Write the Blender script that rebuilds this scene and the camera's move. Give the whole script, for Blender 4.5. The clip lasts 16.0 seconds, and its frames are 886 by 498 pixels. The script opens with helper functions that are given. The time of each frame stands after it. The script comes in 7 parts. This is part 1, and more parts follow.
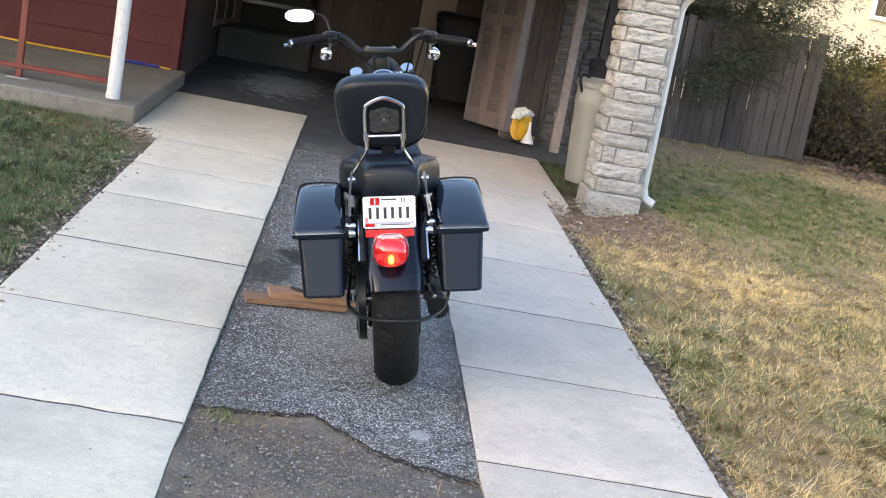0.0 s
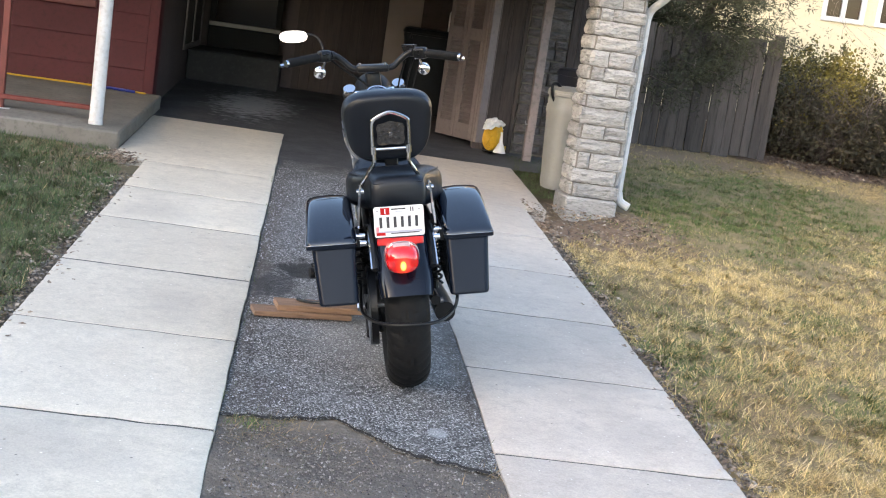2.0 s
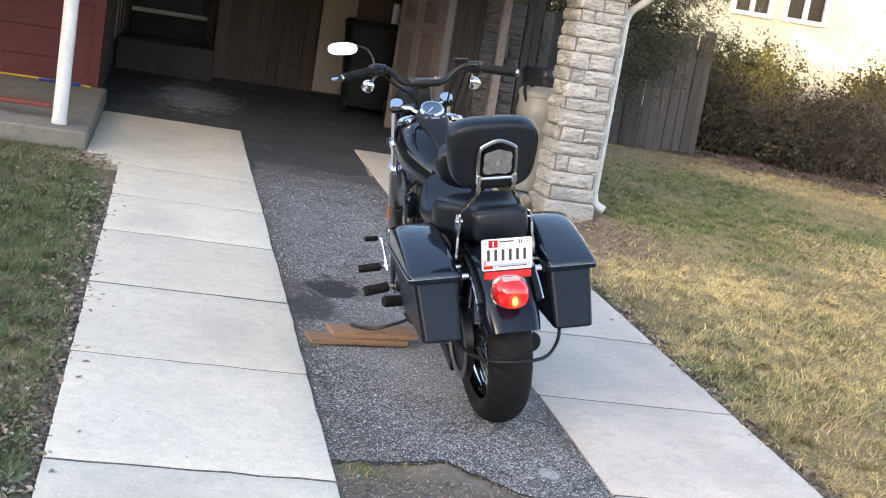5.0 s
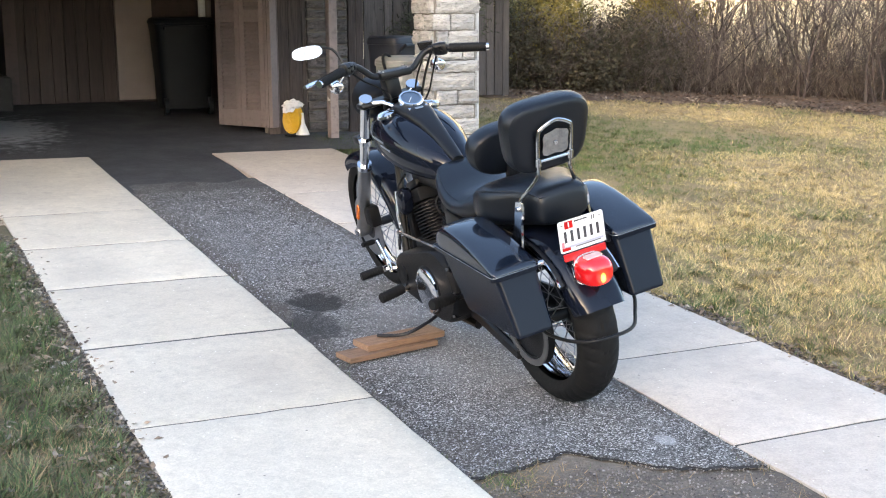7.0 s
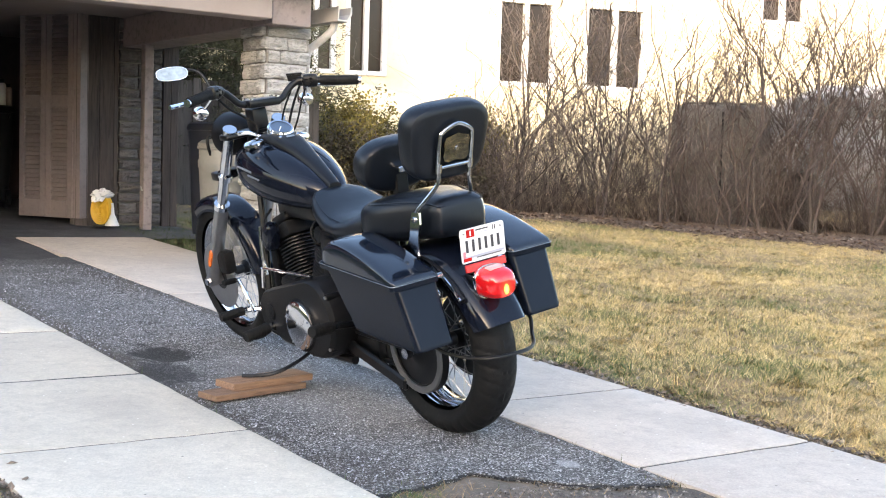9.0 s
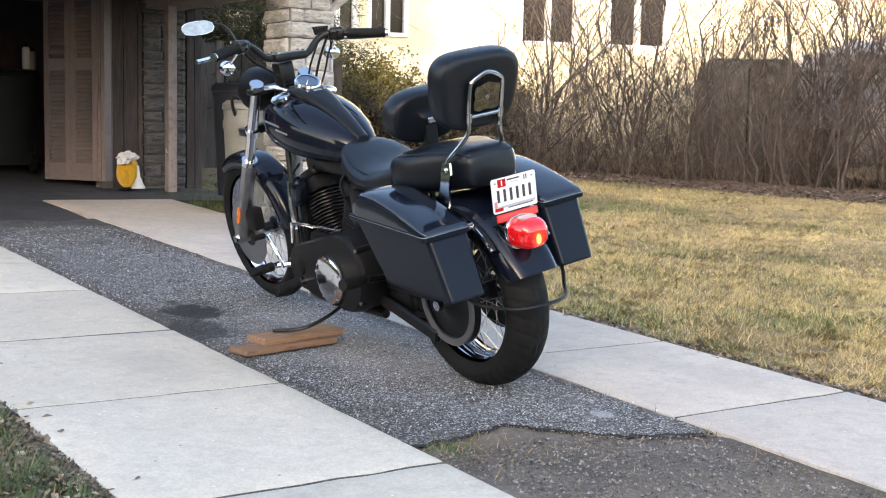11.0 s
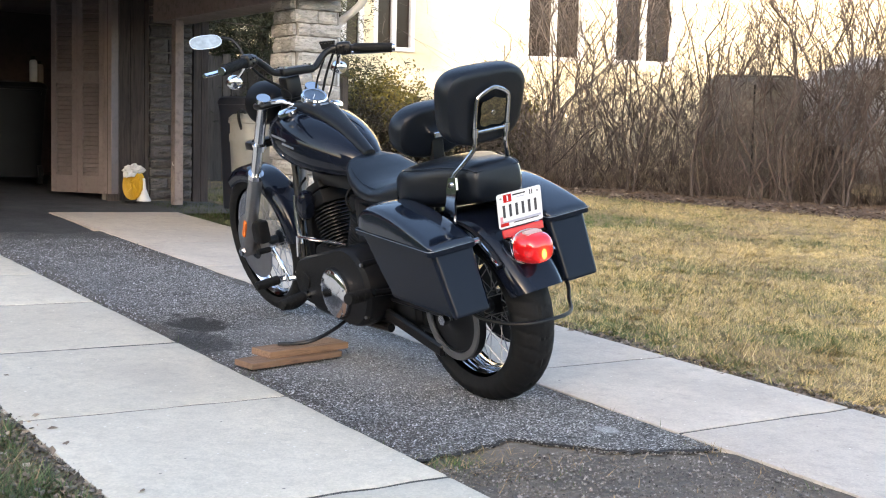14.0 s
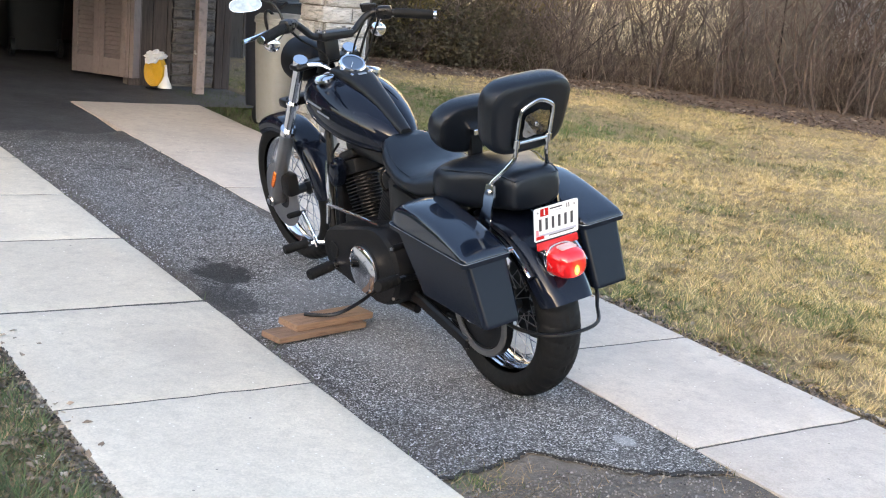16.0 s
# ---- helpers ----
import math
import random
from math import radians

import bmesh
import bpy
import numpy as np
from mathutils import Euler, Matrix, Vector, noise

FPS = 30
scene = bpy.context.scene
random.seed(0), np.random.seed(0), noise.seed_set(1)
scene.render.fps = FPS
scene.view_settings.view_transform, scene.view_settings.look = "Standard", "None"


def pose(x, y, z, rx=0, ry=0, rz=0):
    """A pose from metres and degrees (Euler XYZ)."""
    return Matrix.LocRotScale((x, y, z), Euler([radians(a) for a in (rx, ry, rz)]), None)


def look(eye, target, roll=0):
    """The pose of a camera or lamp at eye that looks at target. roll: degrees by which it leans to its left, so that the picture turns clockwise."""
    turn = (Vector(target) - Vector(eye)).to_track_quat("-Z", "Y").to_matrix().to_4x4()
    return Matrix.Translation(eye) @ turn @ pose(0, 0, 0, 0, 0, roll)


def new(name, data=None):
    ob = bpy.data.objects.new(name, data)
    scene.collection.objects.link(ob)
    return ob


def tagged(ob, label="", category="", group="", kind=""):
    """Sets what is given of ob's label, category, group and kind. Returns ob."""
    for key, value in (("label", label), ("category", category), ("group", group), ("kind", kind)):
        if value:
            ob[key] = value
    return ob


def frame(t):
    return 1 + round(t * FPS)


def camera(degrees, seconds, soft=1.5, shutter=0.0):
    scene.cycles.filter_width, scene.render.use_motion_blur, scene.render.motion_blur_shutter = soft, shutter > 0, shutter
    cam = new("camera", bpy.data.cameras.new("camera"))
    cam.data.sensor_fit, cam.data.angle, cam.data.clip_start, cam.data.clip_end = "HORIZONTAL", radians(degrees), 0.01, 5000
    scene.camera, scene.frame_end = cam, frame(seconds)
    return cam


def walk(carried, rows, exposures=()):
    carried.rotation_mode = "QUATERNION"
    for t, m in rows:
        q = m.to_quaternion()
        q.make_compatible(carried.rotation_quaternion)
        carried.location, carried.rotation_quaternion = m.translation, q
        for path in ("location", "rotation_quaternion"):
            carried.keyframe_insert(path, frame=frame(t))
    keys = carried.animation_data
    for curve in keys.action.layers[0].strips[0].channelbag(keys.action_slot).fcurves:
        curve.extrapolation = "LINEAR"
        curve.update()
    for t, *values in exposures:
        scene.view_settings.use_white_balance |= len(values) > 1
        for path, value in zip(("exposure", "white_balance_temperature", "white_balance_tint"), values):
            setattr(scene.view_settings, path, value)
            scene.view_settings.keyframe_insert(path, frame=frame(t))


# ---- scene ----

# the driveway rises gently towards the house: driveway axes to world axes
SLOPE = pose(0, 0, 0, 2.66, 0.71, 0)


def P(x, y, z=0.0):
    """A place given in the driveway's own plane, in the world."""
    return SLOPE @ Vector((x, y, z))


# ---- camera ----
cam = camera(39.6, 16.0, soft=1.1)
PATH = [
    (0, (0.838, 0.306, 1.558), (1.027, 2.241, 1.087), 11.3),
    (0.5, (0.798, 0.294, 1.557), (0.989, 2.237, 1.122), 10.8),
    (1, (0.733, 0.182, 1.553), (0.960, 2.104, 1.051), 9.7),
    (1.5, (0.683, 0.125, 1.554), (0.911, 2.064, 1.119), 9.5),
    (2, (0.653, 0.121, 1.545), (0.904, 2.057, 1.107), 9.3),
    (2.5, (0.652, 0.124, 1.550), (0.908, 2.061, 1.124), 9.9),
    (3, (0.640, 0.107, 1.558), (0.915, 2.041, 1.129), 10.6),
    (3.5, (0.554, 0.139, 1.552), (0.893, 2.063, 1.126), 12.4),
    (4, (0.302, 0.169, 1.545), (0.692, 2.084, 1.119), 10.3),
    (4.2, (0.214, 0.222, 1.542), (0.621, 2.132, 1.114), 10.2),
    (6.5, (-0.916, 0.846, 1.568), (-0.178, 2.649, 1.114), 5.4),
    (7, (-1.114, 0.971, 1.527), (-0.261, 2.721, 1.071), 1.6),
    (7.5, (-1.199, 1.185, 1.511), (-0.264, 2.911, 1.128), 2.7),
    (8, (-1.257, 1.294, 1.406), (-0.213, 2.958, 1.029), 3.1),
    (8.5, (-1.308, 1.311, 1.195), (-0.164, 2.934, 0.964), 4.4),
    (9, (-1.348, 1.297, 1.026), (-0.171, 2.902, 0.827), 3.9),
    (9.5, (-1.351, 1.314, 0.984), (-0.195, 2.926, 0.723), 2.8),
    (12, (-1.360, 1.332, 0.978), (-0.216, 2.953, 0.724), 3.6),
    (12.5, (-1.370, 1.326, 0.978), (-0.221, 2.943, 0.726), 3.8),
    (13, (-1.362, 1.331, 0.976), (-0.215, 2.950, 0.728), 3.6),
    (13.5, (-1.362, 1.326, 0.976), (-0.216, 2.947, 0.731), 3.6),
    (14, (-1.360, 1.326, 0.980), (-0.220, 2.952, 0.744), 3.5),
    (14.5, (-1.371, 1.303, 0.988), (-0.240, 2.936, 0.754), 3.6),
    (15, (-1.361, 1.330, 1.110), (-0.239, 2.957, 0.804), 3.9),
    (15.5, (-1.348, 1.372, 1.341), (-0.260, 3.004, 0.946), 4.6),
    (16, (-1.429, 1.461, 1.470), (-0.304, 3.042, 0.987), 7.2),
]
EXPOSURE = 2.78
walk(cam, [(t, SLOPE @ look(eye, target, roll)) for t, eye, target, roll in PATH],
     exposures=[(t, EXPOSURE + e, 6900, 13) for t, e in ((0.0, 0.12), (4.0, 0.12), (6.5, 0.3), (8.0, 0.32), (9.5, 0.15), (12.0, 0.0), (14.5, 0.0), (15.0, -0.08), (15.5, -0.08), (16.0, 0.14))])

# ---- sky and sun: low evening sun from behind the viewer, the drive lies in shade ----
SUN_UP, SUN_TURN = 10.0, 228.0
world = bpy.data.worlds.new("sky")
scene.world = world
world.use_nodes = True
wn = world.node_tree
for n in list(wn.nodes):
    wn.nodes.remove(n)
w_out = wn.nodes.new("ShaderNodeOutputWorld")
w_bg = wn.nodes.new("ShaderNodeBackground")
w_sky = wn.nodes.new("ShaderNodeTexSky")
w_sky.sky_type = "NISHITA"
w_sky.sun_disc = False
w_sky.sun_elevation = radians(SUN_UP)
w_sky.sun_rotation = radians(SUN_TURN)
w_sky.dust_density = 2.0
w_sky.air_density = 0.8
w_bg.inputs["Strength"].default_value = 0.15
wn.links.new(w_sky.outputs[0], w_bg.inputs[0])
wn.links.new(w_bg.outputs[0], w_out.inputs[0])

sun_data = bpy.data.lights.new("sun", "SUN")
sun_data.energy = 1.35
sun_data.angle = radians(0.5)
sun_data.color = (1.0, 0.86, 0.66)
sun = new("sun", sun_data)
to_sun = Vector((math.sin(radians(SUN_TURN)) * math.cos(radians(SUN_UP)),
                 math.cos(radians(SUN_TURN)) * math.cos(radians(SUN_UP)), math.sin(radians(SUN_UP))))
sun.matrix_world = look(to_sun * 60, (0, 0, 0))


# ---- materials ----
def material(name, c1, c2=None, scale=6.0, c3=None, scale2=60.0, mix2=0.5, rough=0.6, rough2=None, metal=0.0,
             bump=0.0, bump_scale=80.0, coat=0.0, stretch=(1, 1, 1), vary=0.0, island=0.0, spec=0.5, local=False):
    """Two scales of noise between colours, with relief; vary: from piece to piece."""
    m = bpy.data.materials.new(name)
    m.use_nodes = True
    nt = m.node_tree
    b = nt.nodes["Principled BSDF"]
    b.inputs["Roughness"].default_value = rough
    b.inputs["Metallic"].default_value = metal
    b.inputs["Specular IOR Level"].default_value = spec
    if coat:
        b.inputs["Coat Weight"].default_value = coat
        b.inputs["Coat Roughness"].default_value = 0.04
    L = nt.links.new
    if local:
        where = nt.nodes.new("ShaderNodeTexCoord").outputs["Object"]
    else:
        where = nt.nodes.new("ShaderNodeNewGeometry").outputs["Position"]
    mp = nt.nodes.new("ShaderNodeMapping")
    mp.inputs["Scale"].default_value = stretch
    L(where, mp.inputs["Vector"])

    def noise_tex(s, detail=4.0):
        n = nt.nodes.new("ShaderNodeTexNoise")
        n.inputs["Scale"].default_value = s
        n.inputs["Detail"].default_value = detail
        n.inputs["Roughness"].default_value = 0.6
        L(mp.outputs[0], n.inputs["Vector"])
        return n.outputs["Fac"]

    def spread(fac, lo, hi):
        r = nt.nodes.new("ShaderNodeMapRange")
        r.inputs["From Min"].default_value = lo
        r.inputs["From Max"].default_value = hi
        L(fac, r.inputs["Value"])
        return r.outputs[0]

    c2 = c2 or tuple(v * 0.75 for v in c1)
    big = spread(noise_tex(scale), 0.3, 0.7)
    mix = nt.nodes.new("ShaderNodeMix")
    mix.data_type = "RGBA"
    mix.inputs["A"].default_value, mix.inputs["B"].default_value = (*c1, 1), (*c2, 1)
    L(big, mix.inputs["Factor"])
    col = mix.outputs["Result"]
    if c3:
        fine = spread(noise_tex(scale2), 0.5, 0.5 + 0.3 * (1.01 - mix2) + 0.05)
        mx = nt.nodes.new("ShaderNodeMix")
        mx.data_type = "RGBA"
        mx.inputs["B"].default_value = (*c3, 1)
        L(fine, mx.inputs["Factor"])
        L(col, mx.inputs["A"])
        col = mx.outputs["Result"]
    if vary or island:
        hs = nt.nodes.new("ShaderNodeHueSaturation")
        src = nt.nodes.new("ShaderNodeObjectInfo").outputs["Random"] if vary else nt.nodes.new("ShaderNodeNewGeometry").outputs["Random Per Island"]
        k = vary or island
        r = nt.nodes.new("ShaderNodeMapRange")
        r.inputs["To Min"].default_value, r.inputs["To Max"].default_value = 1 - k, 1 + k
        L(src, r.inputs["Value"])
        L(r.outputs[0], hs.inputs["Value"])
        L(col, hs.inputs["Color"])
        col = hs.outputs["Color"]
    L(col, b.inputs["Base Color"])
    if rough2 is not None:
        r = nt.nodes.new("ShaderNodeMapRange")
        r.inputs["To Min"].default_value, r.inputs["To Max"].default_value = rough, rough2
        L(spread(noise_tex(scale * 2.3), 0.3, 0.7), r.inputs["Value"])
        L(r.outputs[0], b.inputs["Roughness"])
    if bump:
        bp = nt.nodes.new("ShaderNodeBump")
        bp.inputs["Strength"].default_value = 1.0
        bp.inputs["Distance"].default_value = bump
        L(noise_tex(bump_scale, 6.0), bp.inputs["Height"])
        L(bp.outputs[0], b.inputs["Normal"])
    return m


def asphalt_material(name, base, light, dark, cell, wet=False):
    """Aggregate stones of different greys in dark binder, with worn patches."""
    m = material(name, base, tuple(v * 0.6 for v in base), scale=1.7, rough=0.85)
    nt = m.node_tree
    b = nt.nodes["Principled BSDF"]
    L = nt.links.new
    geo = nt.nodes.new("ShaderNodeNewGeometry")
    vo = nt.nodes.new("ShaderNodeTexVoronoi")
    vo.inputs["Scale"].default_value = cell
    L(geo.outputs["Position"], vo.inputs["Vector"])
    sep = nt.nodes.new("ShaderNodeSeparateColor")
    L(vo.outputs["Color"], sep.inputs[0])
    ramp = nt.nodes.new("ShaderNodeValToRGB")
    e = ramp.color_ramp.elements
    e[0].position, e[0].color = 0.0, (*dark, 1)
    e[1].position, e[1].color = 1.0, (*light, 1)
    for at, k in ((0.40, 0.42), (0.72, 1.15)):
        mid = ramp.color_ramp.elements.new(at)
        mid.color = (*[v * k for v in base], 1)
    L(sep.outputs[0], ramp.inputs[0])
    old = b.inputs["Base Color"].links[0].from_socket
    mx = nt.nodes.new("ShaderNodeMix")
    mx.data_type = "RGBA"
    mx.inputs["Factor"].default_value = 0.8
    L(old, mx.inputs["A"])
    L(ramp.outputs[0], mx.inputs["B"])
    edge = nt.nodes.new("ShaderNodeMapRange")
    edge.inputs["From Min"].default_value, edge.inputs["From Max"].default_value = 0.25, 0.75
    edge.inputs["To Min"].default_value, edge.inputs["To Max"].default_value = 1.0, 0.35
    L(vo.outputs["Distance"], edge.inputs["Value"])
    mul = nt.nodes.new("ShaderNodeMix")
    mul.data_type = "RGBA"
    mul.blend_type = "MULTIPLY"
    mul.inputs["Factor"].default_value = 1.0
    L(mx.outputs["Result"], mul.inputs["A"])
    L(edge.outputs[0], mul.inputs["B"])
    # long wandering cracks
    wob = nt.nodes.new("ShaderNodeTexNoise")
    wob.inputs["Scale"].default_value = 5.0
    wob.inputs["Detail"].default_value = 5.0
    L(geo.outputs["Position"], wob.inputs["Vector"])
    warp = nt.nodes.new("ShaderNodeVectorMath")
    warp.operation = "MULTIPLY_ADD"
    warp.inputs[1].default_value = (0.35, 0.35, 0.0)
    L(wob.outputs["Color"], warp.inputs[0])
    L(geo.outputs["Position"], warp.inputs[2])
    crk = nt.nodes.new("ShaderNodeTexVoronoi")
    crk.feature = "DISTANCE_TO_EDGE"
    crk.inputs["Scale"].default_value = 1.9
    L(warp.outputs[0], crk.inputs["Vector"])
    cr = nt.nodes.new("ShaderNodeMapRange")
    cr.inputs["From Min"].default_value, cr.inputs["From Max"].default_value = 0.004, 0.016
    cr.inputs["To Min"].default_value, cr.inputs["To Max"].default_value = 0.35, 1.0
    L(crk.outputs["Distance"], cr.inputs["Value"])
    mc = nt.nodes.new("ShaderNodeMix")
    mc.data_type = "RGBA"
    mc.blend_type = "MULTIPLY"
    mc.inputs["Factor"].default_value = 1.0
    L(mul.outputs["Result"], mc.inputs["A"])
    L(cr.outputs[0], mc.inputs["B"])
    L(mc.outputs["Result"], b.inputs["Base Color"])
    bp = nt.nodes.new("ShaderNodeBump")
    bp.inputs["Distance"].default_value = 0.006
    bp.invert = True
    L(vo.outputs["Distance"], bp.inputs["Height"])
    L(bp.outputs[0], b.inputs["Normal"])
    return m


def add_spot(m, x, y, rx, ry, colour, soft=0.5, strength=1.0, ragged=0.6, scale=9.0):
    """A ragged-edged patch of colour, such as a stain, at a place of the drive."""
    nt = m.node_tree
    b = nt.nodes["Principled BSDF"]
    L = nt.links.new
    geo = nt.nodes.new("ShaderNodeNewGeometry")
    sub = nt.nodes.new("ShaderNodeVectorMath")
    sub.operation = "SUBTRACT"
    sub.inputs[1].default_value = P(x, y)
    L(geo.outputs["Position"], sub.inputs[0])
    mul = nt.nodes.new("ShaderNodeVectorMath")
    mul.operation = "MULTIPLY"
    mul.inputs[1].default_value = (1 / rx, 1 / ry, 0)
    L(sub.outputs[0], mul.inputs[0])
    ln = nt.nodes.new("ShaderNodeVectorMath")
    ln.operation = "LENGTH"
    L(mul.outputs[0], ln.inputs[0])
    n = nt.nodes.new("ShaderNodeTexNoise")
    n.inputs["Scale"].default_value = scale
    n.inputs["Detail"].default_value = 5.0
    L(geo.outputs["Position"], n.inputs["Vector"])
    add = nt.nodes.new("ShaderNodeMath")
    add.operation = "MULTIPLY_ADD"
    add.inputs[1].default_value = ragged * 2
    L(n.outputs["Fac"], add.inputs[0])
    L(ln.outputs["Value"], add.inputs[2])
    r = nt.nodes.new("ShaderNodeMapRange")
    r.inputs["From Min"].default_value, r.inputs["From Max"].default_value = 1.0 + ragged + soft * 0.5, 1.0 + ragged - soft * 0.5
    r.inputs["To Max"].default_value = strength
    L(add.outputs[0], r.inputs["Value"])
    mx = nt.nodes.new("ShaderNodeMix")
    mx.data_type = "RGBA"
    mx.inputs["B"].default_value = (*colour, 1)
    L(b.inputs["Base Color"].links[0].from_socket, mx.inputs["A"])
    L(r.outputs[0], mx.inputs["Factor"])
    L(mx.outputs["Result"], b.inputs["Base Color"])


def fine_speckle(m, scale, k):
    """Light and dark sand grains, faintly."""
    nt = m.node_tree
    b = nt.nodes["Principled BSDF"]
    L = nt.links.new
    vo = nt.nodes.new("ShaderNodeTexVoronoi")
    vo.inputs["Scale"].default_value = scale
    L(nt.nodes.new("ShaderNodeNewGeometry").outputs["Position"], vo.inputs["Vector"])
    sep = nt.nodes.new("ShaderNodeSeparateColor")
    L(vo.outputs["Color"], sep.inputs[0])
    r = nt.nodes.new("ShaderNodeMapRange")
    r.inputs["To Min"].default_value, r.inputs["To Max"].default_value = 1 - 1.6 * k, 1 + k
    L(sep.outputs[0], r.inputs["Value"])
    hs = nt.nodes.new("ShaderNodeHueSaturation")
    L(r.outputs[0], hs.inputs["Value"])
    L(b.inputs["Base Color"].links[0].from_socket, hs.inputs["Color"])
    L(hs.outputs["Color"], b.inputs["Base Color"])


def flecks(m, scale, colour, share, size):
    """Sparse pale chips of aggregate in the surface."""
    nt = m.node_tree
    b = nt.nodes["Principled BSDF"]
    L = nt.links.new
    vo = nt.nodes.new("ShaderNodeTexVoronoi")
    vo.inputs["Scale"].default_value = scale
    L(nt.nodes.new("ShaderNodeNewGeometry").outputs["Position"], vo.inputs["Vector"])
    sep = nt.nodes.new("ShaderNodeSeparateColor")
    L(vo.outputs["Color"], sep.inputs[0])
    some = nt.nodes.new("ShaderNodeMath")
    some.operation = "LESS_THAN"
    some.inputs[1].default_value = share
    L(sep.outputs[1], some.inputs[0])
    near = nt.nodes.new("ShaderNodeMapRange")
    near.inputs["From Min"].default_value, near.inputs["From Max"].default_value = size, size * 0.6
    L(vo.outputs["Distance"], near.inputs["Value"])
    both = nt.nodes.new("ShaderNodeMath")
    both.operation = "MULTIPLY"
    L(some.outputs[0], both.inputs[0])
    L(near.outputs[0], both.inputs[1])
    mx = nt.nodes.new("ShaderNodeMix")
    mx.data_type = "RGBA"
    mx.inputs["B"].default_value = (*colour, 1)
    L(b.inputs["Base Color"].links[0].from_socket, mx.inputs["A"])
    L(both.outputs[0], mx.inputs["Factor"])
    L(mx.outputs["Result"], b.inputs["Base Color"])


STAINS = ((-0.1, 7.0, 0.16, 0.3), (0.2, 5.2, 0.12, 0.2), (1.7, 5.3, 0.2, 0.25), (2.0, 4.4, 0.15, 0.3), (1.75, 7.4, 0.2, 0.3), (-0.3, 9.6, 0.35, 0.8), (2.1, 8.6, 0.2, 0.6), (0.0, 3.6, 0.25, 0.15), (2.12, 5.6, 0.14, 0.35), (1.9, 4.75, 0.3, 0.12), (2.15, 6.6, 0.1, 0.4))


def concrete_material(name, c1, c2, c3):
    m = material(name, c1, c2, 2.6, c3, 15.0, 0.12, rough=0.85, bump=0.002, bump_scale=120, vary=0.07)
    fine_speckle(m, 150.0, 0.06)
    fine_speckle(m, 34.0, 0.025)
    for sx, sy, rx, ry in STAINS:
        add_spot(m, sx, sy, rx, ry, (0.34, 0.312, 0.275), 1.2, 0.32, 1.0, 6.0)
    flecks(m, 46.0, (0.76, 0.725, 0.66), 0.08, 0.20)
    flecks(m, 30.0, (0.20, 0.18, 0.16), 0.03, 0.16)
    return m


CONCRETE = concrete_material("concrete_walk", (0.63, 0.568, 0.465), (0.55, 0.495, 0.408), (0.48, 0.43, 0.355))
CONCRETE_ROSY = concrete_material("concrete_walk_weathered", (0.575, 0.505, 0.43), (0.485, 0.425, 0.365), (0.42, 0.365, 0.315))
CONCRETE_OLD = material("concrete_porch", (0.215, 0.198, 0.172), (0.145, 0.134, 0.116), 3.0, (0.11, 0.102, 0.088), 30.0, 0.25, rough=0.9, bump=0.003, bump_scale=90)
ASPHALT = asphalt_material("asphalt_worn", (0.262, 0.258, 0.254), (0.94, 0.93, 0.92), (0.014, 0.014, 0.0145), 182.0)
# darker and finer-grained than the lane
ASPHALT_DARK = material("dark_asphalt", (0.056, 0.058, 0.065), (0.034, 0.035, 0.041), 1.4, (0.09, 0.095, 0.10), 50.0, 0.2, rough=0.62, rough2=0.85, bump=0.002, bump_scale=120)
for sx, sy, rx, ry, k in ((0.53, 6.0, 0.06, 1.1, 0.75), (0.55, 7.6, 0.07, 0.9, 0.7), (1.42, 7.2, 0.05, 1.6, 0.7), (1.41, 5.0, 0.035, 0.9, 0.55), (1.36, 8.4, 0.10, 0.7, 0.6), (0.62, 4.25, 0.12, 0.22, 0.5)):
    add_spot(ASPHALT, sx, sy, rx, ry, (0.075, 0.062, 0.052), 0.9, k, 1.0, 9.0)
add_spot(ASPHALT, 0.95, 5.55, 0.22, 0.25, (0.045, 0.043, 0.042), 0.9, 0.6, 1.1, 8.0)
add_spot(ASPHALT, 1.05, 5.2, 0.3, 0.7, (0.40, 0.40, 0.41), 1.2, 0.3, 1.2, 3.0)
add_spot(ASPHALT, 0.72, 7.3, 0.25, 0.9, (0.10, 0.10, 0.105), 1.2, 0.3, 1.2, 3.0)
add_spot(ASPHALT, 0.76, 6.12, 0.13, 0.15, (0.012, 0.012, 0.013), 0.35, 0.9, 0.9, 14.0)
add_spot(ASPHALT, 0.62, 5.75, 0.10, 0.22, (0.02, 0.02, 0.022), 0.5, 0.75, 1.0, 12.0)
add_spot(ASPHALT, 1.255, 4.10, 0.035, 0.045, (0.45, 0.46, 0.48), 0.4, 0.55, 0.25)
# the lane gets darker towards the carport floor
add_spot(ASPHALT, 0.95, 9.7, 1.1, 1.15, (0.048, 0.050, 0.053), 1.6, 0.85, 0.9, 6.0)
# pale colour paints the shine on the wet patch of floor
add_spot(ASPHALT_DARK, 0.14, 12.15, 0.30, 0.75, (0.50, 0.52, 0.54), 0.9, 0.55, 1.5, 13.0)
PEBBLE = material("pebble", (0.22, 0.195, 0.17), (0.07, 0.06, 0.055), 40.0, (0.40, 0.37, 0.34), 30.0, 0.3, rough=0.9, island=0.6)
JOINT = material("joint_grit", (0.085, 0.078, 0.070), (0.035, 0.032, 0.030), 14.0, (0.20, 0.185, 0.165), 60.0, 0.3, rough=0.95, bump=0.003, bump_scale=90)
CRUMB = material("soil_crumb", (0.115, 0.092, 0.072), (0.060, 0.048, 0.040), 30.0, (0.27, 0.25, 0.225), 18.0, 0.4, rough=0.95, island=0.7)
CHIP = material("stone_chip", (0.42, 0.42, 0.44), (0.13, 0.13, 0.14), 30.0, rough=0.85, island=0.85)
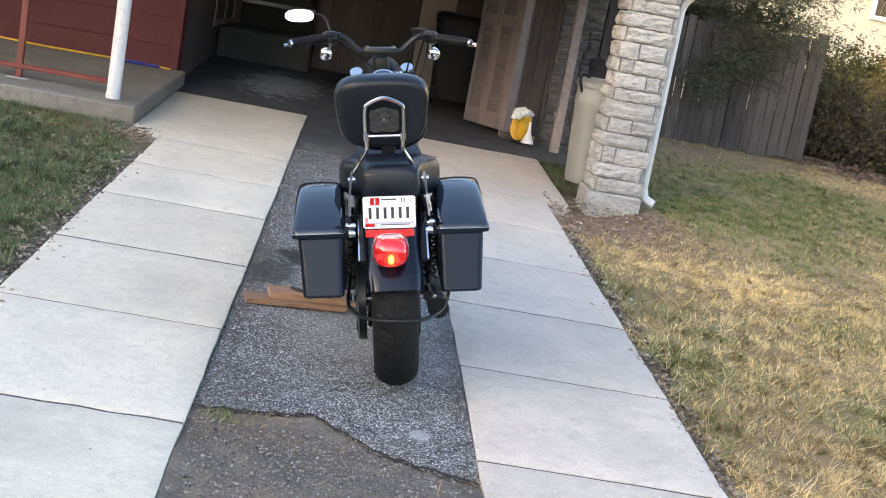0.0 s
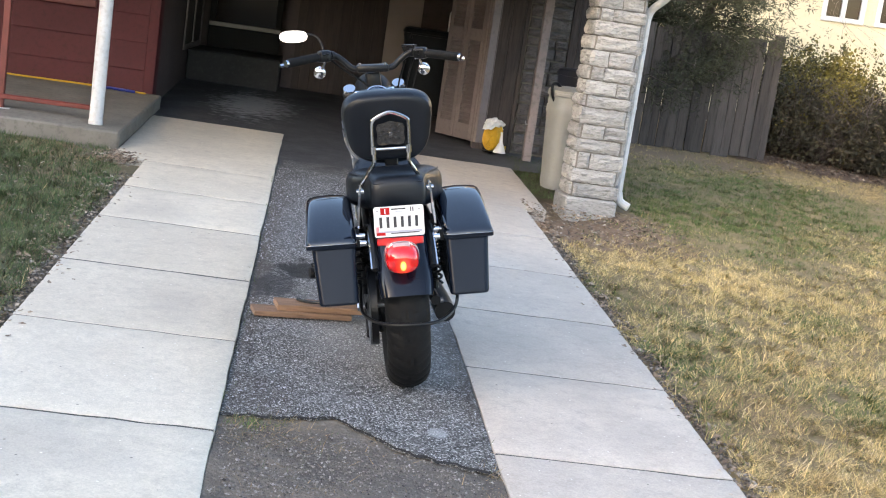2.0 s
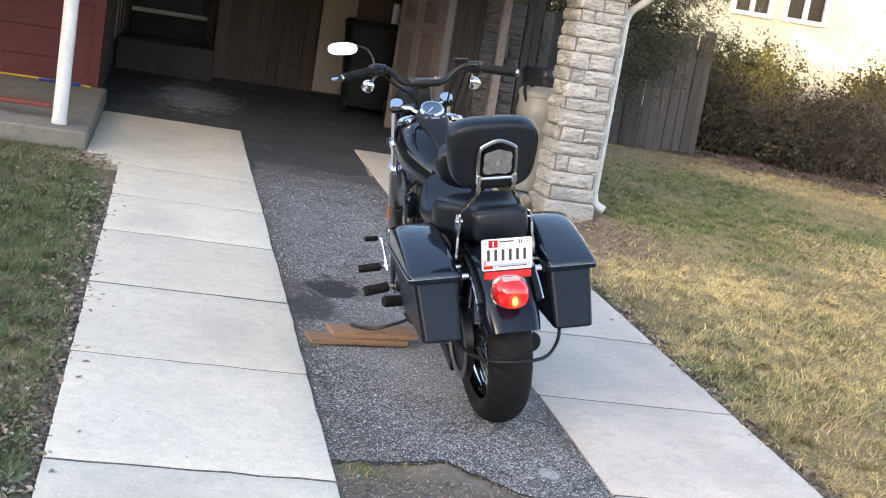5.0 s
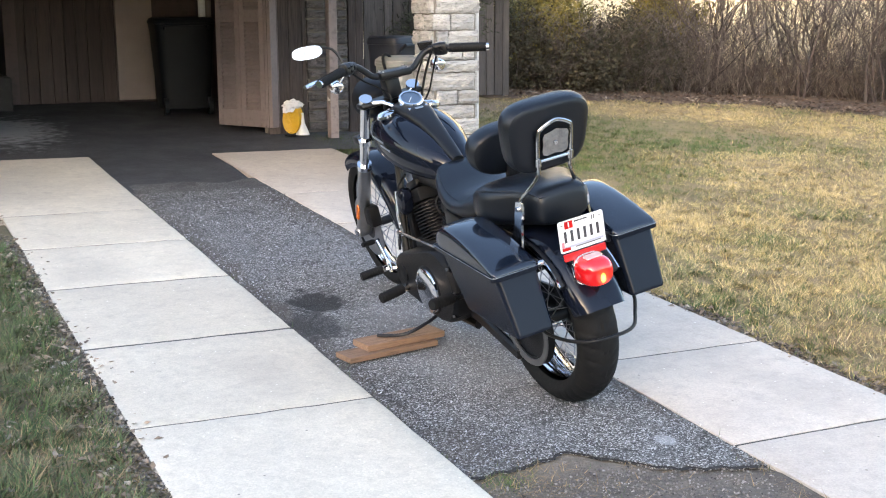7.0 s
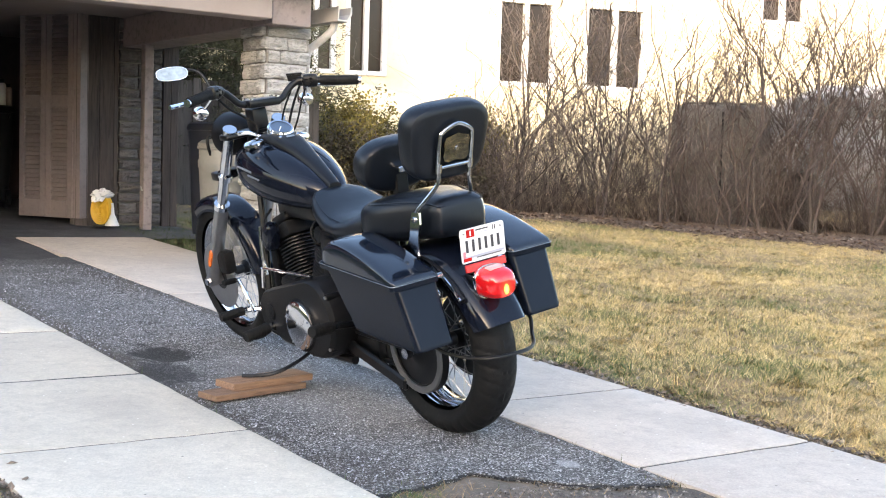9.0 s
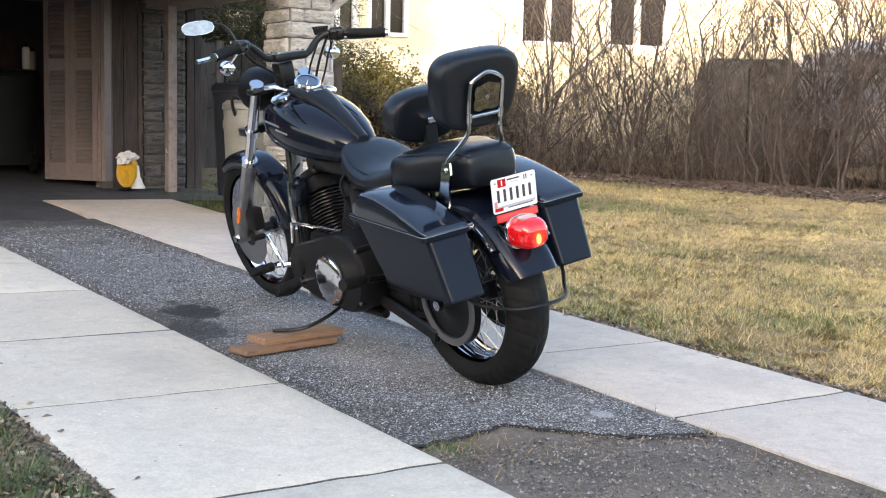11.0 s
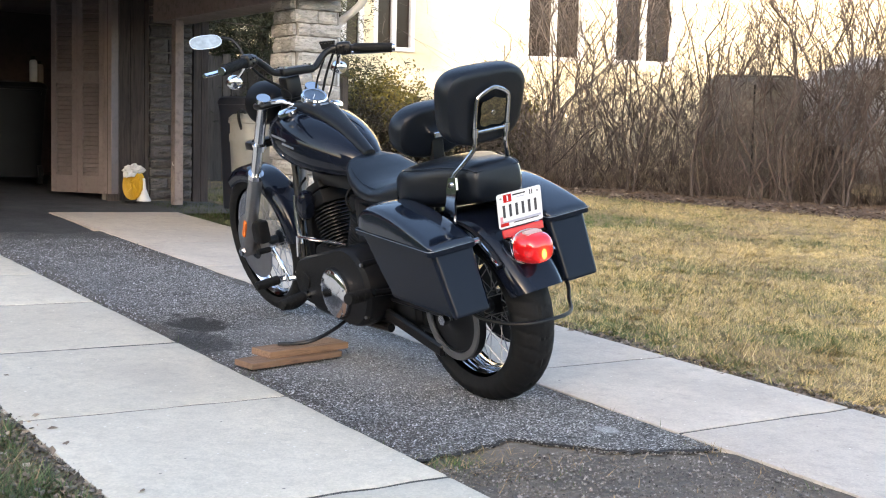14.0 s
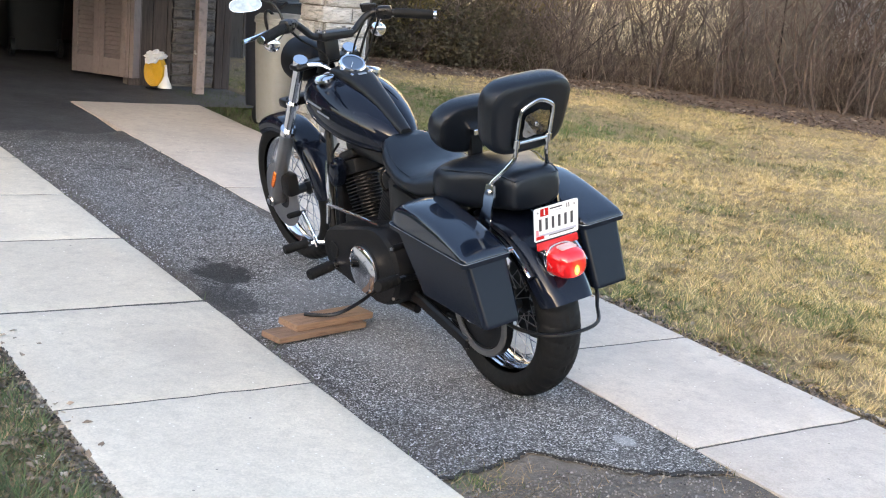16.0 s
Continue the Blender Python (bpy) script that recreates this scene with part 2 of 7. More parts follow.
CRACK = material("crack_shadow", (0.02, 0.018, 0.017), (0.03, 0.027, 0.025), 20.0, rough=0.95)
DIRT = material("packed_dirt", (0.235, 0.192, 0.150), (0.120, 0.099, 0.080), 5.5, (0.30, 0.26, 0.215), 60.0, 0.35, rough=0.95, bump=0.018, bump_scale=60)
for sx, sy, rx, ry, c in ((0.53, 2.6, 0.05, 1.4, (0.055, 0.046, 0.038)), (1.42, 2.9, 0.05, 1.2, (0.05, 0.043, 0.036)), (1.15, 3.7, 0.35, 0.22, (0.10, 0.097, 0.095)), (0.75, 3.85, 0.3, 0.2, (0.085, 0.078, 0.07))):
    add_spot(DIRT, sx, sy, rx, ry, c, 1.0, 0.45, 1.0, 9.0)
SOIL = material("lawn_soil", (0.27, 0.198, 0.098), (0.16, 0.118, 0.062), 2.5, (0.34, 0.255, 0.14), 30.0, 0.3, rough=0.95, bump=0.012, bump_scale=35)
add_spot(SOIL, -4.3, 5.0, 3.9, 8.0, (0.085, 0.066, 0.045), 0.8, 0.9, 0.8, 1.5)
add_spot(SOIL, 2.75, 8.25, 0.62, 0.75, (0.19, 0.118, 0.075), 0.6, 0.95, 0.7)
add_spot(SOIL, 4.4, 12.9, 1.5, 0.75, (0.21, 0.15, 0.10), 0.6, 0.9, 0.6)
add_spot(SOIL, 2.8, 10.4, 0.5, 1.6, (0.09, 0.07, 0.05), 0.4, 0.9, 0.4)
LITTER = material("leaf_litter", (0.115, 0.070, 0.044), (0.062, 0.042, 0.030), 3.0, (0.20, 0.13, 0.085), 25.0, 0.3, rough=0.95, bump=0.02, bump_scale=25)
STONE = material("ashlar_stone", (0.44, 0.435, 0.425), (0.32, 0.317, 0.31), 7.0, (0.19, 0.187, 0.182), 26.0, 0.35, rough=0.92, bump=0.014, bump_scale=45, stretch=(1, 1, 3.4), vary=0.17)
# STONE again, darkened to put the carport roof's shade into its colour
STONE_SHADED = material("shaded_stone", (0.140, 0.126, 0.122), (0.085, 0.077, 0.075), 7.0, (0.040, 0.037, 0.037), 26.0, 0.35, rough=0.92, bump=0.012, bump_scale=45, stretch=(1, 1, 3.4), vary=0.22)
MORTAR = material("mortar", (0.24, 0.225, 0.205), (0.17, 0.16, 0.145), 8.0, rough=0.95, bump=0.003, bump_scale=90)
# concrete darkened near black: the shade under the carport is in the colour
STEP_CONCRETE = material("shaded_step_concrete", (0.045, 0.043, 0.044), (0.033, 0.032, 0.033), 3.0, (0.060, 0.058, 0.058), 25.0, 0.2, rough=0.9, bump=0.002, bump_scale=90)
RED_SIDING = material("red_siding", (0.084, 0.0125, 0.0165), (0.066, 0.0100, 0.0130), 2.0, (0.050, 0.0085, 0.0105), 25.0, 0.2, rough=0.6, spec=0.3, bump=0.0006, bump_scale=120)
RED_IRON = material("red_iron", (0.17, 0.032, 0.024), (0.12, 0.026, 0.02), 12.0, rough=0.5)
POST_PAINT = material("dulled_white_paint", (0.60, 0.60, 0.61), (0.52, 0.52, 0.52), 6.0, (0.42, 0.40, 0.38), 30.0, 0.15, rough=0.5)
WHITE_PAINT = material("white_paint", (0.80, 0.80, 0.80), (0.72, 0.72, 0.71), 6.0, (0.6, 0.59, 0.56), 40.0, 0.1, rough=0.45)
BEIGE_PAINT = material("beige_paint", (0.31, 0.262, 0.250), (0.255, 0.217, 0.208), 3.0, (0.285, 0.243, 0.232), 30.0, 0.2, rough=0.6, bump=0.0006, bump_scale=80)
DOOR_PAINT = material("door_paint", (0.205, 0.172, 0.172), (0.172, 0.145, 0.146), 4.0, (0.130, 0.110, 0.112), 35.0, 0.15, rough=0.6)
PINK_TRIM = material("faded_trim", (0.28, 0.236, 0.234), (0.215, 0.182, 0.182), 5.0, (0.12, 0.102, 0.100), 22.0, 0.2, rough=0.7, bump=0.001, bump_scale=60)
GREY_WOOD = material("weathered_wood", (0.078, 0.068, 0.063), (0.051, 0.045, 0.043), 3.0, (0.028, 0.026, 0.024), 9.0, 0.4, rough=0.9, bump=0.003, bump_scale=30, stretch=(6, 6, 0.5), vary=0.4)
BROWN_WOOD = material("brown_wood", (0.058, 0.040, 0.038), (0.036, 0.026, 0.025), 3.0, (0.022, 0.017, 0.017), 9.0, 0.3, rough=0.7, bump=0.002, bump_scale=30, stretch=(6, 6, 0.4), vary=0.2)
BARN_WOOD = material("bare_plank_wood", (0.082, 0.064, 0.060), (0.040, 0.032, 0.031), 6.0, (0.015, 0.012, 0.012), 10.0, 0.4, rough=0.85, bump=0.002, bump_scale=30, stretch=(6, 6, 0.5), vary=0.2)
PLANK_WOOD = material("cedar_plank", (0.30, 0.178, 0.108), (0.21, 0.122, 0.074), 5.0, (0.12, 0.068, 0.042), 16.0, 0.35, rough=0.7, bump=0.0015, bump_scale=40, stretch=(0.7, 8, 8), vary=0.15, local=True)
DARK_PLASTIC = material("dark_plastic", (0.008, 0.010, 0.012), (0.006, 0.007, 0.009), 5.0, rough=0.5, spec=0.2, bump=0.0005, bump_scale=200)
CAN_PLASTIC = material("grey_beige_plastic", (0.235, 0.240, 0.236), (0.200, 0.205, 0.202), 4.0, (0.20, 0.20, 0.19), 25.0, 0.2, rough=0.55)
BLUE_PLASTIC = material("navy_plastic", (0.012, 0.017, 0.032), (0.009, 0.012, 0.022), 6.0, rough=0.5)
BLUE_STRAP = material("blue_strap", (0.02, 0.04, 0.28), (0.015, 0.03, 0.2), 20.0, rough=0.6)
YELLOW_CORD = material("yellow_cord", (0.62, 0.38, 0.02), (0.50, 0.29, 0.015), 30.0, rough=0.5)
WHITE_PLASTIC = material("white_plastic", (0.75, 0.76, 0.78), (0.66, 0.67, 0.70), 20.0, rough=0.4)
HOUSE_WALL = material("pale_siding", (0.78, 0.695, 0.50), (0.72, 0.64, 0.45), 1.0, (0.66, 0.58, 0.40), 12.0, 0.15, rough=0.7, bump=0.004, bump_scale=30)
CEILING = material("carport_ceiling", (0.25, 0.215, 0.21), (0.205, 0.178, 0.174), 1.5, rough=0.8)
# for the added unseen walls, a cool grey that limits warm bounce light
DARK_WALL = material("unseen_wall_grey", (0.165, 0.168, 0.180), (0.13, 0.133, 0.143), 2.0, rough=0.75, bump=0.001, bump_scale=60)
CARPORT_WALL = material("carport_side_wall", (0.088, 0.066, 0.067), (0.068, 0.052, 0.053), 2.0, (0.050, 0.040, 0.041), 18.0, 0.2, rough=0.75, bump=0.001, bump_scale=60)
BARK = material("twig_bark", (0.150, 0.122, 0.113), (0.074, 0.060, 0.055), 2.0, (0.33, 0.290, 0.268), 12.0, 0.25, rough=0.9, island=0.75)
DARK_BARK = material("branch_bark", (0.125, 0.101, 0.092), (0.066, 0.053, 0.048), 3.0, rough=0.9, island=0.4)
GRASS_PALE = material("bleached_grass", (0.86, 0.67, 0.375), (0.70, 0.52, 0.265), 2.0, rough=0.8, island=0.25)
NEEDLES = material("pine_needles", (0.052, 0.056, 0.026), (0.026, 0.030, 0.016), 3.0, rough=0.8, island=0.45)
DARK_LEAF = material("dark_olive_leaf", (0.050, 0.044, 0.020), (0.026, 0.023, 0.013), 3.0, (0.090, 0.064, 0.038), 6.0, 0.3, rough=0.75, island=0.5)
SHRUB_LEAF = material("yellow_green_leaf", (0.20, 0.155, 0.028), (0.06, 0.062, 0.016), 3.0, rough=0.7, island=0.5)
GRASS_DRY = material("dry_grass", (0.74, 0.53, 0.225), (0.47, 0.335, 0.125), 1.7, (0.32, 0.255, 0.085), 15.0, 0.3, rough=0.8, island=0.6)
GRASS_TAN = material("dead_grass", (0.36, 0.248, 0.128), (0.23, 0.158, 0.086), 1.6, rough=0.85, island=0.45)
GRASS_GREEN = material("green_grass", (0.078, 0.122, 0.028), (0.135, 0.150, 0.042), 1.6, (0.28, 0.22, 0.10), 7.0, 0.2, rough=0.8, island=0.4)
GRASS_DULL = material("dull_grass", (0.048, 0.086, 0.027), (0.082, 0.108, 0.040), 2.2, (0.19, 0.165, 0.10), 6.0, 0.2, rough=0.85, island=0.6)
DEAD_LEAF = material("dead_leaf", (0.27, 0.20, 0.14), (0.15, 0.105, 0.075), 3.0, (0.46, 0.41, 0.35), 9.0, 0.4, rough=0.85, island=0.6)
HEDGE_LEAF = material("hedge_leaf", (0.13, 0.082, 0.052), (0.075, 0.048, 0.034), 3.0, (0.32, 0.26, 0.21), 5.0, 0.5, rough=0.85, island=0.6)
CAR_PAINT = material("silver_car_paint", (0.62, 0.64, 0.68), (0.56, 0.58, 0.62), 1.0, rough=0.35, coat=0.2)
GREY_BOX = material("dark_grey_panel", (0.15, 0.14, 0.135), (0.115, 0.107, 0.103), 2.0, rough=0.7)
ALUMINIUM = material("gutter_metal", (0.50, 0.49, 0.48), (0.42, 0.41, 0.40), 5.0, rough=0.5)


def glass_material(name, tint, rough=0.03):
    m = bpy.data.materials.new(name)
    m.use_nodes = True
    b = m.node_tree.nodes["Principled BSDF"]
    b.inputs["Base Color"].default_value = (*tint, 1)
    b.inputs["Roughness"].default_value = rough
    b.inputs["Transmission Weight"].default_value = 0.0
    b.inputs["Specular IOR Level"].default_value = 0.22
    return m


WINDOW_GLASS = glass_material("window_glass", (0.018, 0.012, 0.010), 0.10)
DARK_GLASS = glass_material("dark_glass", (0.02, 0.022, 0.026), 0.04)
CAR_GLASS = glass_material("car_glass", (0.24, 0.25, 0.265), 0.15)


# ---- mesh helpers ----
def link_mesh(name, bm, mat, parent=None, label="", smooth=False):
    me = bpy.data.meshes.new(name)
    bmesh.ops.recalc_face_normals(bm, faces=bm.faces)
    bm.to_mesh(me)
    bm.free()
    if smooth:
        me.polygons.foreach_set("use_smooth", [True] * len(me.polygons))
        me.set_sharp_from_angle(angle=radians(35))
    me.materials.append(mat)
    ob = new(name, me)
    if parent:
        ob.parent = parent
    if label:
        ob["label"] = label
    return ob


def part(name, bm, mat, parent, label="", smooth=True):
    return link_mesh(name, bm, mat, parent, label, smooth)


def thing(name, label, category, m=None, group="", kind=""):
    ob = new(name)
    ob.empty_display_size = 0.1
    if m is not None:
        ob.matrix_world = m
    return tagged(ob, label, category, group, kind)


def box(x0, x1, y0, y1, z0, z1, bevel=0.0, bm=None, seg=1):
    own = bmesh.new()
    bmesh.ops.create_cube(own, size=1, matrix=Matrix.Translation(((x0 + x1) / 2, (y0 + y1) / 2, (z0 + z1) / 2)) @ Matrix.Diagonal((x1 - x0, y1 - y0, z1 - z0, 1)))
    if bevel:
        bmesh.ops.bevel(own, geom=own.edges[:], offset=bevel, segments=seg, affect="EDGES", profile=0.5)
    return join(bm, own)


def join(bm, own):
    if bm is None:
        return own
    me = bpy.data.meshes.new("joined")
    own.to_mesh(me)
    own.free()
    bm.from_mesh(me)
    bpy.data.meshes.remove(me)
    return bm


def moved(bm, m):
    bmesh.ops.transform(bm, matrix=m, verts=bm.verts)
    return bm


def smooth_path(pts, n=6):
    """Catmull-Rom through the points."""
    pts = [Vector(p) for p in pts]
    out = []
    for i in range(len(pts) - 1):
        a, b, c, d = pts[max(i - 1, 0)], pts[i], pts[i + 1], pts[min(i + 2, len(pts) - 1)]
        for k in range(n):
            t = k / n
            out.append(0.5 * ((2 * b) + (c - a) * t + (2 * a - 5 * b + 4 * c - d) * t * t + (3 * b - a - 3 * c + d) * t ** 3))
    out.append(pts[-1])
    return out


def tube(pts, r, seg=8, bm=None, r_end=None, caps=True):
    """A round bar along the points; r may taper to r_end."""
    own = bm or bmesh.new()
    pts = [Vector(p) for p in pts]
    rings, side = [], None
    for i, p in enumerate(pts):
        d = (pts[min(i + 1, len(pts) - 1)] - pts[max(i - 1, 0)]).normalized()
        if side is None:
            side = d.cross(Vector((0, 0, 1)) if abs(d.z) < 0.9 else Vector((1, 0, 0))).normalized()
        side = (side - d * side.dot(d)).normalized()
        up = d.cross(side)
        rr = r if r_end is None else r + (r_end - r) * i / max(len(pts) - 1, 1)
        rings.append([own.verts.new(p + rr * (math.cos(a) * side + math.sin(a) * up)) for a in (2 * math.pi * k / seg for k in range(seg))])
    for a, b in zip(rings, rings[1:]):
        for k in range(seg):
            own.faces.new((a[k], a[(k + 1) % seg], b[(k + 1) % seg], b[k]))
    if caps:
        own.faces.new(rings[0][::-1])
        own.faces.new(rings[-1])
    return own


def loft(sections, bm=None, caps=True, closed=False):
    own = bm or bmesh.new()
    rings = [[own.verts.new(p) for p in s] for s in sections]
    n = len(rings[0])
    pairs = list(zip(rings, rings[1:])) + ([(rings[-1], rings[0])] if closed else [])
    for a, b in pairs:
        for k in range(n):
            own.faces.new((a[k], a[(k + 1) % n], b[(k + 1) % n], b[k]))
    if caps and not closed:
        own.faces.new(rings[0][::-1])
        own.faces.new(rings[-1])
    return own


def lathe(profile, m, n=48, bm=None, a0=0.0, a1=2 * math.pi):
    """Turns (along, radius) points about the x axis of m."""
    own = bmesh.new()
    whole = abs(a1 - a0 - 2 * math.pi) < 1e-6
    rings = []
    for k in range(n if whole else n + 1):
        a = a0 + (a1 - a0) * k / n
        rings.append([own.verts.new((x, r * math.cos(a), r * math.sin(a))) for x, r in profile])
    for k in range(len(rings) if whole else len(rings) - 1):
        a, b = rings[k], rings[(k + 1) % len(rings)]
        for i in range(len(profile) - 1):
            own.faces.new((a[i], a[i + 1], b[i + 1], b[i]))
    bmesh.ops.remove_doubles(own, verts=own.verts, dist=1e-6)
    moved(own, m)
    return join(bm, own)


def oval(cx, cz, w, h, n=20, power=2.4):
    """Points of a superellipse."""
    out = []
    for k in range(n):
        a = 2 * math.pi * k / n
        c, s = math.cos(a), math.sin(a)
        out.append((cx + w * math.copysign(abs(c) ** (2 / power), c), cz + h * math.copysign(abs(s) ** (2 / power), s)))
    return out


def rounded(x0, x1, y0, y1, r, seg=4, hold=0.004):
    """Corners of a rounded rectangle, with a support point beside each arc so that the flats shade flat."""
    out = []
    for cx, cy, a in ((x1 - r, y1 - r, 0), (x0 + r, y1 - r, 90), (x0 + r, y0 + r, 180), (x1 - r, y0 + r, 270)):
        arc = [(cx + r * math.cos(radians(a + 90 * k / seg)), cy + r * math.sin(radians(a + 90 * k / seg))) for k in range(seg + 1)]
        ca, sa = math.cos(radians(a)), math.sin(radians(a))
        out += [(arc[0][0] + sa * hold, arc[0][1] - ca * hold)] + arc + [(arc[-1][0] - ca * hold, arc[-1][1] - sa * hold)]
    return out


def from_lists(name, verts, faces, mat, smooth=False):
    me = bpy.data.meshes.new(name)
    me.from_pydata(verts, [], faces)
    me.materials.append(mat)
    if smooth:
        me.polygons.foreach_set("use_smooth", [True] * len(me.polygons))
    return new(name, me)


# ---- ground and drive ----
NORMAL = SLOPE.to_3x3() @ Vector((0, 0, 1))


def ground_z(x, y):
    """Height of the drive's plane; level further out."""
    x, y = max(-15.0, min(18.0, x)), max(-8.0, min(17.0, y))
    return -(NORMAL.x * x + NORMAL.y * y) / NORMAL.z


def upright(x, y, turn=0.0, z=0.0):
    """An upright pose at a place of the drive's plane."""
    return Matrix.Translation(P(x, y, z)) @ pose(0, 0, 0, 0, 0, turn)


def build_ground():
    xs = sorted([-400, -150, -60, -30, -15, -0.358, -0.350, 2.280, 2.288] + [-9 + 0.3 * k for k in range(90)] + [20, 30, 60, 150, 400])
    ys = [-400, -150, -60, -30, -12] + [-5 + 0.3 * k for k in range(84)] + [22, 30, 60, 150, 600]
    verts, faces = [], []
    for y in ys:
        for x in xs:
            z = ground_z(x, y) - 0.012
            if -12 < x < 20 and -8 < y < 22:
                if y < -3.4:
                    z -= 0.25
                z += 0.02 * noise.noise((x * 0.7, y * 0.7, 0.0)) + 0.008 * noise.noise((x * 2.5, y * 2.5, 4.0))
                if (-0.352 < x < 2.282 and y < 16) or (-0.62 < x < 2.75 and 8.3 < y < 16):
                    z = min(z, ground_z(x, y) - 0.085)
            verts.append((x, y, z))
    w = len(xs)
    for j in range(len(ys) - 1):
        for i in range(w - 1):
            a = j * w + i
            faces.append((a, a + 1, a + 1 + w, a + w))
    ob = from_lists("ground", verts, faces, SOIL, True)
    tagged(ob, "bare lawn soil showing between thin dry grass", "ground", kind="structure")


build_ground()

# hedge foot, from the fence to the far side of the lawn
HEDGE = [(6.0, 14.2), (8.3, 12.9), (9.9, 11.1), (11.6, 9.8), (14.5, 8.3)]


def hedge_y(x):
    for (xa, ya), (xb, yb) in zip(HEDGE, HEDGE[1:]):
        if x <= xb:
            return ya + (yb - ya) * (x - xa) / (xb - xa)
    return HEDGE[-1][1]


def leaf_bed():
    """Bare earth with fallen leaves under the hedge."""
    verts, faces = [], []
    n = 60
    for k in range(n + 1):
        x = 5.6 + 9.4 * k / n
        edge = hedge_y(x) - 0.75 - 0.25 * noise.noise((x * 1.3, 0, 0)) - 0.9 * max(0, min(1, (x - 8.5) / 2))
        for j in range(7):
            y = edge + j * 0.9
            verts.append((x, y, ground_z(x, y) + 0.018 - 0.03 * (j == 0) + 0.02 * noise.noise((x * 2, y * 2, 1))))
    for k in range(n):
        for j in range(6):
            a = k * 7 + j
            faces.append((a, a + 7, a + 8, a + 1))
    ob = from_lists("leaf_bed", verts, faces, LITTER, True)
    tagged(ob, "brown earth strewn with fallen leaves under the hedge", "ground", kind="structure")


leaf_bed()

LEFT_X0, LEFT_X1, RIGHT_X0, RIGHT_X1 = -0.355, 0.505, 1.438, 2.285


def asphalt_edge(x):
    """Broken edge of the asphalt above the bare dirt."""
    pts = [(0.4, 4.06), (0.52, 4.07), (0.69, 4.09), (0.90, 4.145), (1.03, 4.01), (1.13, 3.905), (1.21, 3.885), (1.31, 3.845), (1.5, 3.79)]
    for (xa, ya), (xb, yb) in zip(pts, pts[1:]):
        if x <= xb:
            y = ya + (yb - ya) * (x - xa) / (xb - xa)
            return y + 0.022 * noise.noise((x * 19, 0, 0)) + 0.014 * noise.noise((x * 55, 3, 0))
    return pts[-1][1]


def lane():
    # worn asphalt between the strips, with a broken front edge standing proud of the dirt
    nx, ny = 60, 110
    bm = bmesh.new()
    grid = []
    for j in range(ny + 1):
        row = []
        for i in range(nx + 1):
            x = LEFT_X1 + 0.002 + (RIGHT_X0 - LEFT_X1 - 0.004) * i / nx
            y0 = asphalt_edge(x)
            t = (j / ny) ** 1.4
            y = y0 + (9.25 + 0.12 * noise.noise((x * 3, 8, 0)) - y0) * t
            z = -0.006 + 0.004 * noise.noise((x * 5, y * 5, 0)) + 0.003 * noise.noise((x * 19, y * 19, 2))
            z -= 0.022 * math.exp(-(((x - 0.77) / 0.13) ** 2 + ((y - 6.1) / 0.16) ** 2))
            z -= 0.012 * math.exp(-((x - LEFT_X1) / 0.05) ** 2)
            row.append(bm.verts.new(P(x, y, z)))
        grid.append(row)
    for j in range(ny):
        for i in range(nx):
            bm.faces.new((grid[j][i], grid[j][i + 1], grid[j + 1][i + 1], grid[j + 1][i]))
    low = [bm.verts.new(v.co - SLOPE.to_3x3() @ Vector((0, 0, 0.06))) for v in grid[0]]
    for i in range(nx):
        bm.faces.new((low[i], low[i + 1], grid[0][i + 1], grid[0][i]))
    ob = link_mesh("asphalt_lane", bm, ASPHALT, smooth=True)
    tagged(ob, "worn grey asphalt lane with exposed aggregate and a broken edge", "driveway", kind="structure")
    # dirt in front of it
    bm = bmesh.new()
    grid = []
    for j in range(91):
        y = -3.0 + 7.3 * (j / 90)
        row = []
        for i in range(31):
            x = LEFT_X1 + (RIGHT_X0 - LEFT_X1) * i / 30
            z = -0.019 + 0.006 * noise.noise((x * 4, y * 4, 5)) + 0.003 * noise.noise((x * 14, y * 14, 5))
            z = min(z, -0.014) if y < 3.7 else min(z, -0.0125)
            z += 0.010 * math.exp(-((1 - abs(2 * i / 30 - 1)) / 0.10) ** 2) * (y < 3.75)
            row.append(bm.verts.new(P(x, y, z)))
        grid.append(row)
    for j in range(90):
        for i in range(30):
            bm.faces.new((grid[j][i], grid[j][i + 1], grid[j + 1][i + 1], grid[j + 1][i]))
    ob = link_mesh("dirt_lane", bm, DIRT, smooth=True)
    tagged(ob, "dark packed dirt where the asphalt has broken away", "driveway", kind="structure")


lane()


def edge_crack():
    """The open crack along the broken asphalt edge, its shade laid as a dark ribbon."""
    bm = bmesh.new()
    rows = []
    for k in range(181):
        x = LEFT_X1 + 0.01 + (RIGHT_X0 - LEFT_X1 - 0.02) * k / 180
        y = asphalt_edge(x)
        w = 0.010 + 0.012 * (0.5 + noise.noise((x * 9, 1, 0))) + 0.006 * noise.noise((x * 40, 2, 0))
        rows.append([bm.verts.new(P(x, y - max(0.004, w), -0.0100)), bm.verts.new(P(x, y + 0.003, -0.0085))])
    for a, b in zip(rows, rows[1:]):
        bm.faces.new((a[0], b[0], b[1], a[1]))
    tagged(link_mesh("asphalt_crack", bm, CRACK), "dark open crack along the broken asphalt edge", "driveway", kind="structure")


edge_crack()


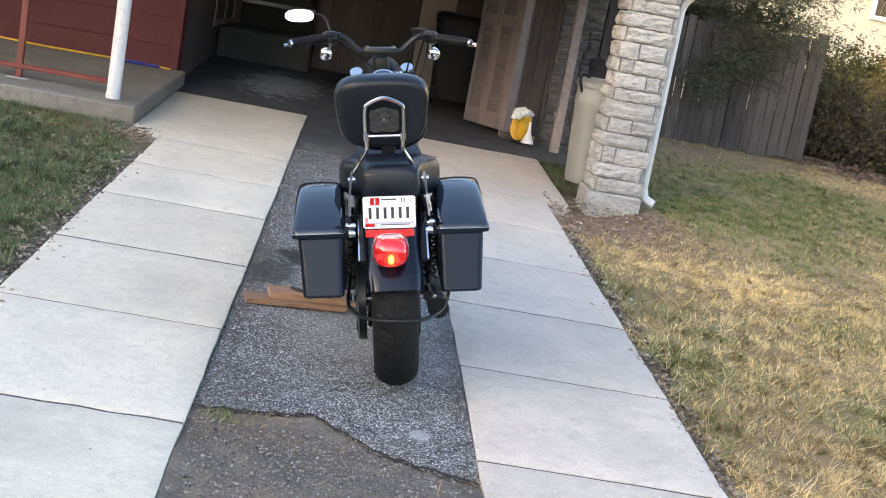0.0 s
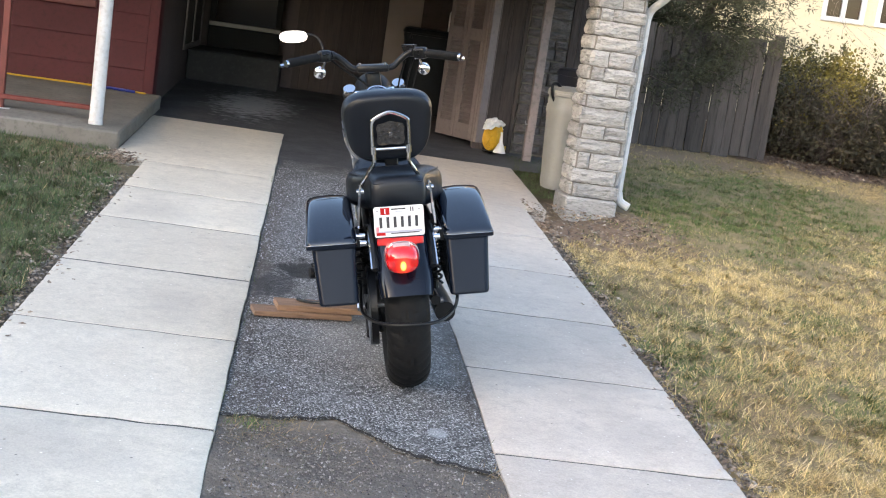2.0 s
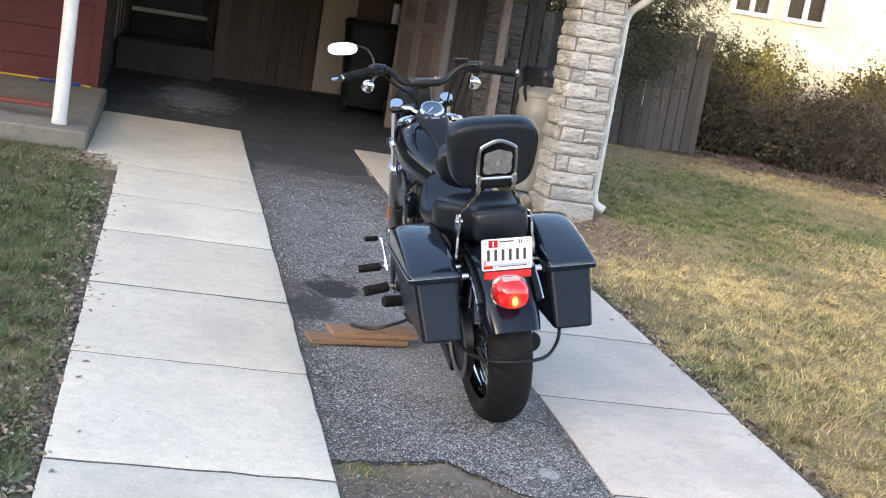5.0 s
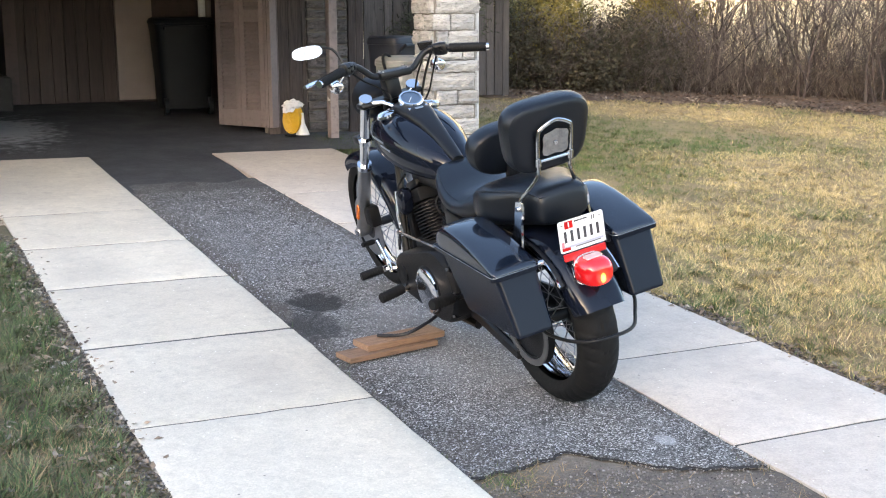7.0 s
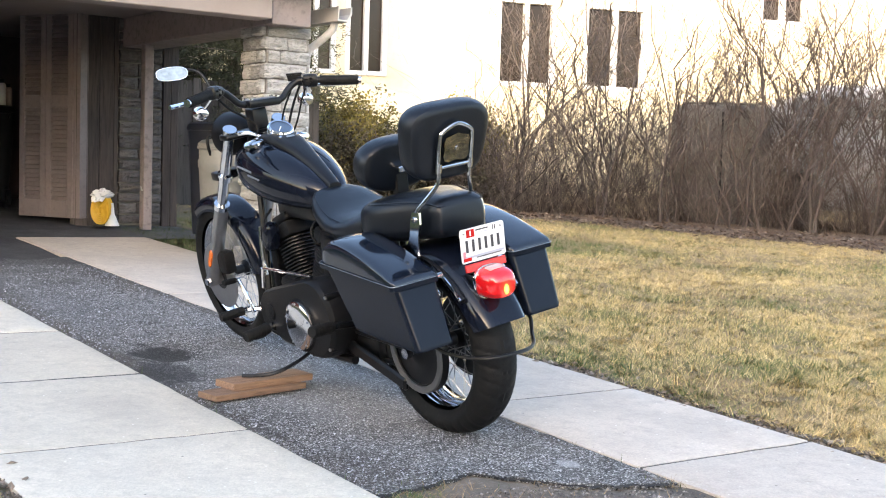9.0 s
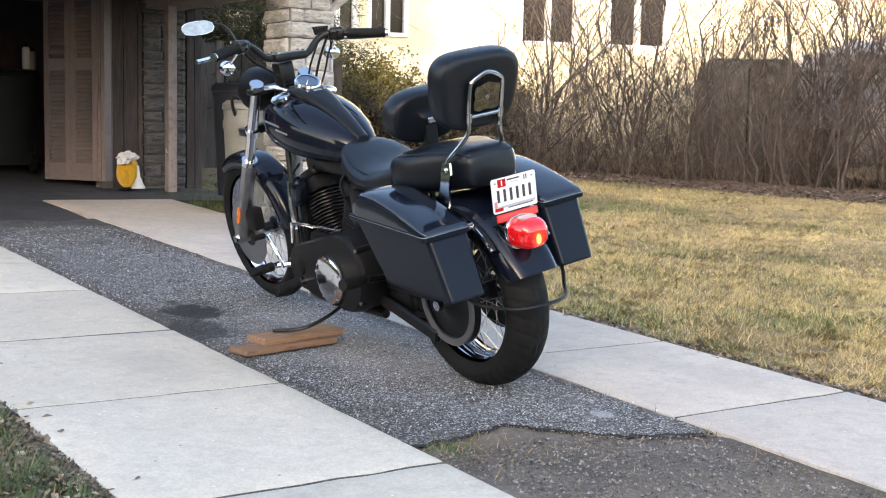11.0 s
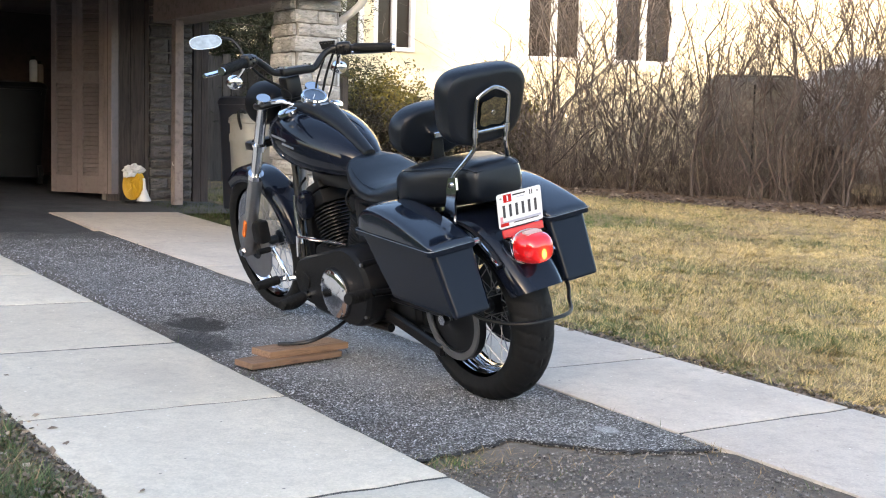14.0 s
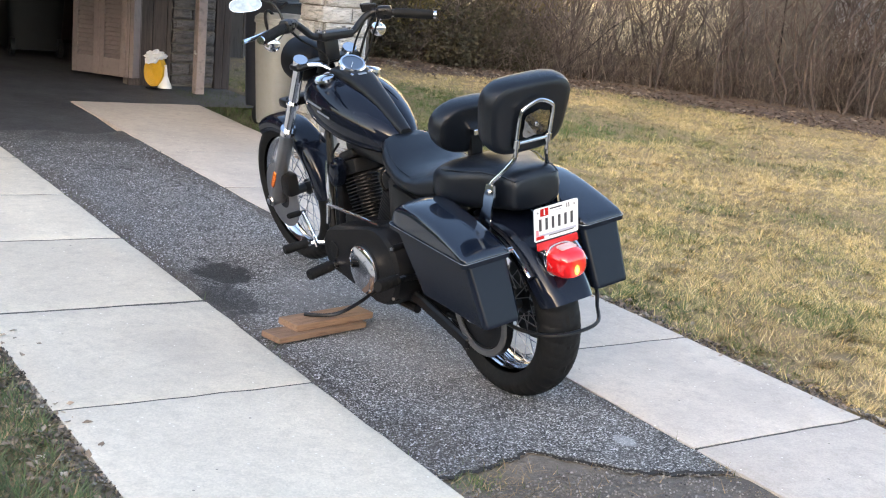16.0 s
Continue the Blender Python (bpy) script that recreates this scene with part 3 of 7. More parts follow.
def carport_floor():
    bm = bmesh.new()
    nx, ny = 40, 50
    grid = []
    for j in range(ny + 1):
        row = []
        for i in range(nx + 1):
            x = -0.72 + (3.1 + 0.72) * i / nx
            near = 9.0 if LEFT_X1 < x < RIGHT_X0 else 10.40
            y = near + (15.2 - near) * j / ny
            z = -0.0105 + 0.004 * noise.noise((x * 3, y * 3, 1)) + 0.003 * noise.noise((x * 17, y * 17, 4))
            row.append(bm.verts.new(P(x, y, z)))
        grid.append(row)
    for j in range(ny):
        for i in range(nx):
            bm.faces.new((grid[j][i], grid[j][i + 1], grid[j + 1][i + 1], grid[j + 1][i]))
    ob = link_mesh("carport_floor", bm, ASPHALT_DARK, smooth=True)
    tagged(ob, "dark asphalt floor of the carport, its damp patch's shine painted pale", "floor", kind="structure")


carport_floor()

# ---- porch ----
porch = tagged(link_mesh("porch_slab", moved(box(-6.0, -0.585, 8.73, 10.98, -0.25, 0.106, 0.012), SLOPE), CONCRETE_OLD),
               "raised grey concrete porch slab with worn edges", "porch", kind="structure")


def porch_post():
    ob = thing("porch_post", "white painted round porch post on the concrete slab", "post", upright(-0.785, 8.95, 0, 0.106))
    part("shaft", tube([(0, 0, 0), (0, 0, 2.2)], 0.048, 20), POST_PAINT, ob)
    part("base_flare", tube([(0, 0, 0), (0, 0, 0.03)], 0.051, 20), POST_PAINT, ob)


porch_post()


def porch_railing():
    ob = thing("porch_railing", "rust-red painted iron porch railing with bottom rail", "railing", upright(-0.86, 9.12, 0, 0.106))
    part("bottom_rail", box(-3.2, 0.0, -0.03, 0.03, 0.07, 0.105, 0.006), RED_IRON, ob)
    part("top_rail", box(-3.2, 0.0, -0.03, 0.03, 0.86, 0.90, 0.006), RED_IRON, ob)
    for x in (-0.62, -1.9, -3.15):
        part("upright", box(x - 0.022, x + 0.022, -0.022, 0.022, 0.0, 0.90, 0.004), RED_IRON, ob)
    part("foot_plate", box(-0.69, -0.55, -0.06, 0.06, 0.0, 0.008, 0.002), ALUMINIUM, ob)


porch_railing()


def porch_rope():
    z = 0.106
    ob = thing("rope", "yellow rope lying along the foot of the red wall", "rope", SLOPE.copy())
    pts = [(-5.0, 10.93, z + 0.008)] + [(-4.6 + 0.35 * k, 10.92 + 0.03 * math.sin(k * 2.1), z + 0.008) for k in range(12)] + [(-0.72, 10.9, z + 0.008)]
    part("strand", tube(smooth_path(pts, 4), 0.008, 6), YELLOW_CORD, ob)
    strap = thing("strap", "short coil of blue strap beside the yellow rope", "strap", SLOPE.copy())
    pts = [(-1.12, 10.86, z + 0.012), (-1.02, 10.84, z + 0.02), (-0.93, 10.87, z + 0.014), (-0.86, 10.83, z + 0.02), (-0.80, 10.87, z + 0.012)]
    part("band", tube(smooth_path(pts, 4), 0.012, 6), BLUE_STRAP, strap)


porch_rope()


# ---- house ----
def red_house():
    base = P(-0.66, 10.97).z
    ob = thing("house_wall_front", "dark red lap siding house wall above the porch", "wall", kind="structure")
    part("sheathing", box(-6.0, -0.70, 11.02, 11.2, base - 0.2, base + 2.9), RED_SIDING, ob, smooth=False)
    for k in range(10):
        z = base + 0.06 + 0.235 * k
        bm = bmesh.new()
        sec = [[(x, 11.018, z + 0.25), (x, 11.005, z + 0.25), (x, 10.988, z + 0.004), (x, 10.99, z), (x, 11.018, z)] for x in (-6.0, -0.745)]
        loft(sec, bm)
        part("siding_board", bm, RED_SIDING, ob, smooth=False)
    part("corner_board", box(-0.745, -0.655, 10.972, 11.2, base - 0.02, base + 2.9, 0.004), RED_SIDING, ob, smooth=False)
    part("window_sill_board", box(-2.6, -1.19, 10.94, 10.99, base + 0.77, base + 0.83, 0.005), RED_IRON, ob, smooth=False)
    # side wall inside the carport, with a window
    side = thing("house_wall_side", "dark side wall of the house inside the carport", "wall", kind="structure")
    for y0, y1, z0, z1 in ((11.2, 13.1, -0.1, 2.9), (13.1, 14.95, -0.1, 0.98), (13.1, 14.95, 1.95, 2.9), (14.95, 15.4, -0.1, 2.9)):
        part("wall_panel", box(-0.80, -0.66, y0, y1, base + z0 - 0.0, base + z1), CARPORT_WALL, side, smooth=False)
    win = thing("window_1", "grey-trimmed side window reflecting the carport", "window", kind="structure")
    part("window_frame", window_frame_mesh(13.12, 14.93, base + 0.42, base + 1.95), PINK_TRIM, win, smooth=False)
    part("pane", box(-0.70, -0.69, 13.18, 14.87, base + 0.48, base + 1.9), DARK_GLASS, win, smooth=False)


def window_frame_mesh(y0, y1, z0, z1):
    bm = bmesh.new()
    for a, b, c, d in ((y0, y0 + 0.06, z0, z1), (y1 - 0.06, y1, z0, z1), (y0 + 0.06, y1 - 0.06, z0, z0 + 0.06), (y0 + 0.06, y1 - 0.06, z1 - 0.06, z1), ((y0 + y1) / 2 - 0.02, (y0 + y1) / 2 + 0.02, z0 + 0.06, z1 - 0.06)):
        box(-0.69, -0.645, a, b, c, d, 0.003, bm)
    return bm


red_house()


# ---- carport ----
BEAM_Z = 2.0


def landing():
    m = upright(-0.66, 13.55)
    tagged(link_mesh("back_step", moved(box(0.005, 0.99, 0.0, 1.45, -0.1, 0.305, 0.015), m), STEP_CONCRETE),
           "grey concrete back step at the rear door, coloured dark for the carport's shade", "step", kind="structure")
    wall = thing("wall_rear_left", "dark rear wall around the back door", "wall", m, kind="structure")
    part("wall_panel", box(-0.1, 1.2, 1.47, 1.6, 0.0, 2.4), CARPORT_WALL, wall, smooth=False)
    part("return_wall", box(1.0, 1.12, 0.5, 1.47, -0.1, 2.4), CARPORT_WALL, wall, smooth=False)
    door = thing("door_1", "dark storm door with a glass upper pane", "door", m, kind="structure")
    part("kick_panel", box(0.08, 0.92, 1.42, 1.466, 0.31, 0.55, 0.004), DARK_PLASTIC, door, smooth=False)
    part("rail", box(0.08, 0.92, 1.41, 1.466, 0.552, 0.60, 0.004), ALUMINIUM, door, smooth=False)
    part("stile", box(0.08, 0.15, 1.41, 1.466, 0.602, 2.2, 0.004), DARK_PLASTIC, door, smooth=False)
    part("stile", box(0.85, 0.92, 1.41, 1.466, 0.602, 2.2, 0.004), DARK_PLASTIC, door, smooth=False)
    part("pane", box(0.152, 0.848, 1.44, 1.45, 0.602, 2.2), WINDOW_GLASS, door, smooth=False)


landing()


def rear_wall():
    m = upright(0.40, 14.05)
    ob = thing("wall_rear", "brown stained vertical plank wall at the back of the carport", "wall", m, kind="structure")
    part("backing", box(0, 3.0, 0.03, 0.12, -0.1, 2.4), BROWN_WOOD, ob, smooth=False)
    x = 0.0
    while x < 0.93:
        w = random.uniform(0.10, 0.15)
        part("plank", box(x + 0.003, x + w - 0.003, random.uniform(-0.004, 0.004), 0.028, -0.02 + random.uniform(0, 0.02), 2.3, 0.003), BROWN_WOOD, ob, smooth=False)
        x += w
    part("beige_panel", box(1.04, 1.42, -0.03, 0.028, 0.0, 2.3, 0.004), BEIGE_PAINT, ob, "faded beige panel", smooth=False)
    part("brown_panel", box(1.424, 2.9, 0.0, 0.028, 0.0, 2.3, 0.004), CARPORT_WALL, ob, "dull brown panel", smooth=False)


rear_wall()


def wheeled_bin(x, y, turn, w, d, h, mat, label):
    ob = thing("wheeled_bin", label, "bin", upright(x, y, turn))
    secs = []
    for z, k in ((0.06, 0.80), (0.10, 0.82), (h * 0.86, 0.97), (h * 0.90, 1.0), (h * 0.93, 1.0)):
        secs.append([(px, py, z) for px, py in oval(0, 0, w / 2 * k, d / 2 * k, 24, 7)])
    part("body", loft(secs), mat, ob)
    secs = []
    for z, k in ((h * 0.932, 1.03), (h * 0.95, 1.04), (h * 0.985, 0.98), (h, 0.85)):
        secs.append([(px, py, z) for px, py in oval(0, -0.01, w / 2 * k, d / 2 * k, 24, 6)])
    part("lid", loft(secs), mat, ob)
    part("handle", tube([(-w * 0.36, d / 2 * 0.97, h * 0.88), (-w * 0.36, d / 2 + 0.06, h * 0.93), (w * 0.36, d / 2 + 0.06, h * 0.93), (w * 0.36, d / 2 * 0.97, h * 0.88)], 0.013, 8), mat, ob)
    for s in (-1, 1):
        part("wheel", lathe([(-0.02, 0.02), (-0.02, 0.085), (0.02, 0.085), (0.02, 0.02)], pose(s * w * 0.36, d / 2 * 0.82, 0.085), 24), DARK_PLASTIC, ob)
    return ob


wheeled_bin(1.86, 12.95, 175, 0.58, 0.60, 0.93, DARK_PLASTIC, "dark green-black wheeled bin inside the carport")
wheeled_bin(2.90, 10.1, 200, 0.36, 0.36, 0.93, BLUE_PLASTIC, "navy blue wheeled bin behind the stone pillar")


def spray_can(x, y, z, h, r, mat, label):
    ob = thing("spray_can", label, "can", upright(x, y, 0, z))
    part("body", lathe([(0, 0.001), (0, r), (h * 0.78, r), (h * 0.86, r * 0.6)], pose(0, 0, 0, 0, -90, 0), 16), mat, ob)
    part("cap", lathe([(h * 0.86, r * 0.62), (h, r * 0.55), (h, 0.001)], pose(0, 0, 0, 0, -90, 0), 16), DARK_PLASTIC, ob)


spray_can(2.02, 12.85, 0.935, 0.24, 0.035, WHITE_PLASTIC, "pale spray can standing on the dark bin")
spray_can(2.09, 12.9, 0.935, 0.20, 0.035, BEIGE_PAINT, "dull beige can standing on the dark bin")


def trash_can():
    h = 0.80
    ob = thing("trash_can", "tall grey-beige plastic trash can with wheels beside the pillar", "bin", upright(2.725, 9.56, 8))
    secs = []
    for z, k in ((0.02, 0.80), (0.05, 0.84), (0.60, 1.0), (0.612, 1.03), (0.66, 1.035), (0.672, 1.0), (0.74, 1.01), (0.745, 1.06), (0.765, 1.06)):
        secs.append([(px, py, z) for px, py in oval(0, 0, 0.190 * k, 0.185 * k, 28, 3.2)])
    part("body", loft(secs), CAN_PLASTIC, ob)
    secs = []
    for z, k in ((0.767, 1.05), (0.785, 1.05), (0.81, 0.9), (0.82, 0.5)):
        secs.append([(px, py, z) for px, py in oval(0, 0, 0.190 * k, 0.185 * k, 28, 3.2)])
    part("lid", loft(secs), CAN_PLASTIC, ob)
    part("handle", tube(smooth_path([(-0.185, -0.05, 0.70), (-0.215, -0.06, 0.76), (-0.22, -0.06, 0.82), (-0.185, -0.05, 0.835), (-0.15, -0.05, 0.81)], 3), 0.011, 8), DARK_PLASTIC, ob, "dark lid handle")
    part("clip", box(0.10, 0.13, -0.205, -0.182, 0.70, 0.84, 0.004), CAN_PLASTIC, ob)
    for s in (-1, 1):
        part("wheel", lathe([(-0.018, 0.012), (-0.018, 0.07), (0.018, 0.07), (0.018, 0.012)], pose(s * 0.10, 0.13, 0.07), 20), DARK_PLASTIC, ob)


trash_can()


def shed_front():
    m = upright(2.2, 11.38)
    ob = thing("wall_shed", "shed front wall of weathered planks and ashlar stone", "wall", m, kind="structure")
    part("backing", box(0.02, 0.92, 0.03, 0.12, -0.1, 2.4), MORTAR, ob, smooth=False)
    part("side", box(0.82, 0.94, 0.12, 2.7, -0.1, 2.4), GREY_WOOD, ob, smooth=False)
    x = 0.02
    while x < 0.36:
        w = random.uniform(0.075, 0.13)
        w = min(w, 0.385 - x)
        part("plank", box(x + 0.002, x + w - 0.002, random.uniform(-0.005, 0.003), 0.028, -0.02, 2.3, 0.003), BARN_WOOD, ob, smooth=False)
        x += w
    z = 0.0
    while z < 2.2:
        h = random.uniform(0.07, 0.12)
        x = 0.39
        while x < 0.76:
            w = random.uniform(0.16, 0.30)
            if 0.775 - x - w < 0.1:
                w = 0.775 - x
            stone(ob, x + 0.006, x + w - 0.006, z + 0.006, z + h - 0.006, -0.012, STONE_SHADED)
            x += w
        z += h
    # planks in the darker wood stand in for the deep shade of a gap
    for a, b in ((0.78, 0.85), (0.853, 0.92)):
        part("plank", box(a, b, -0.02, 0.028, -0.05, 2.3, 0.003), BARN_WOOD, ob, smooth=False)


def stone(parent, x0, x1, z0, z1, proud, mat, depth=0.06, at=None):
    """A rough-faced block, its face towards -y."""
    bm = bmesh.new()
    nx, nz = max(4, int((x1 - x0) / 0.022)), max(4, int((z1 - z0) / 0.016))
    sx, sz = random.uniform(0, 50), random.uniform(0, 50)
    grid = []
    for j in range(nz + 1):
        row = []
        for i in range(nx + 1):
            u, v = i / nx, j / nz
            x, z = x0 + (x1 - x0) * u, z0 + (z1 - z0) * v
            rim = min(u, 1 - u) * (x1 - x0), min(v, 1 - v) * (z1 - z0)
            e = min(rim[0], rim[1])
            y = proud - 0.011 * min(1.0, e / 0.010) + (0.016 * noise.noise((x * 9 + sx, z * 30 + sz, 0)) + 0.010 * noise.noise((x * 25 + sx, z * 70 + sz, 7))) * min(1, e / 0.01)
            if e < 1e-6:
                x += 0.008 * noise.noise((x * 20 + sx, z * 20, 2))
                z += 0.007 * noise.noise((x * 20, z * 20 + sz, 3))
            row.append(bm.verts.new((x, y, z)))
        grid.append(row)
    for j in range(nz):
        for i in range(nx):
            bm.faces.new((grid[j][i], grid[j][i + 1], grid[j + 1][i + 1], grid[j + 1][i]))
    ring = grid[0] + [r[-1] for r in grid[1:]] + grid[-1][-2::-1] + [r[0] for r in grid[-2:0:-1]]
    back = [bm.verts.new((v.co.x, proud + depth, v.co.z)) for v in ring]
    n = len(ring)
    for k in range(n):
        bm.faces.new((ring[k], back[k], back[(k + 1) % n], ring[(k + 1) % n]))
    if at is not None:
        moved(bm, at)
    return part("stone", bm, mat, parent, smooth=False)


shed_front()


def louvre_door():
    """A folded pair of louvred leaves standing open."""
    a, b = Vector((1.93, 11.92)), Vector((2.215, 11.42))
    d = b - a
    turn = math.degrees(math.atan2(d.y, d.x))
    ob = thing("louvred_door", "beige painted louvred folding door standing open", "door", upright(a.x, a.y, turn, 0.02))
    w, h = d.length, 2.03

    def leaf(x0, x1, y0, y1, parent_name):
        bm = bmesh.new()
        s = 0.055
        for p, q, z0, z1 in ((x0, x0 + s, 0, h), (x1 - s, x1, 0, h), (x0 + s, x1 - s, 0, 0.14), (x0 + s, x1 - s, 0.92, 1.02), (x0 + s, x1 - s, h - 0.09, h)):
            box(p, q, y0, y1, z0, z1, 0.002, bm)
        lf = part(parent_name, bm, DOOR_PAINT, ob, smooth=False)
        slat = box(x0 + s - 0.003, x1 - s + 0.003, -0.021, 0.021, -0.003, 0.003)
        moved(slat, pose(0, 0, 0, 52, 0, 0))
        me = None
        for z0, z1 in ((0.14, 0.92), (1.02, h - 0.09)):
            n = int((z1 - z0) / 0.036)
            for k in range(n):
                z = z0 + (k + 0.5) * (z1 - z0) / n
                if me is None:
                    s0 = part("slat", slat, DOOR_PAINT, lf, smooth=False)
                    me = s0.data
                    so = s0
                else:
                    so = new("slat", me)
                    so.parent = lf
                so.location = (0, (y0 + y1) / 2, z)
        return lf

    leaf(0.0, w / 2 - 0.002, -0.016, 0.016, "leaf")
    leaf(w / 2 + 0.002, w, -0.016, 0.016, "leaf")
    part("folded_leaf", box(w + 0.004, w + 0.036, -0.016, 0.27, 0.0, h, 0.003), DOOR_PAINT, ob, smooth=False)
    part("jamb", box(w + 0.045, w + 0.085, -0.02, 0.08, 0.0, h + 0.05, 0.003), DOOR_PAINT, ob, smooth=False)


louvre_door()


def cord_reel():
    ob = thing("cord_reel", "reel of yellow extension cord with a white plastic bag on top", "cord reel", upright(2.40, 11.2, 48))
    part("tray", box(-0.10, 0.14, -0.05, 0.06, 0.0, 0.012, 0.005), DARK_PLASTIC, ob)
    coil = bmesh.new()
    for layer in range(7):
        for k in range(8):
            pts = []
            for i in range(21):
                a = 2 * math.pi * i / 20
                r = 1.0 - 0.13 * layer
                pts.append((-0.085 + 0.0125 * k + 0.004 * math.sin(3 * a + k + layer), (0.075 * r) * math.cos(a), 0.145 + (0.120 * r) * math.sin(a)))
            tube(pts, 0.0065, 5, coil)
    tagged(part("cord", coil, YELLOW_CORD, ob, "yellow cord"), kind="stuff")
    part("drum", lathe([(-0.08, 0.001), (-0.08, 0.022), (0.0, 0.022), (0.0, 0.001)], pose(0, 0, 0.145), 16), YELLOW_CORD, ob)
    part("loose_end", tube(smooth_path([(0.0, -0.02, 0.04), (0.08, -0.05, 0.05), (0.15, -0.03, 0.06), (0.19, 0.0, 0.02), (0.21, 0.03, 0.008)], 5), 0.006, 6), YELLOW_CORD, ob)
    funnel = thing("funnel", "white plastic funnel standing upside down by the cord", "funnel", upright(2.445, 11.13))
    part("cone", lathe([(0.0, 0.060), (0.004, 0.060), (0.10, 0.020), (0.19, 0.010), (0.19, 0.001)], pose(0, 0, 0.014, 0, -90, 0), 20), WHITE_PLASTIC, funnel)
    bag = bmesh.new()
    bmesh.ops.create_icosphere(bag, subdivisions=4, radius=1)
    for v in bag.verts:
        n = 0.75 + 0.35 * noise.noise(v.co * 2.2) + 0.16 * noise.noise(v.co * 6)
        v.co = Vector((v.co.x * 0.130 * n, v.co.y * 0.100 * n, v.co.z * 0.050 * n - 0.10 * max(0, abs(v.co.x) - 0.35) * n))
    moved(bag, pose(-0.045, 0, 0.275))
    part("plastic_bag", bag, WHITE_PLASTIC, ob, "crumpled white plastic bag")


cord_reel()

part_post = thing("carport_post", "faded beige square carport post in front of the shed", "post", upright(2.67, 10.97))
part("shaft", box(-0.038, 0.038, -0.042, 0.042, 0.0, BEAM_Z - P(2.67, 10.97).z, 0.005), PINK_TRIM, part_post, smooth=False)
part("hook", tube([(-0.038, -0.03, 0.33), (-0.06, -0.05, 0.33), (-0.065, -0.055, 0.36)], 0.005, 6), ALUMINIUM, part_post)


def pillar():
    h = BEAM_Z - P(2.8, 8.8).z
    ob = thing("stone_pillar", "square carport pillar of pale rough ashlar stone", "pillar", upright(2.815, 9.02))
    a = 0.180
    part("core", box(-a + 0.02, a - 0.02, -a + 0.02, a - 0.02, -0.1, h), MORTAR, ob, smooth=False)
    part("footing", box(-0.205, 0.18, -0.225, 0.21, -0.1, 0.085, 0.012), STONE, ob, "low stone footing course", smooth=False)
    z, row = 0.09, 0
    while z < h - 0.03:
        dz = random.uniform(0.085, 0.125)
        if h - z - dz < 0.07:
            dz = h - z
        for side in range(4):
            at = pose(0, 0, 0, 0, 0, 90 * side)
            lo, hi = (-a, a - 0.03) if (row + side) % 2 else (-a + 0.03, a)
            cut = random.uniform(-0.07, 0.07)
            if random.random() < 0.2:
                stone(ob, lo, hi - 0.005, z + 0.005, z + dz - 0.005, -a + random.uniform(-0.004, 0.006), STONE, 0.05, at)
            else:
                stone(ob, lo, cut - 0.005, z + 0.005, z + dz - 0.005, -a + random.uniform(-0.004, 0.006), STONE, 0.05, at)
                stone(ob, cut + 0.005, hi - 0.005, z + 0.005, z + dz - 0.005, -a + random.uniform(-0.004, 0.006), STONE, 0.05, at)
        z += dz
        row += 1


pillar()


def carport_roof():
    tagged(link_mesh("beam_side", box(2.62, 2.92, 8.70, 11.5, BEAM_Z, BEAM_Z + 0.24, 0.006), PINK_TRIM), "faded beige beam along the carport side", "beam", kind="structure")
    tagged(link_mesh("beam_front", box(-0.62, 2.60, 8.66, 8.86, BEAM_Z + 0.03, BEAM_Z + 0.24, 0.006), BEIGE_PAINT), "beige fascia beam across the carport front", "beam", kind="structure")
    tagged(link_mesh("ceiling", box(-6.0, 3.1, 8.5, 15.6, BEAM_Z + 0.245, BEAM_Z + 0.36), CEILING), "dull brown boarded carport ceiling", "ceiling", kind="structure")
    gut = thing("gutter", "short length of pale metal gutter at the carport eave", "gutter")
    bm = bmesh.new()
    z0 = P(3.0, 8.6).z + 1.70
    pr = [(-0.05, 0.10), (-0.055, 0.0), (0.03, -0.005), (0.06, 0.05), (0.06, 0.10), (0.05, 0.10), (0.045, 0.05), (0.02, 0.01), (-0.045, 0.01), (-0.04, 0.10)]
    loft([[(3.15 + u, y, z0 + v) for u, v in pr] for y in (8.64, 11.6)], bm)
    part("trough", bm, ALUMINIUM, gut, smooth=False)
    ds = thing("downspout", "white metal downspout down the side of the stone pillar", "downspout")
    zg = P(3.03, 8.8).z
    path = smooth_path([(3.15, 8.78, z0 + 0.01), (3.148, 8.79, z0 - 0.04), (3.11, 8.86, z0 - 0.11), (3.06, 8.95, z0 - 0.18), (3.045, 8.98, z0 - 0.25)], 5) + [Vector((3.045, 8.98, zg + 0.16))]
    part("pipe", tube(path, 0.028, 10), POST_PAINT, ds)
    part("kick_out", tube(smooth_path([(3.045, 8.98, zg + 0.155), (3.065, 8.97, zg + 0.09), (3.13, 8.94, zg + 0.055)], 4), 0.031, 10), POST_PAINT, ds)
    part("strap", tube([(3.045, 8.98, zg + 0.78), (3.045, 8.98, zg + 0.80)], 0.031, 10), POST_PAINT, ds)


carport_roof()


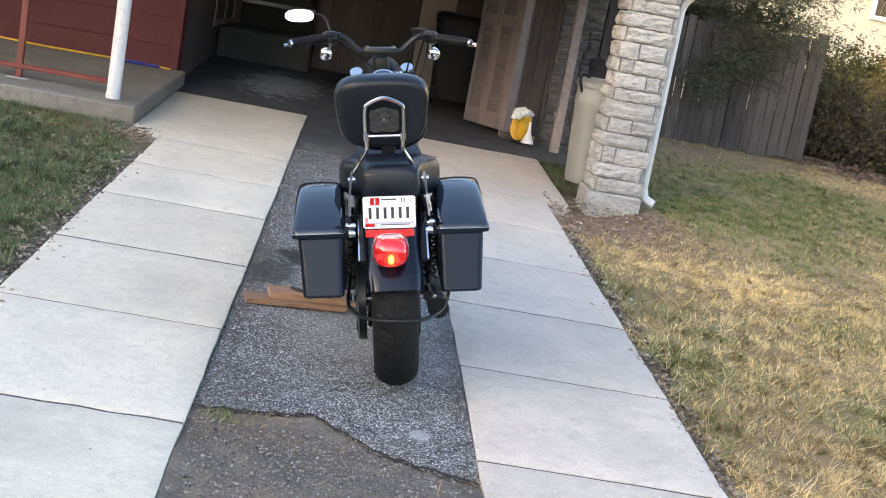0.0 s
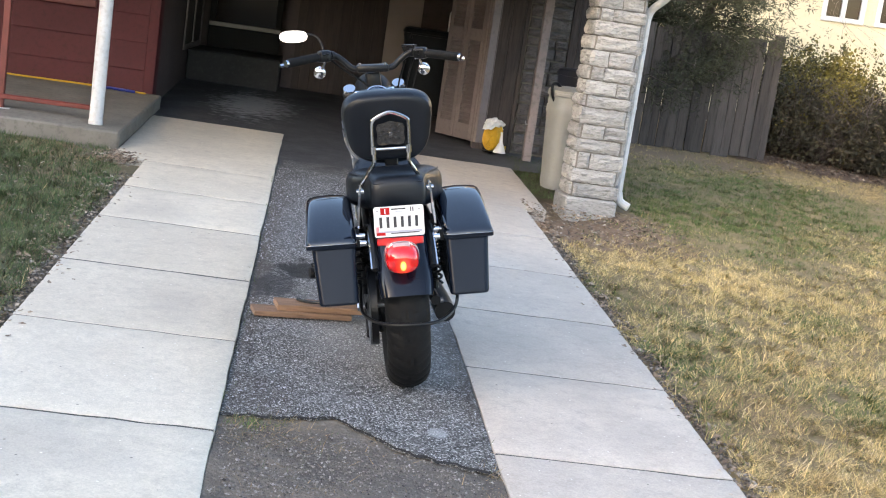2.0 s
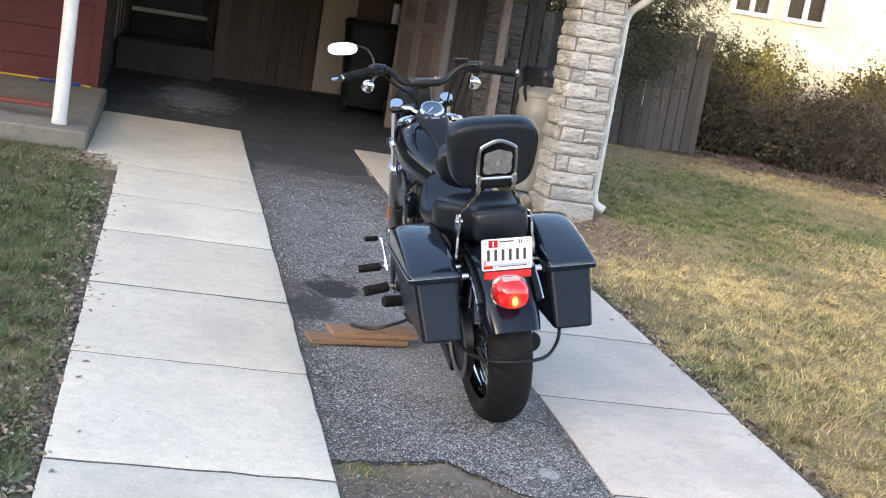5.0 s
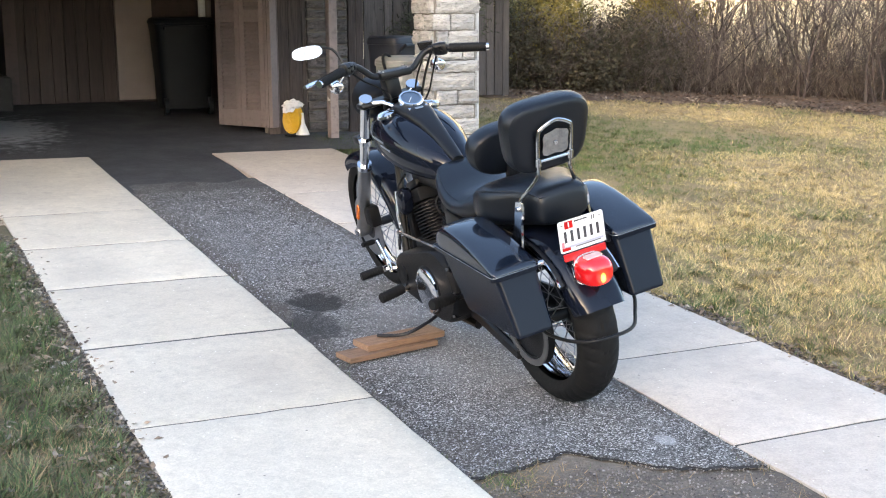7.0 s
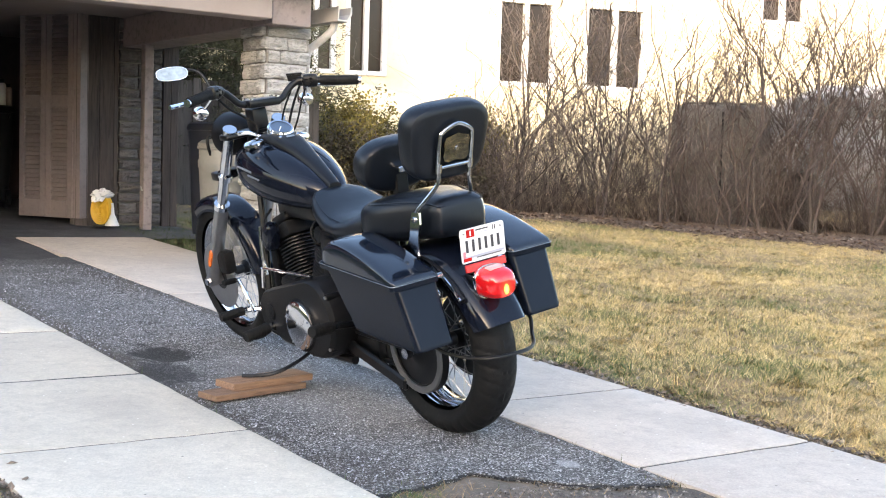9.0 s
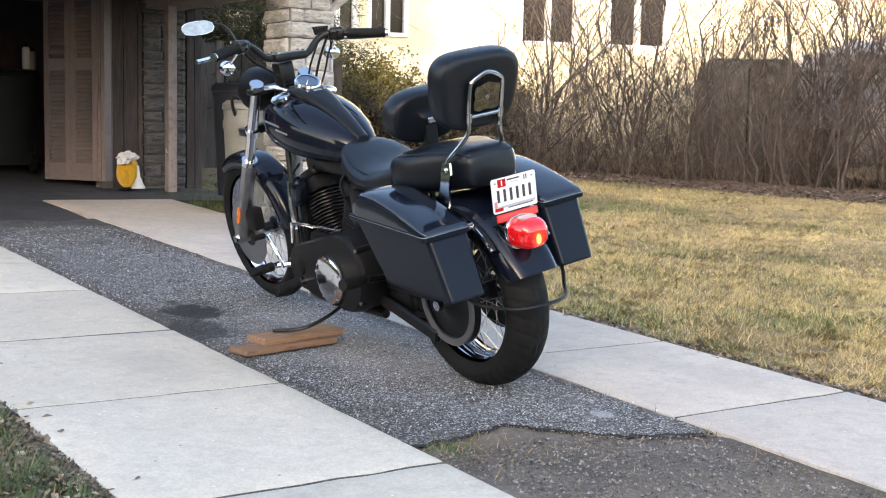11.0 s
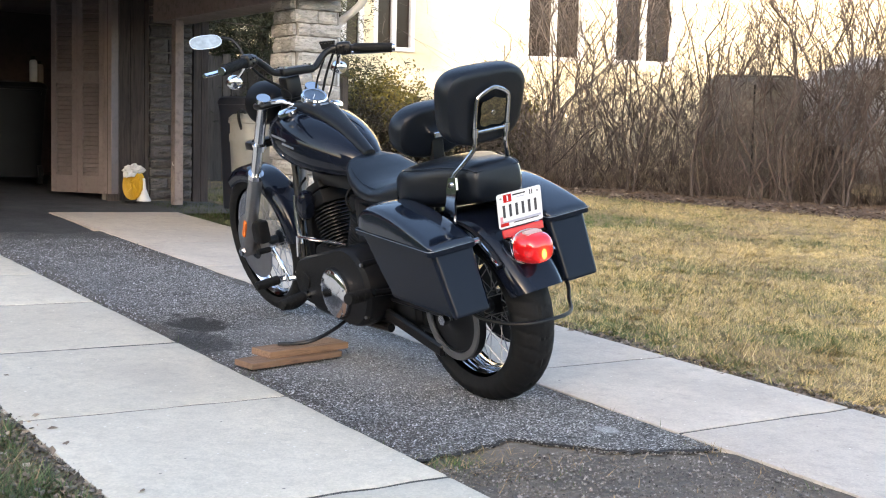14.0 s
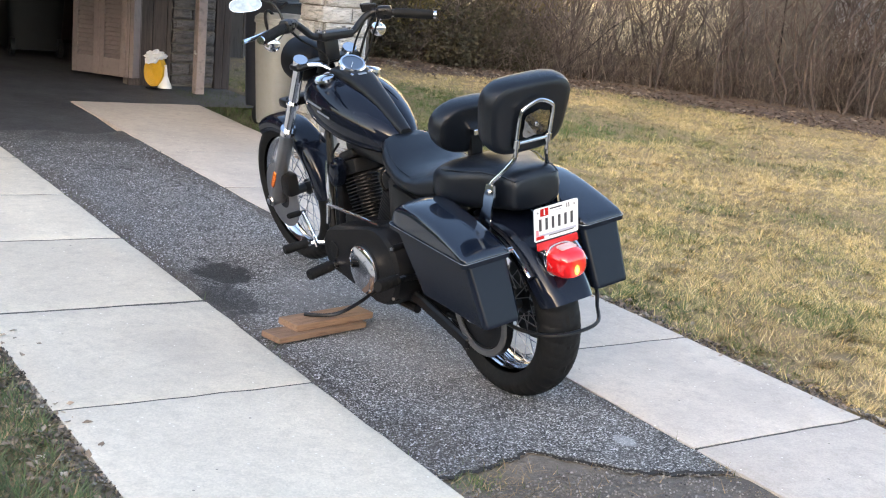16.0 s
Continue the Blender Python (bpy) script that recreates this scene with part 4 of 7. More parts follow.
# ---- fence ----
def fence():
    a, b = Vector((3.14, 13.55)), Vector((5.86, 13.80))
    d = b - a
    ob = thing("wooden_fence", "weathered grey vertical board fence behind the lawn", "fence", upright(a.x, a.y, math.degrees(math.atan2(d.y, d.x))))
    x = 0.0
    while x < d.length - 0.02:
        w = random.uniform(0.09, 0.145)
        top = 1.32 + random.uniform(-0.02, 0.03)
        y = random.uniform(-0.012, 0.012)
        bm = box(x + 0.003, x + w - 0.004, y, y + 0.02, -0.05 + random.uniform(0, 0.04), top, 0.002)
        moved(bm, Matrix.Translation((x, 0, 0)) @ pose(0, 0, 0, 0, random.uniform(-0.5, 0.5), 0) @ Matrix.Translation((-x, 0, 0)))
        part("board", bm, GREY_WOOD, ob, smooth=False)
        x += w
    for z in (0.35, 1.08):
        part("rail", box(0, d.length, 0.034, 0.075, z, z + 0.09), GREY_WOOD, ob, smooth=False)
    part("post", box(d.length - 0.005, d.length + 0.085, -0.02, 0.07, -0.1, 1.40, 0.004), GREY_WOOD, ob, smooth=False)


fence()


# ---- neighbouring house ----
FAC_A = Vector((9.15, 18.1))
FAC_D = Vector((0.953, -0.302))


def neighbour_house():
    turn = math.degrees(math.atan2(FAC_D.y, FAC_D.x))
    z0 = P(9.15, 17).z
    m = Matrix.Translation((FAC_A.x, FAC_A.y, z0)) @ pose(0, 0, 0, 0, 0, turn)
    ob = thing("neighbour_house", "pale sided neighbouring house lit by low sun", "house", m)
    wins = [(-0.95, -0.42, 1.86, 3.1), (-0.16, 0.42, 1.86, 3.1), (2.40, 3.36, 1.82, 3.12), (3.98, 5.05, 1.82, 3.12), (7.36, 8.25, 3.15, 4.6), (11.0, 12.0, 1.9, 3.5)]
    # wall strips between the openings
    xs = [-7.0] + [v for w in wins for v in w[:2]] + [16.0]
    for k in range(0, len(xs), 2):
        part("wall", box(xs[k], xs[k + 1], 0.0, 0.25, -1.5, 6.5), HOUSE_WALL, ob, smooth=False)
    for x0, x1, za, zb in wins:
        part("wall", box(x0, x1, 0.0, 0.25, -1.5, za), HOUSE_WALL, ob, smooth=False)
        part("wall", box(x0, x1, 0.0, 0.25, zb, 6.5), HOUSE_WALL, ob, smooth=False)
        bm = bmesh.new()
        f = 0.05
        xm = (x0 + x1) / 2
        for p, q, u, v in ((x0 - f, x0 + f * 0.4, za, zb), (x1 - f * 0.4, x1 + f, za, zb), (xm - 0.035, xm + 0.035, za, zb), (x0 - f, x1 + f, za - 0.07, za), (x0 - f, x1 + f, zb, zb + 0.08)):
            box(p, q, -0.04, 0.10, u, v, 0.004, bm)
        w = part("window", bm, WHITE_PAINT, ob, smooth=False)
        part("pane", box(x0, xm - 0.036, 0.09, 0.10, za, zb), WINDOW_GLASS, w, smooth=False)
        part("pane", box(xm + 0.036, x1, 0.09, 0.10, za, zb), WINDOW_GLASS, w, smooth=False)
    part("wall", box(-7.0, 16.0, 4.0, 4.2, -1.5, 6.5), HOUSE_WALL, ob, smooth=False)
    part("wall", box(-7.0, -6.8, 0.26, 3.99, -1.5, 6.5), HOUSE_WALL, ob, smooth=False)
    bm = bmesh.new()
    loft([[(x, -0.5, 6.45), (x, 2.1, 8.2), (x, 4.7, 6.45), (x, 4.7, 6.55), (x, 2.1, 8.35), (x, -0.5, 6.55)] for x in (-7.4, 16.4)], bm)
    part("roof", bm, GREY_BOX, ob, smooth=False)


neighbour_house()

# street at the foot of the drive, added out of view for the saddlebags' reflections
def street():
    for name, y0, y1, dz, mat, label, cat in (("pavement", -5.2, -3.45, 0.0, CONCRETE_OLD, "unseen plain concrete pavement added at the foot of the drive", "pavement"), ("road", -14.0, -5.2, -0.10, ASPHALT_DARK, "unseen plain asphalt street added below the drive", "road")):
        bm = bmesh.new()
        q = [[(x, y, ground_z(x, y) + dz + e) for x, y in ((-40, y0), (40, y0), (40, y1), (-40, y1))] for e in (-0.2, 0.0)]
        loft(q, bm)
        tagged(link_mesh(name, bm, mat), label, cat, kind="structure")


street()

# plain walls added outside the view: four keep the low sun off, one closes the horizon
tagged(link_mesh("wall_across_street", box(-21, 60, -27.0, -26.0, -3, 2.6), DARK_WALL), "unseen plain wall added to close the low horizon", "wall", kind="structure")
tagged(link_mesh("wall_next_door", box(-24.0, -22.0, -42.0, -16.5, -2, 10.6), DARK_WALL), "unseen plain wall added to keep low sun off hedge and car", "wall", kind="structure")
tagged(link_mesh("wall_annex_next_door", box(-23.95, -22.05, -16.49, -13.5, -2, 9.5), DARK_WALL), "unseen lower plain wall added to stop the low sun", "wall", kind="structure")
tagged(link_mesh("wall_garage_next_door", box(-23.9, -22.1, -13.49, -9.51, -2, 8.4), DARK_WALL), "unseen low plain wall added, letting sun onto the shrub", "wall", kind="structure")
tagged(link_mesh("wall_second_house", box(-24.0, -22.0, -9.5, 2.0, -2, 9.5), DARK_WALL), "unseen plain wall added to keep low sun off the pines", "wall", kind="structure")

# ---- motorcycle: x to its right, y ahead, z up, leaning on its side stand ----
# the blue tint of these blacks, vinyl too, stands for the reflected sky
GLOSS = material("black_gloss_paint", (0.005, 0.007, 0.013), (0.007, 0.009, 0.017), 3.0, rough=0.055, rough2=0.075, spec=0.32)
LID_GLOSS = material("lid_gloss_paint", (0.005, 0.008, 0.016), (0.007, 0.011, 0.020), 3.0, rough=0.075, rough2=0.11, spec=0.85)
MATTE = material("black_matte", (0.004, 0.004, 0.005), (0.006, 0.006, 0.007), 9.0, rough=0.45, spec=0.12)
BAG_GLOSS = material("bag_paint", (0.005, 0.008, 0.015), (0.007, 0.010, 0.018), 3.0, rough=0.19, rough2=0.25, spec=0.18)
SATIN = material("black_satin_metal", (0.005, 0.005, 0.006), (0.008, 0.008, 0.009), 12.0, rough=0.34, bump=0.0004, bump_scale=300, spec=0.28)
CRINKLE = material("black_crinkle_engine", (0.007, 0.007, 0.008), (0.012, 0.012, 0.013), 20.0, rough=0.45, bump=0.0008, bump_scale=350, spec=0.13)
RUBBER = material("tyre_rubber", (0.0065, 0.0065, 0.0070), (0.008, 0.008, 0.0085), 9.0, (0.015, 0.0148, 0.014), 40.0, 0.1, rough=0.7, spec=0.2, bump=0.0006, bump_scale=200)
VINYL = material("black_vinyl", (0.004, 0.006, 0.010), (0.006, 0.008, 0.013), 8.0, rough=0.30, rough2=0.42, bump=0.0007, bump_scale=260, spec=0.36)
CHROME = material("chrome", (0.80, 0.80, 0.82), (0.72, 0.72, 0.74), 9.0, rough=0.07, rough2=0.14, metal=1.0)
FORK_GREY = material("fork_aluminium", (0.36, 0.36, 0.37), (0.30, 0.30, 0.31), 14.0, rough=0.34, metal=0.9)
STEEL = material("brushed_steel", (0.38, 0.38, 0.39), (0.30, 0.30, 0.31), 14.0, rough=0.35, metal=0.9)
PULLEY_GREY = material("pulley_grey", (0.17, 0.17, 0.175), (0.13, 0.13, 0.135), 14.0, rough=0.4, metal=0.6)
FIN_EDGE = material("dark_fin_metal", (0.05, 0.05, 0.053), (0.024, 0.024, 0.026), 20.0, rough=0.35, metal=0.7)
RED_PLASTIC = material("red_reflector", (0.55, 0.012, 0.012), (0.45, 0.01, 0.01), 10.0, rough=0.25, coat=0.5)
AMBER = material("amber_reflector", (0.75, 0.17, 0.01), (0.65, 0.14, 0.01), 30.0, rough=0.25, coat=0.5)
PLATE_WHITE = material("plate_white", (0.78, 0.78, 0.77), (0.72, 0.72, 0.72), 20.0, rough=0.4)
# plate-light window; its pale colour includes the sky's highlight on the lamp
LAMP_WINDOW = material("lamp_window", (0.62, 0.40, 0.40), (0.55, 0.32, 0.32), 30.0, rough=0.12, coat=0.6)
PLATE_FAINT = material("plate_faint_print", (0.42, 0.44, 0.52), (0.36, 0.38, 0.46), 60.0, rough=0.5)
PLATE_ROSE = material("plate_rose_print", (0.62, 0.25, 0.28), (0.55, 0.2, 0.24), 60.0, rough=0.5)
PLATE_INK = material("plate_ink", (0.03, 0.03, 0.035), (0.04, 0.04, 0.045), 20.0, rough=0.5)
BAR_CHROME = material("aged_chrome", (0.55, 0.55, 0.55), (0.45, 0.45, 0.45), 14.0, rough=0.12, rough2=0.2, metal=1.0)
MIRROR = material("mirror_glass", (0.36, 0.35, 0.33), (0.22, 0.215, 0.205), 45.0, rough=0.02, metal=1.0)
GAUGE_FACE = material("gauge_face", (0.05, 0.08, 0.13), (0.04, 0.06, 0.1), 9.0, rough=0.15, coat=1.0)


def lens_material():
    """Red tail lamp lens, lit from within by its bulb."""
    m = material("tail_lens", (0.60, 0.008, 0.010), (0.5, 0.006, 0.008), 40.0, rough=0.12, coat=1.0)
    b = m.node_tree.nodes["Principled BSDF"]
    nt = m.node_tree
    co = nt.nodes.new("ShaderNodeTexCoord")
    mp = nt.nodes.new("ShaderNodeMapping")
    mp.vector_type = "POINT"
    mp.inputs["Location"].default_value = (0.40, 0.0, -12.1)
    mp.inputs["Scale"].default_value = (36.0, 0.0, 22.0)
    ln = nt.nodes.new("ShaderNodeVectorMath")
    ln.operation = "LENGTH"
    ramp = nt.nodes.new("ShaderNodeValToRGB")
    e = ramp.color_ramp.elements
    e[0].position, e[0].color = 0.14, (1.0, 0.42, 0.07, 1)
    e[1].position, e[1].color = 1.0, (0.020, 0.0003, 0.0003, 1)
    mid = ramp.color_ramp.elements.new(0.42)
    mid.color = (0.22, 0.014, 0.004, 1)
    nt.links.new(co.outputs["Object"], mp.inputs["Vector"])
    nt.links.new(mp.outputs[0], ln.inputs[0])
    nt.links.new(ln.outputs["Value"], ramp.inputs[0])
    nt.links.new(ramp.outputs[0], b.inputs["Emission Color"])
    b.inputs["Emission Strength"].default_value = 1.0
    return m


TAIL_LENS = lens_material()

BIKE_AT = SLOPE @ Matrix.Translation((1.18, 4.56, 0)) @ pose(0, 0, 0, 0, 0, 0.9) @ pose(0, 0, 0, 0, -12.0, 0)
bike = thing("motorcycle", "glossy black cruiser motorcycle with hard saddlebags on its side stand", "motorcycle", BIKE_AT)
HEAD = Matrix.Translation((0, 1.25, 0.95)) @ pose(0, 0, 0, 0, -3.8, 0) @ Matrix.Translation((0, -1.25, -0.95))
BARS = Matrix.Translation((-0.008, 1.12, 1.092)) @ pose(0, 0, 0, 0, 1.2, 0) @ Matrix.Translation((0, -1.12, -1.10))

REAR, FRONT = Vector((0, 0.045, 0.309)), Vector((0, 1.645, 0.324))


def tyre_mesh(c, R, half, crown, rim, grooves, n=240):
    """A tyre with its tread cut in, turned about x."""
    bm = bmesh.new()
    m = 34
    rings = []
    for k in range(n):
        a = 2 * math.pi * k / n
        ring = []
        for i in range(m + 1):
            u = -1 + 2 * i / m
            ang = u * 2.15
            x = half * math.sin(min(max(ang, -1.57), 1.57)) if abs(ang) < 1.57 else half * (1 - 0.45 * (abs(ang) - 1.57) ** 1.2) * (1 if u > 0 else -1)
            if abs(ang) < 1.57:
                r = R - crown * (1 - math.cos(ang))
            else:
                r = R - crown - (R - crown - rim) * (abs(ang) - 1.57) / 0.58
            arc = a * R / grooves
            w = (arc + 0.55 * abs(u) * 2.2 + (0.5 if u > 0 else 0.0)) % 1.0
            if 0.08 < abs(u) < 0.66 and w < 0.17:
                r -= 0.0045
            if abs(abs(u) - 0.05) < 0.03 and (arc * 2) % 1.0 < 0.75:
                r -= 0.004
            ring.append(bm.verts.new((x, r * math.cos(a), r * math.sin(a))))
        rings.append(ring)
    for k in range(n):
        p, q = rings[k], rings[(k + 1) % n]
        for i in range(m):
            bm.faces.new((p[i], p[i + 1], q[i + 1], q[i]))
    return moved(bm, Matrix.Translation(c))


def wheel(name, c, R, half, crown, rim_r, grooves, m, hub_r, hub_half, spokes):
    rim_prof = [(-half * 0.52, rim_r + 0.010), (-half * 0.56, rim_r - 0.004), (-half * 0.44, rim_r - 0.012), (-half * 0.26, rim_r - 0.021), (0, rim_r - 0.026),
                (half * 0.26, rim_r - 0.021), (half * 0.44, rim_r - 0.012), (half * 0.56, rim_r - 0.004), (half * 0.52, rim_r + 0.010)]
    at = m @ Matrix.Translation(c)
    w = part(name, moved(lathe(rim_prof, Matrix.Translation(c), 72), m), CHROME, bike, "chrome wire-spoked wheel rim")
    part("tyre", moved(tyre_mesh(c, R, half, crown, rim_r + 0.004, grooves), m), RUBBER, w, "black treaded tyre")
    part("hub", lathe([(-hub_half - 0.012, 0.012), (-hub_half - 0.012, hub_r), (-hub_half + 0.008, hub_r), (-hub_half + 0.02, hub_r * 0.55), (hub_half - 0.02, hub_r * 0.55), (hub_half - 0.008, hub_r), (hub_half + 0.012, hub_r), (hub_half + 0.012, 0.012)], at, 28), SATIN, w)
    bm = bmesh.new()
    for k in range(spokes):
        side = -1 if k % 2 else 1
        a = 2 * math.pi * k / spokes
        lean = 0.62 if (k // 2) % 2 else -0.62
        p = Vector((side * hub_half, hub_r * 0.92 * math.cos(a + lean), hub_r * 0.92 * math.sin(a + lean)))
        q = Vector((side * half * 0.12, (rim_r - 0.024) * math.cos(a), (rim_r - 0.024) * math.sin(a)))
        tube([p, q], 0.0018, 5, bm)
    part("spokes", moved(bm, at), STEEL, w, "thin steel wire spokes")
    return w


rear_wheel = wheel("rear_wheel", REAR, 0.320, 0.080, 0.060, 0.222, 0.055, Matrix.Identity(4), 0.045, 0.055, 40)
front_wheel = wheel("front_wheel", FRONT, 0.322, 0.050, 0.045, 0.248, 0.05, HEAD, 0.036, 0.05, 40)
part("belt_pulley", lathe([(-0.100, 0.118), (-0.126, 0.118), (-0.126, 0.147), (-0.100, 0.150)], Matrix.Translation(REAR), 56), SATIN, rear_wheel, "black toothed belt pulley")
part("pulley_guard", lathe([(-0.1265, 0.124), (-0.1315, 0.126), (-0.1325, 0.146), (-0.127, 0.150), (-0.1265, 0.124)], Matrix.Translation(REAR), 56), PULLEY_GREY, rear_wheel, "grey pulley face ring")
part("pulley_web", lathe([(-0.140, 0.012), (-0.136, 0.03), (-0.118, 0.06), (-0.120, 0.119)], Matrix.Translation(REAR), 32), SATIN, rear_wheel)
part("rear_disc", lathe([(0.086, 0.055), (0.091, 0.055), (0.091, 0.146), (0.086, 0.146), (0.086, 0.055)], Matrix.Translation(REAR), 48), FIN_EDGE, rear_wheel, "dark steel brake disc")
part("axle", tube([REAR + Vector((-0.155, 0, 0)), REAR + Vector((0.155, 0, 0))], 0.011, 12), STEEL, bike)
part("axle_nut", tube([REAR + Vector((-0.172, 0, 0)), REAR + Vector((-0.150, 0, 0))], 0.019, 6), CHROME, bike)
part("brake_disc", moved(lathe([(-0.078, 0.060), (-0.083, 0.060), (-0.083, 0.146), (-0.078, 0.146), (-0.078, 0.060)], Matrix.Translation(FRONT), 48), HEAD), STEEL, front_wheel, "steel brake disc")
part("disc_carrier", moved(lathe([(-0.080, 0.02), (-0.082, 0.062)], Matrix.Translation(FRONT), 24), HEAD), SATIN, front_wheel)


# ---- fenders ----
def fender(name, c, r, half, a0, a1, drop, m, flare=0.0):
    """A shell over a wheel; angles from straight up, positive to the rear."""
    prof = []
    for k in range(13):
        u = -1 + 2 * k / 12
        x = half * math.copysign(min(1, abs(u) * 1.25) ** 0.9, u) if abs(u) < 0.8 else half * math.copysign(1, u)
        z = -drop * max(0, (abs(u) - 0.55) / 0.45) ** 1.5 - 0.012 * abs(u) ** 2
        prof.append((x, z))
    inner = [(x * 0.965, z - 0.004) for x, z in prof[::-1]]
    bm = bmesh.new()
    secs = []
    n = 30
    for j in range(n + 1):
        t = j / n
        a = radians(a0 + (a1 - a0) * t)
        rr = r + flare * max(0, t - 0.7) ** 2
        taper = 1 - 0.06 * max(0, (t - 0.9) / 0.1) ** 2
        secs.append([c + Vector((x * taper, -(rr + z) * math.sin(a), (rr + z) * math.cos(a))) for x, z in prof + inner])
    loft(secs, bm)
    return part(name, moved(bm, m), GLOSS, bike, "gloss black fender")


rear_fender = fender("rear_fender", REAR, 0.352, 0.098, -48, 70, 0.055, Matrix.Identity(4), 0.25)
front_fender = fender("front_fender", FRONT, 0.352, 0.066, -32, 82, 0.05, HEAD)
for s in (-1, 1):
    pts = [REAR + Vector((s * 0.103, -0.352 * math.sin(radians(a)), 0.352 * math.cos(radians(a)) - 0.03)) for a in range(-40, 52, 8)]
    part("fender_strut", tube(pts, 0.0125, 8), SATIN, bike, "black fender strut")
    part("strut_trim", tube([p + Vector((s * 0.014, -0.004, 0.006)) for p in pts[4:]], 0.005, 6), CHROME, bike)


# ---- tail lamp and plate ----
def tail():
    cx = -0.011
    lamp = part("tail_lamp", loft([[(cx + x, d, z) for x, z in oval(0, 0.566, 0.062 * k, 0.053 * k, 32, 2.8)] for d, k in ((-0.19, 0.9), (-0.236, 1.0), (-0.248, 1.03), (-0.252, 1.0))]), CHROME, bike, "chrome-backed tail lamp, lit")
    secs = []
    for d, k in ((-0.2525, 0.97), (-0.275, 0.975), (-0.293, 0.94), (-0.306, 0.87), (-0.316, 0.76), (-0.323, 0.60), (-0.326, 0.35)):
        secs.append([(cx + x, d, z) for x, z in oval(0, 0.566 - 0.016 * (1 - k), 0.061 * k, 0.0515 * k, 36, 2.7)])
    part("lens", loft(secs), TAIL_LENS, lamp, "glowing red lens")
    part("clear_strip", moved(loft([[(x, y, t) for x, y in rounded(-0.030, 0.030, -0.019, 0.015, 0.006, 3, 0.001)] for t in (-0.008, 0.0015)]), pose(cx, -0.274, 0.6155, 5, 0, 0)), LAMP_WINDOW, lamp, "clear plate-light window")
    plate = part("number_plate", loft([[(cx + x, y, z) for x, z in rounded(-0.088, 0.088, 0.634, 0.743, 0.008, 4, 0.002)] for y in (-0.2255, -0.228)]), PLATE_WHITE, bike, "white number plate with red sticker and dark bars", smooth=False)

    def print_on(name, x0, x1, z0, z1, mat, proud=0.0006):
        part(name, box(cx + x0, cx + x1, -0.2283 - proud, -0.2282, z0, z1), mat, plate, smooth=False)

    for k in range(6):
        x = -0.0645 + 0.0252 * k
        print_on("dark_bar", x - 0.0050, x + 0.0050, 0.667, 0.706, PLATE_INK)
    print_on("red_sticker", -0.064, -0.032, 0.714, 0.739, RED_PLASTIC)
    print_on("sticker_bar", -0.050, -0.046, 0.718, 0.735, PLATE_WHITE, 0.0012)
    print_on("small_bar", -0.026, 0.024, 0.7305, 0.7350, PLATE_INK)
    print_on("small_bar", -0.012, 0.020, 0.7225, 0.7245, PLATE_FAINT)
    print_on("divider", 0.031, 0.0318, 0.717, 0.739, PLATE_FAINT)
    print_on("year_bar", 0.041, 0.0445, 0.722, 0.737, PLATE_INK)
    print_on("year_bar", 0.049, 0.0525, 0.722, 0.737, PLATE_INK)
    print_on("landscape_band", -0.080, 0.080, 0.648, 0.655, PLATE_FAINT)
    print_on("lower_stripe", -0.030, 0.070, 0.6445, 0.6475, PLATE_INK)
    print_on("corner_patch", -0.082, -0.050, 0.640, 0.651, RED_PLASTIC, 0.0010)
    print_on("corner_patch", -0.082, -0.072, 0.652, 0.672, PLATE_ROSE, 0.0008)
    for x in (-0.075, 0.072):
        part("bolt", tube([(cx + x, -0.2282, 0.729), (cx + x, -0.232, 0.729)], 0.003, 8), STEEL, plate)
    part("red_reflector", moved(box(-0.082, 0.082, -0.004, 0.004, -0.013, 0.013, 0.003), pose(cx, -0.232, 0.6175, -8, 0, 0)), RED_PLASTIC, bike, "long red reflector strip")
    part("plate_bracket", box(-0.05, 0.05, -0.224, -0.19, 0.58, 0.73, 0.004), SATIN, bike)


tail()


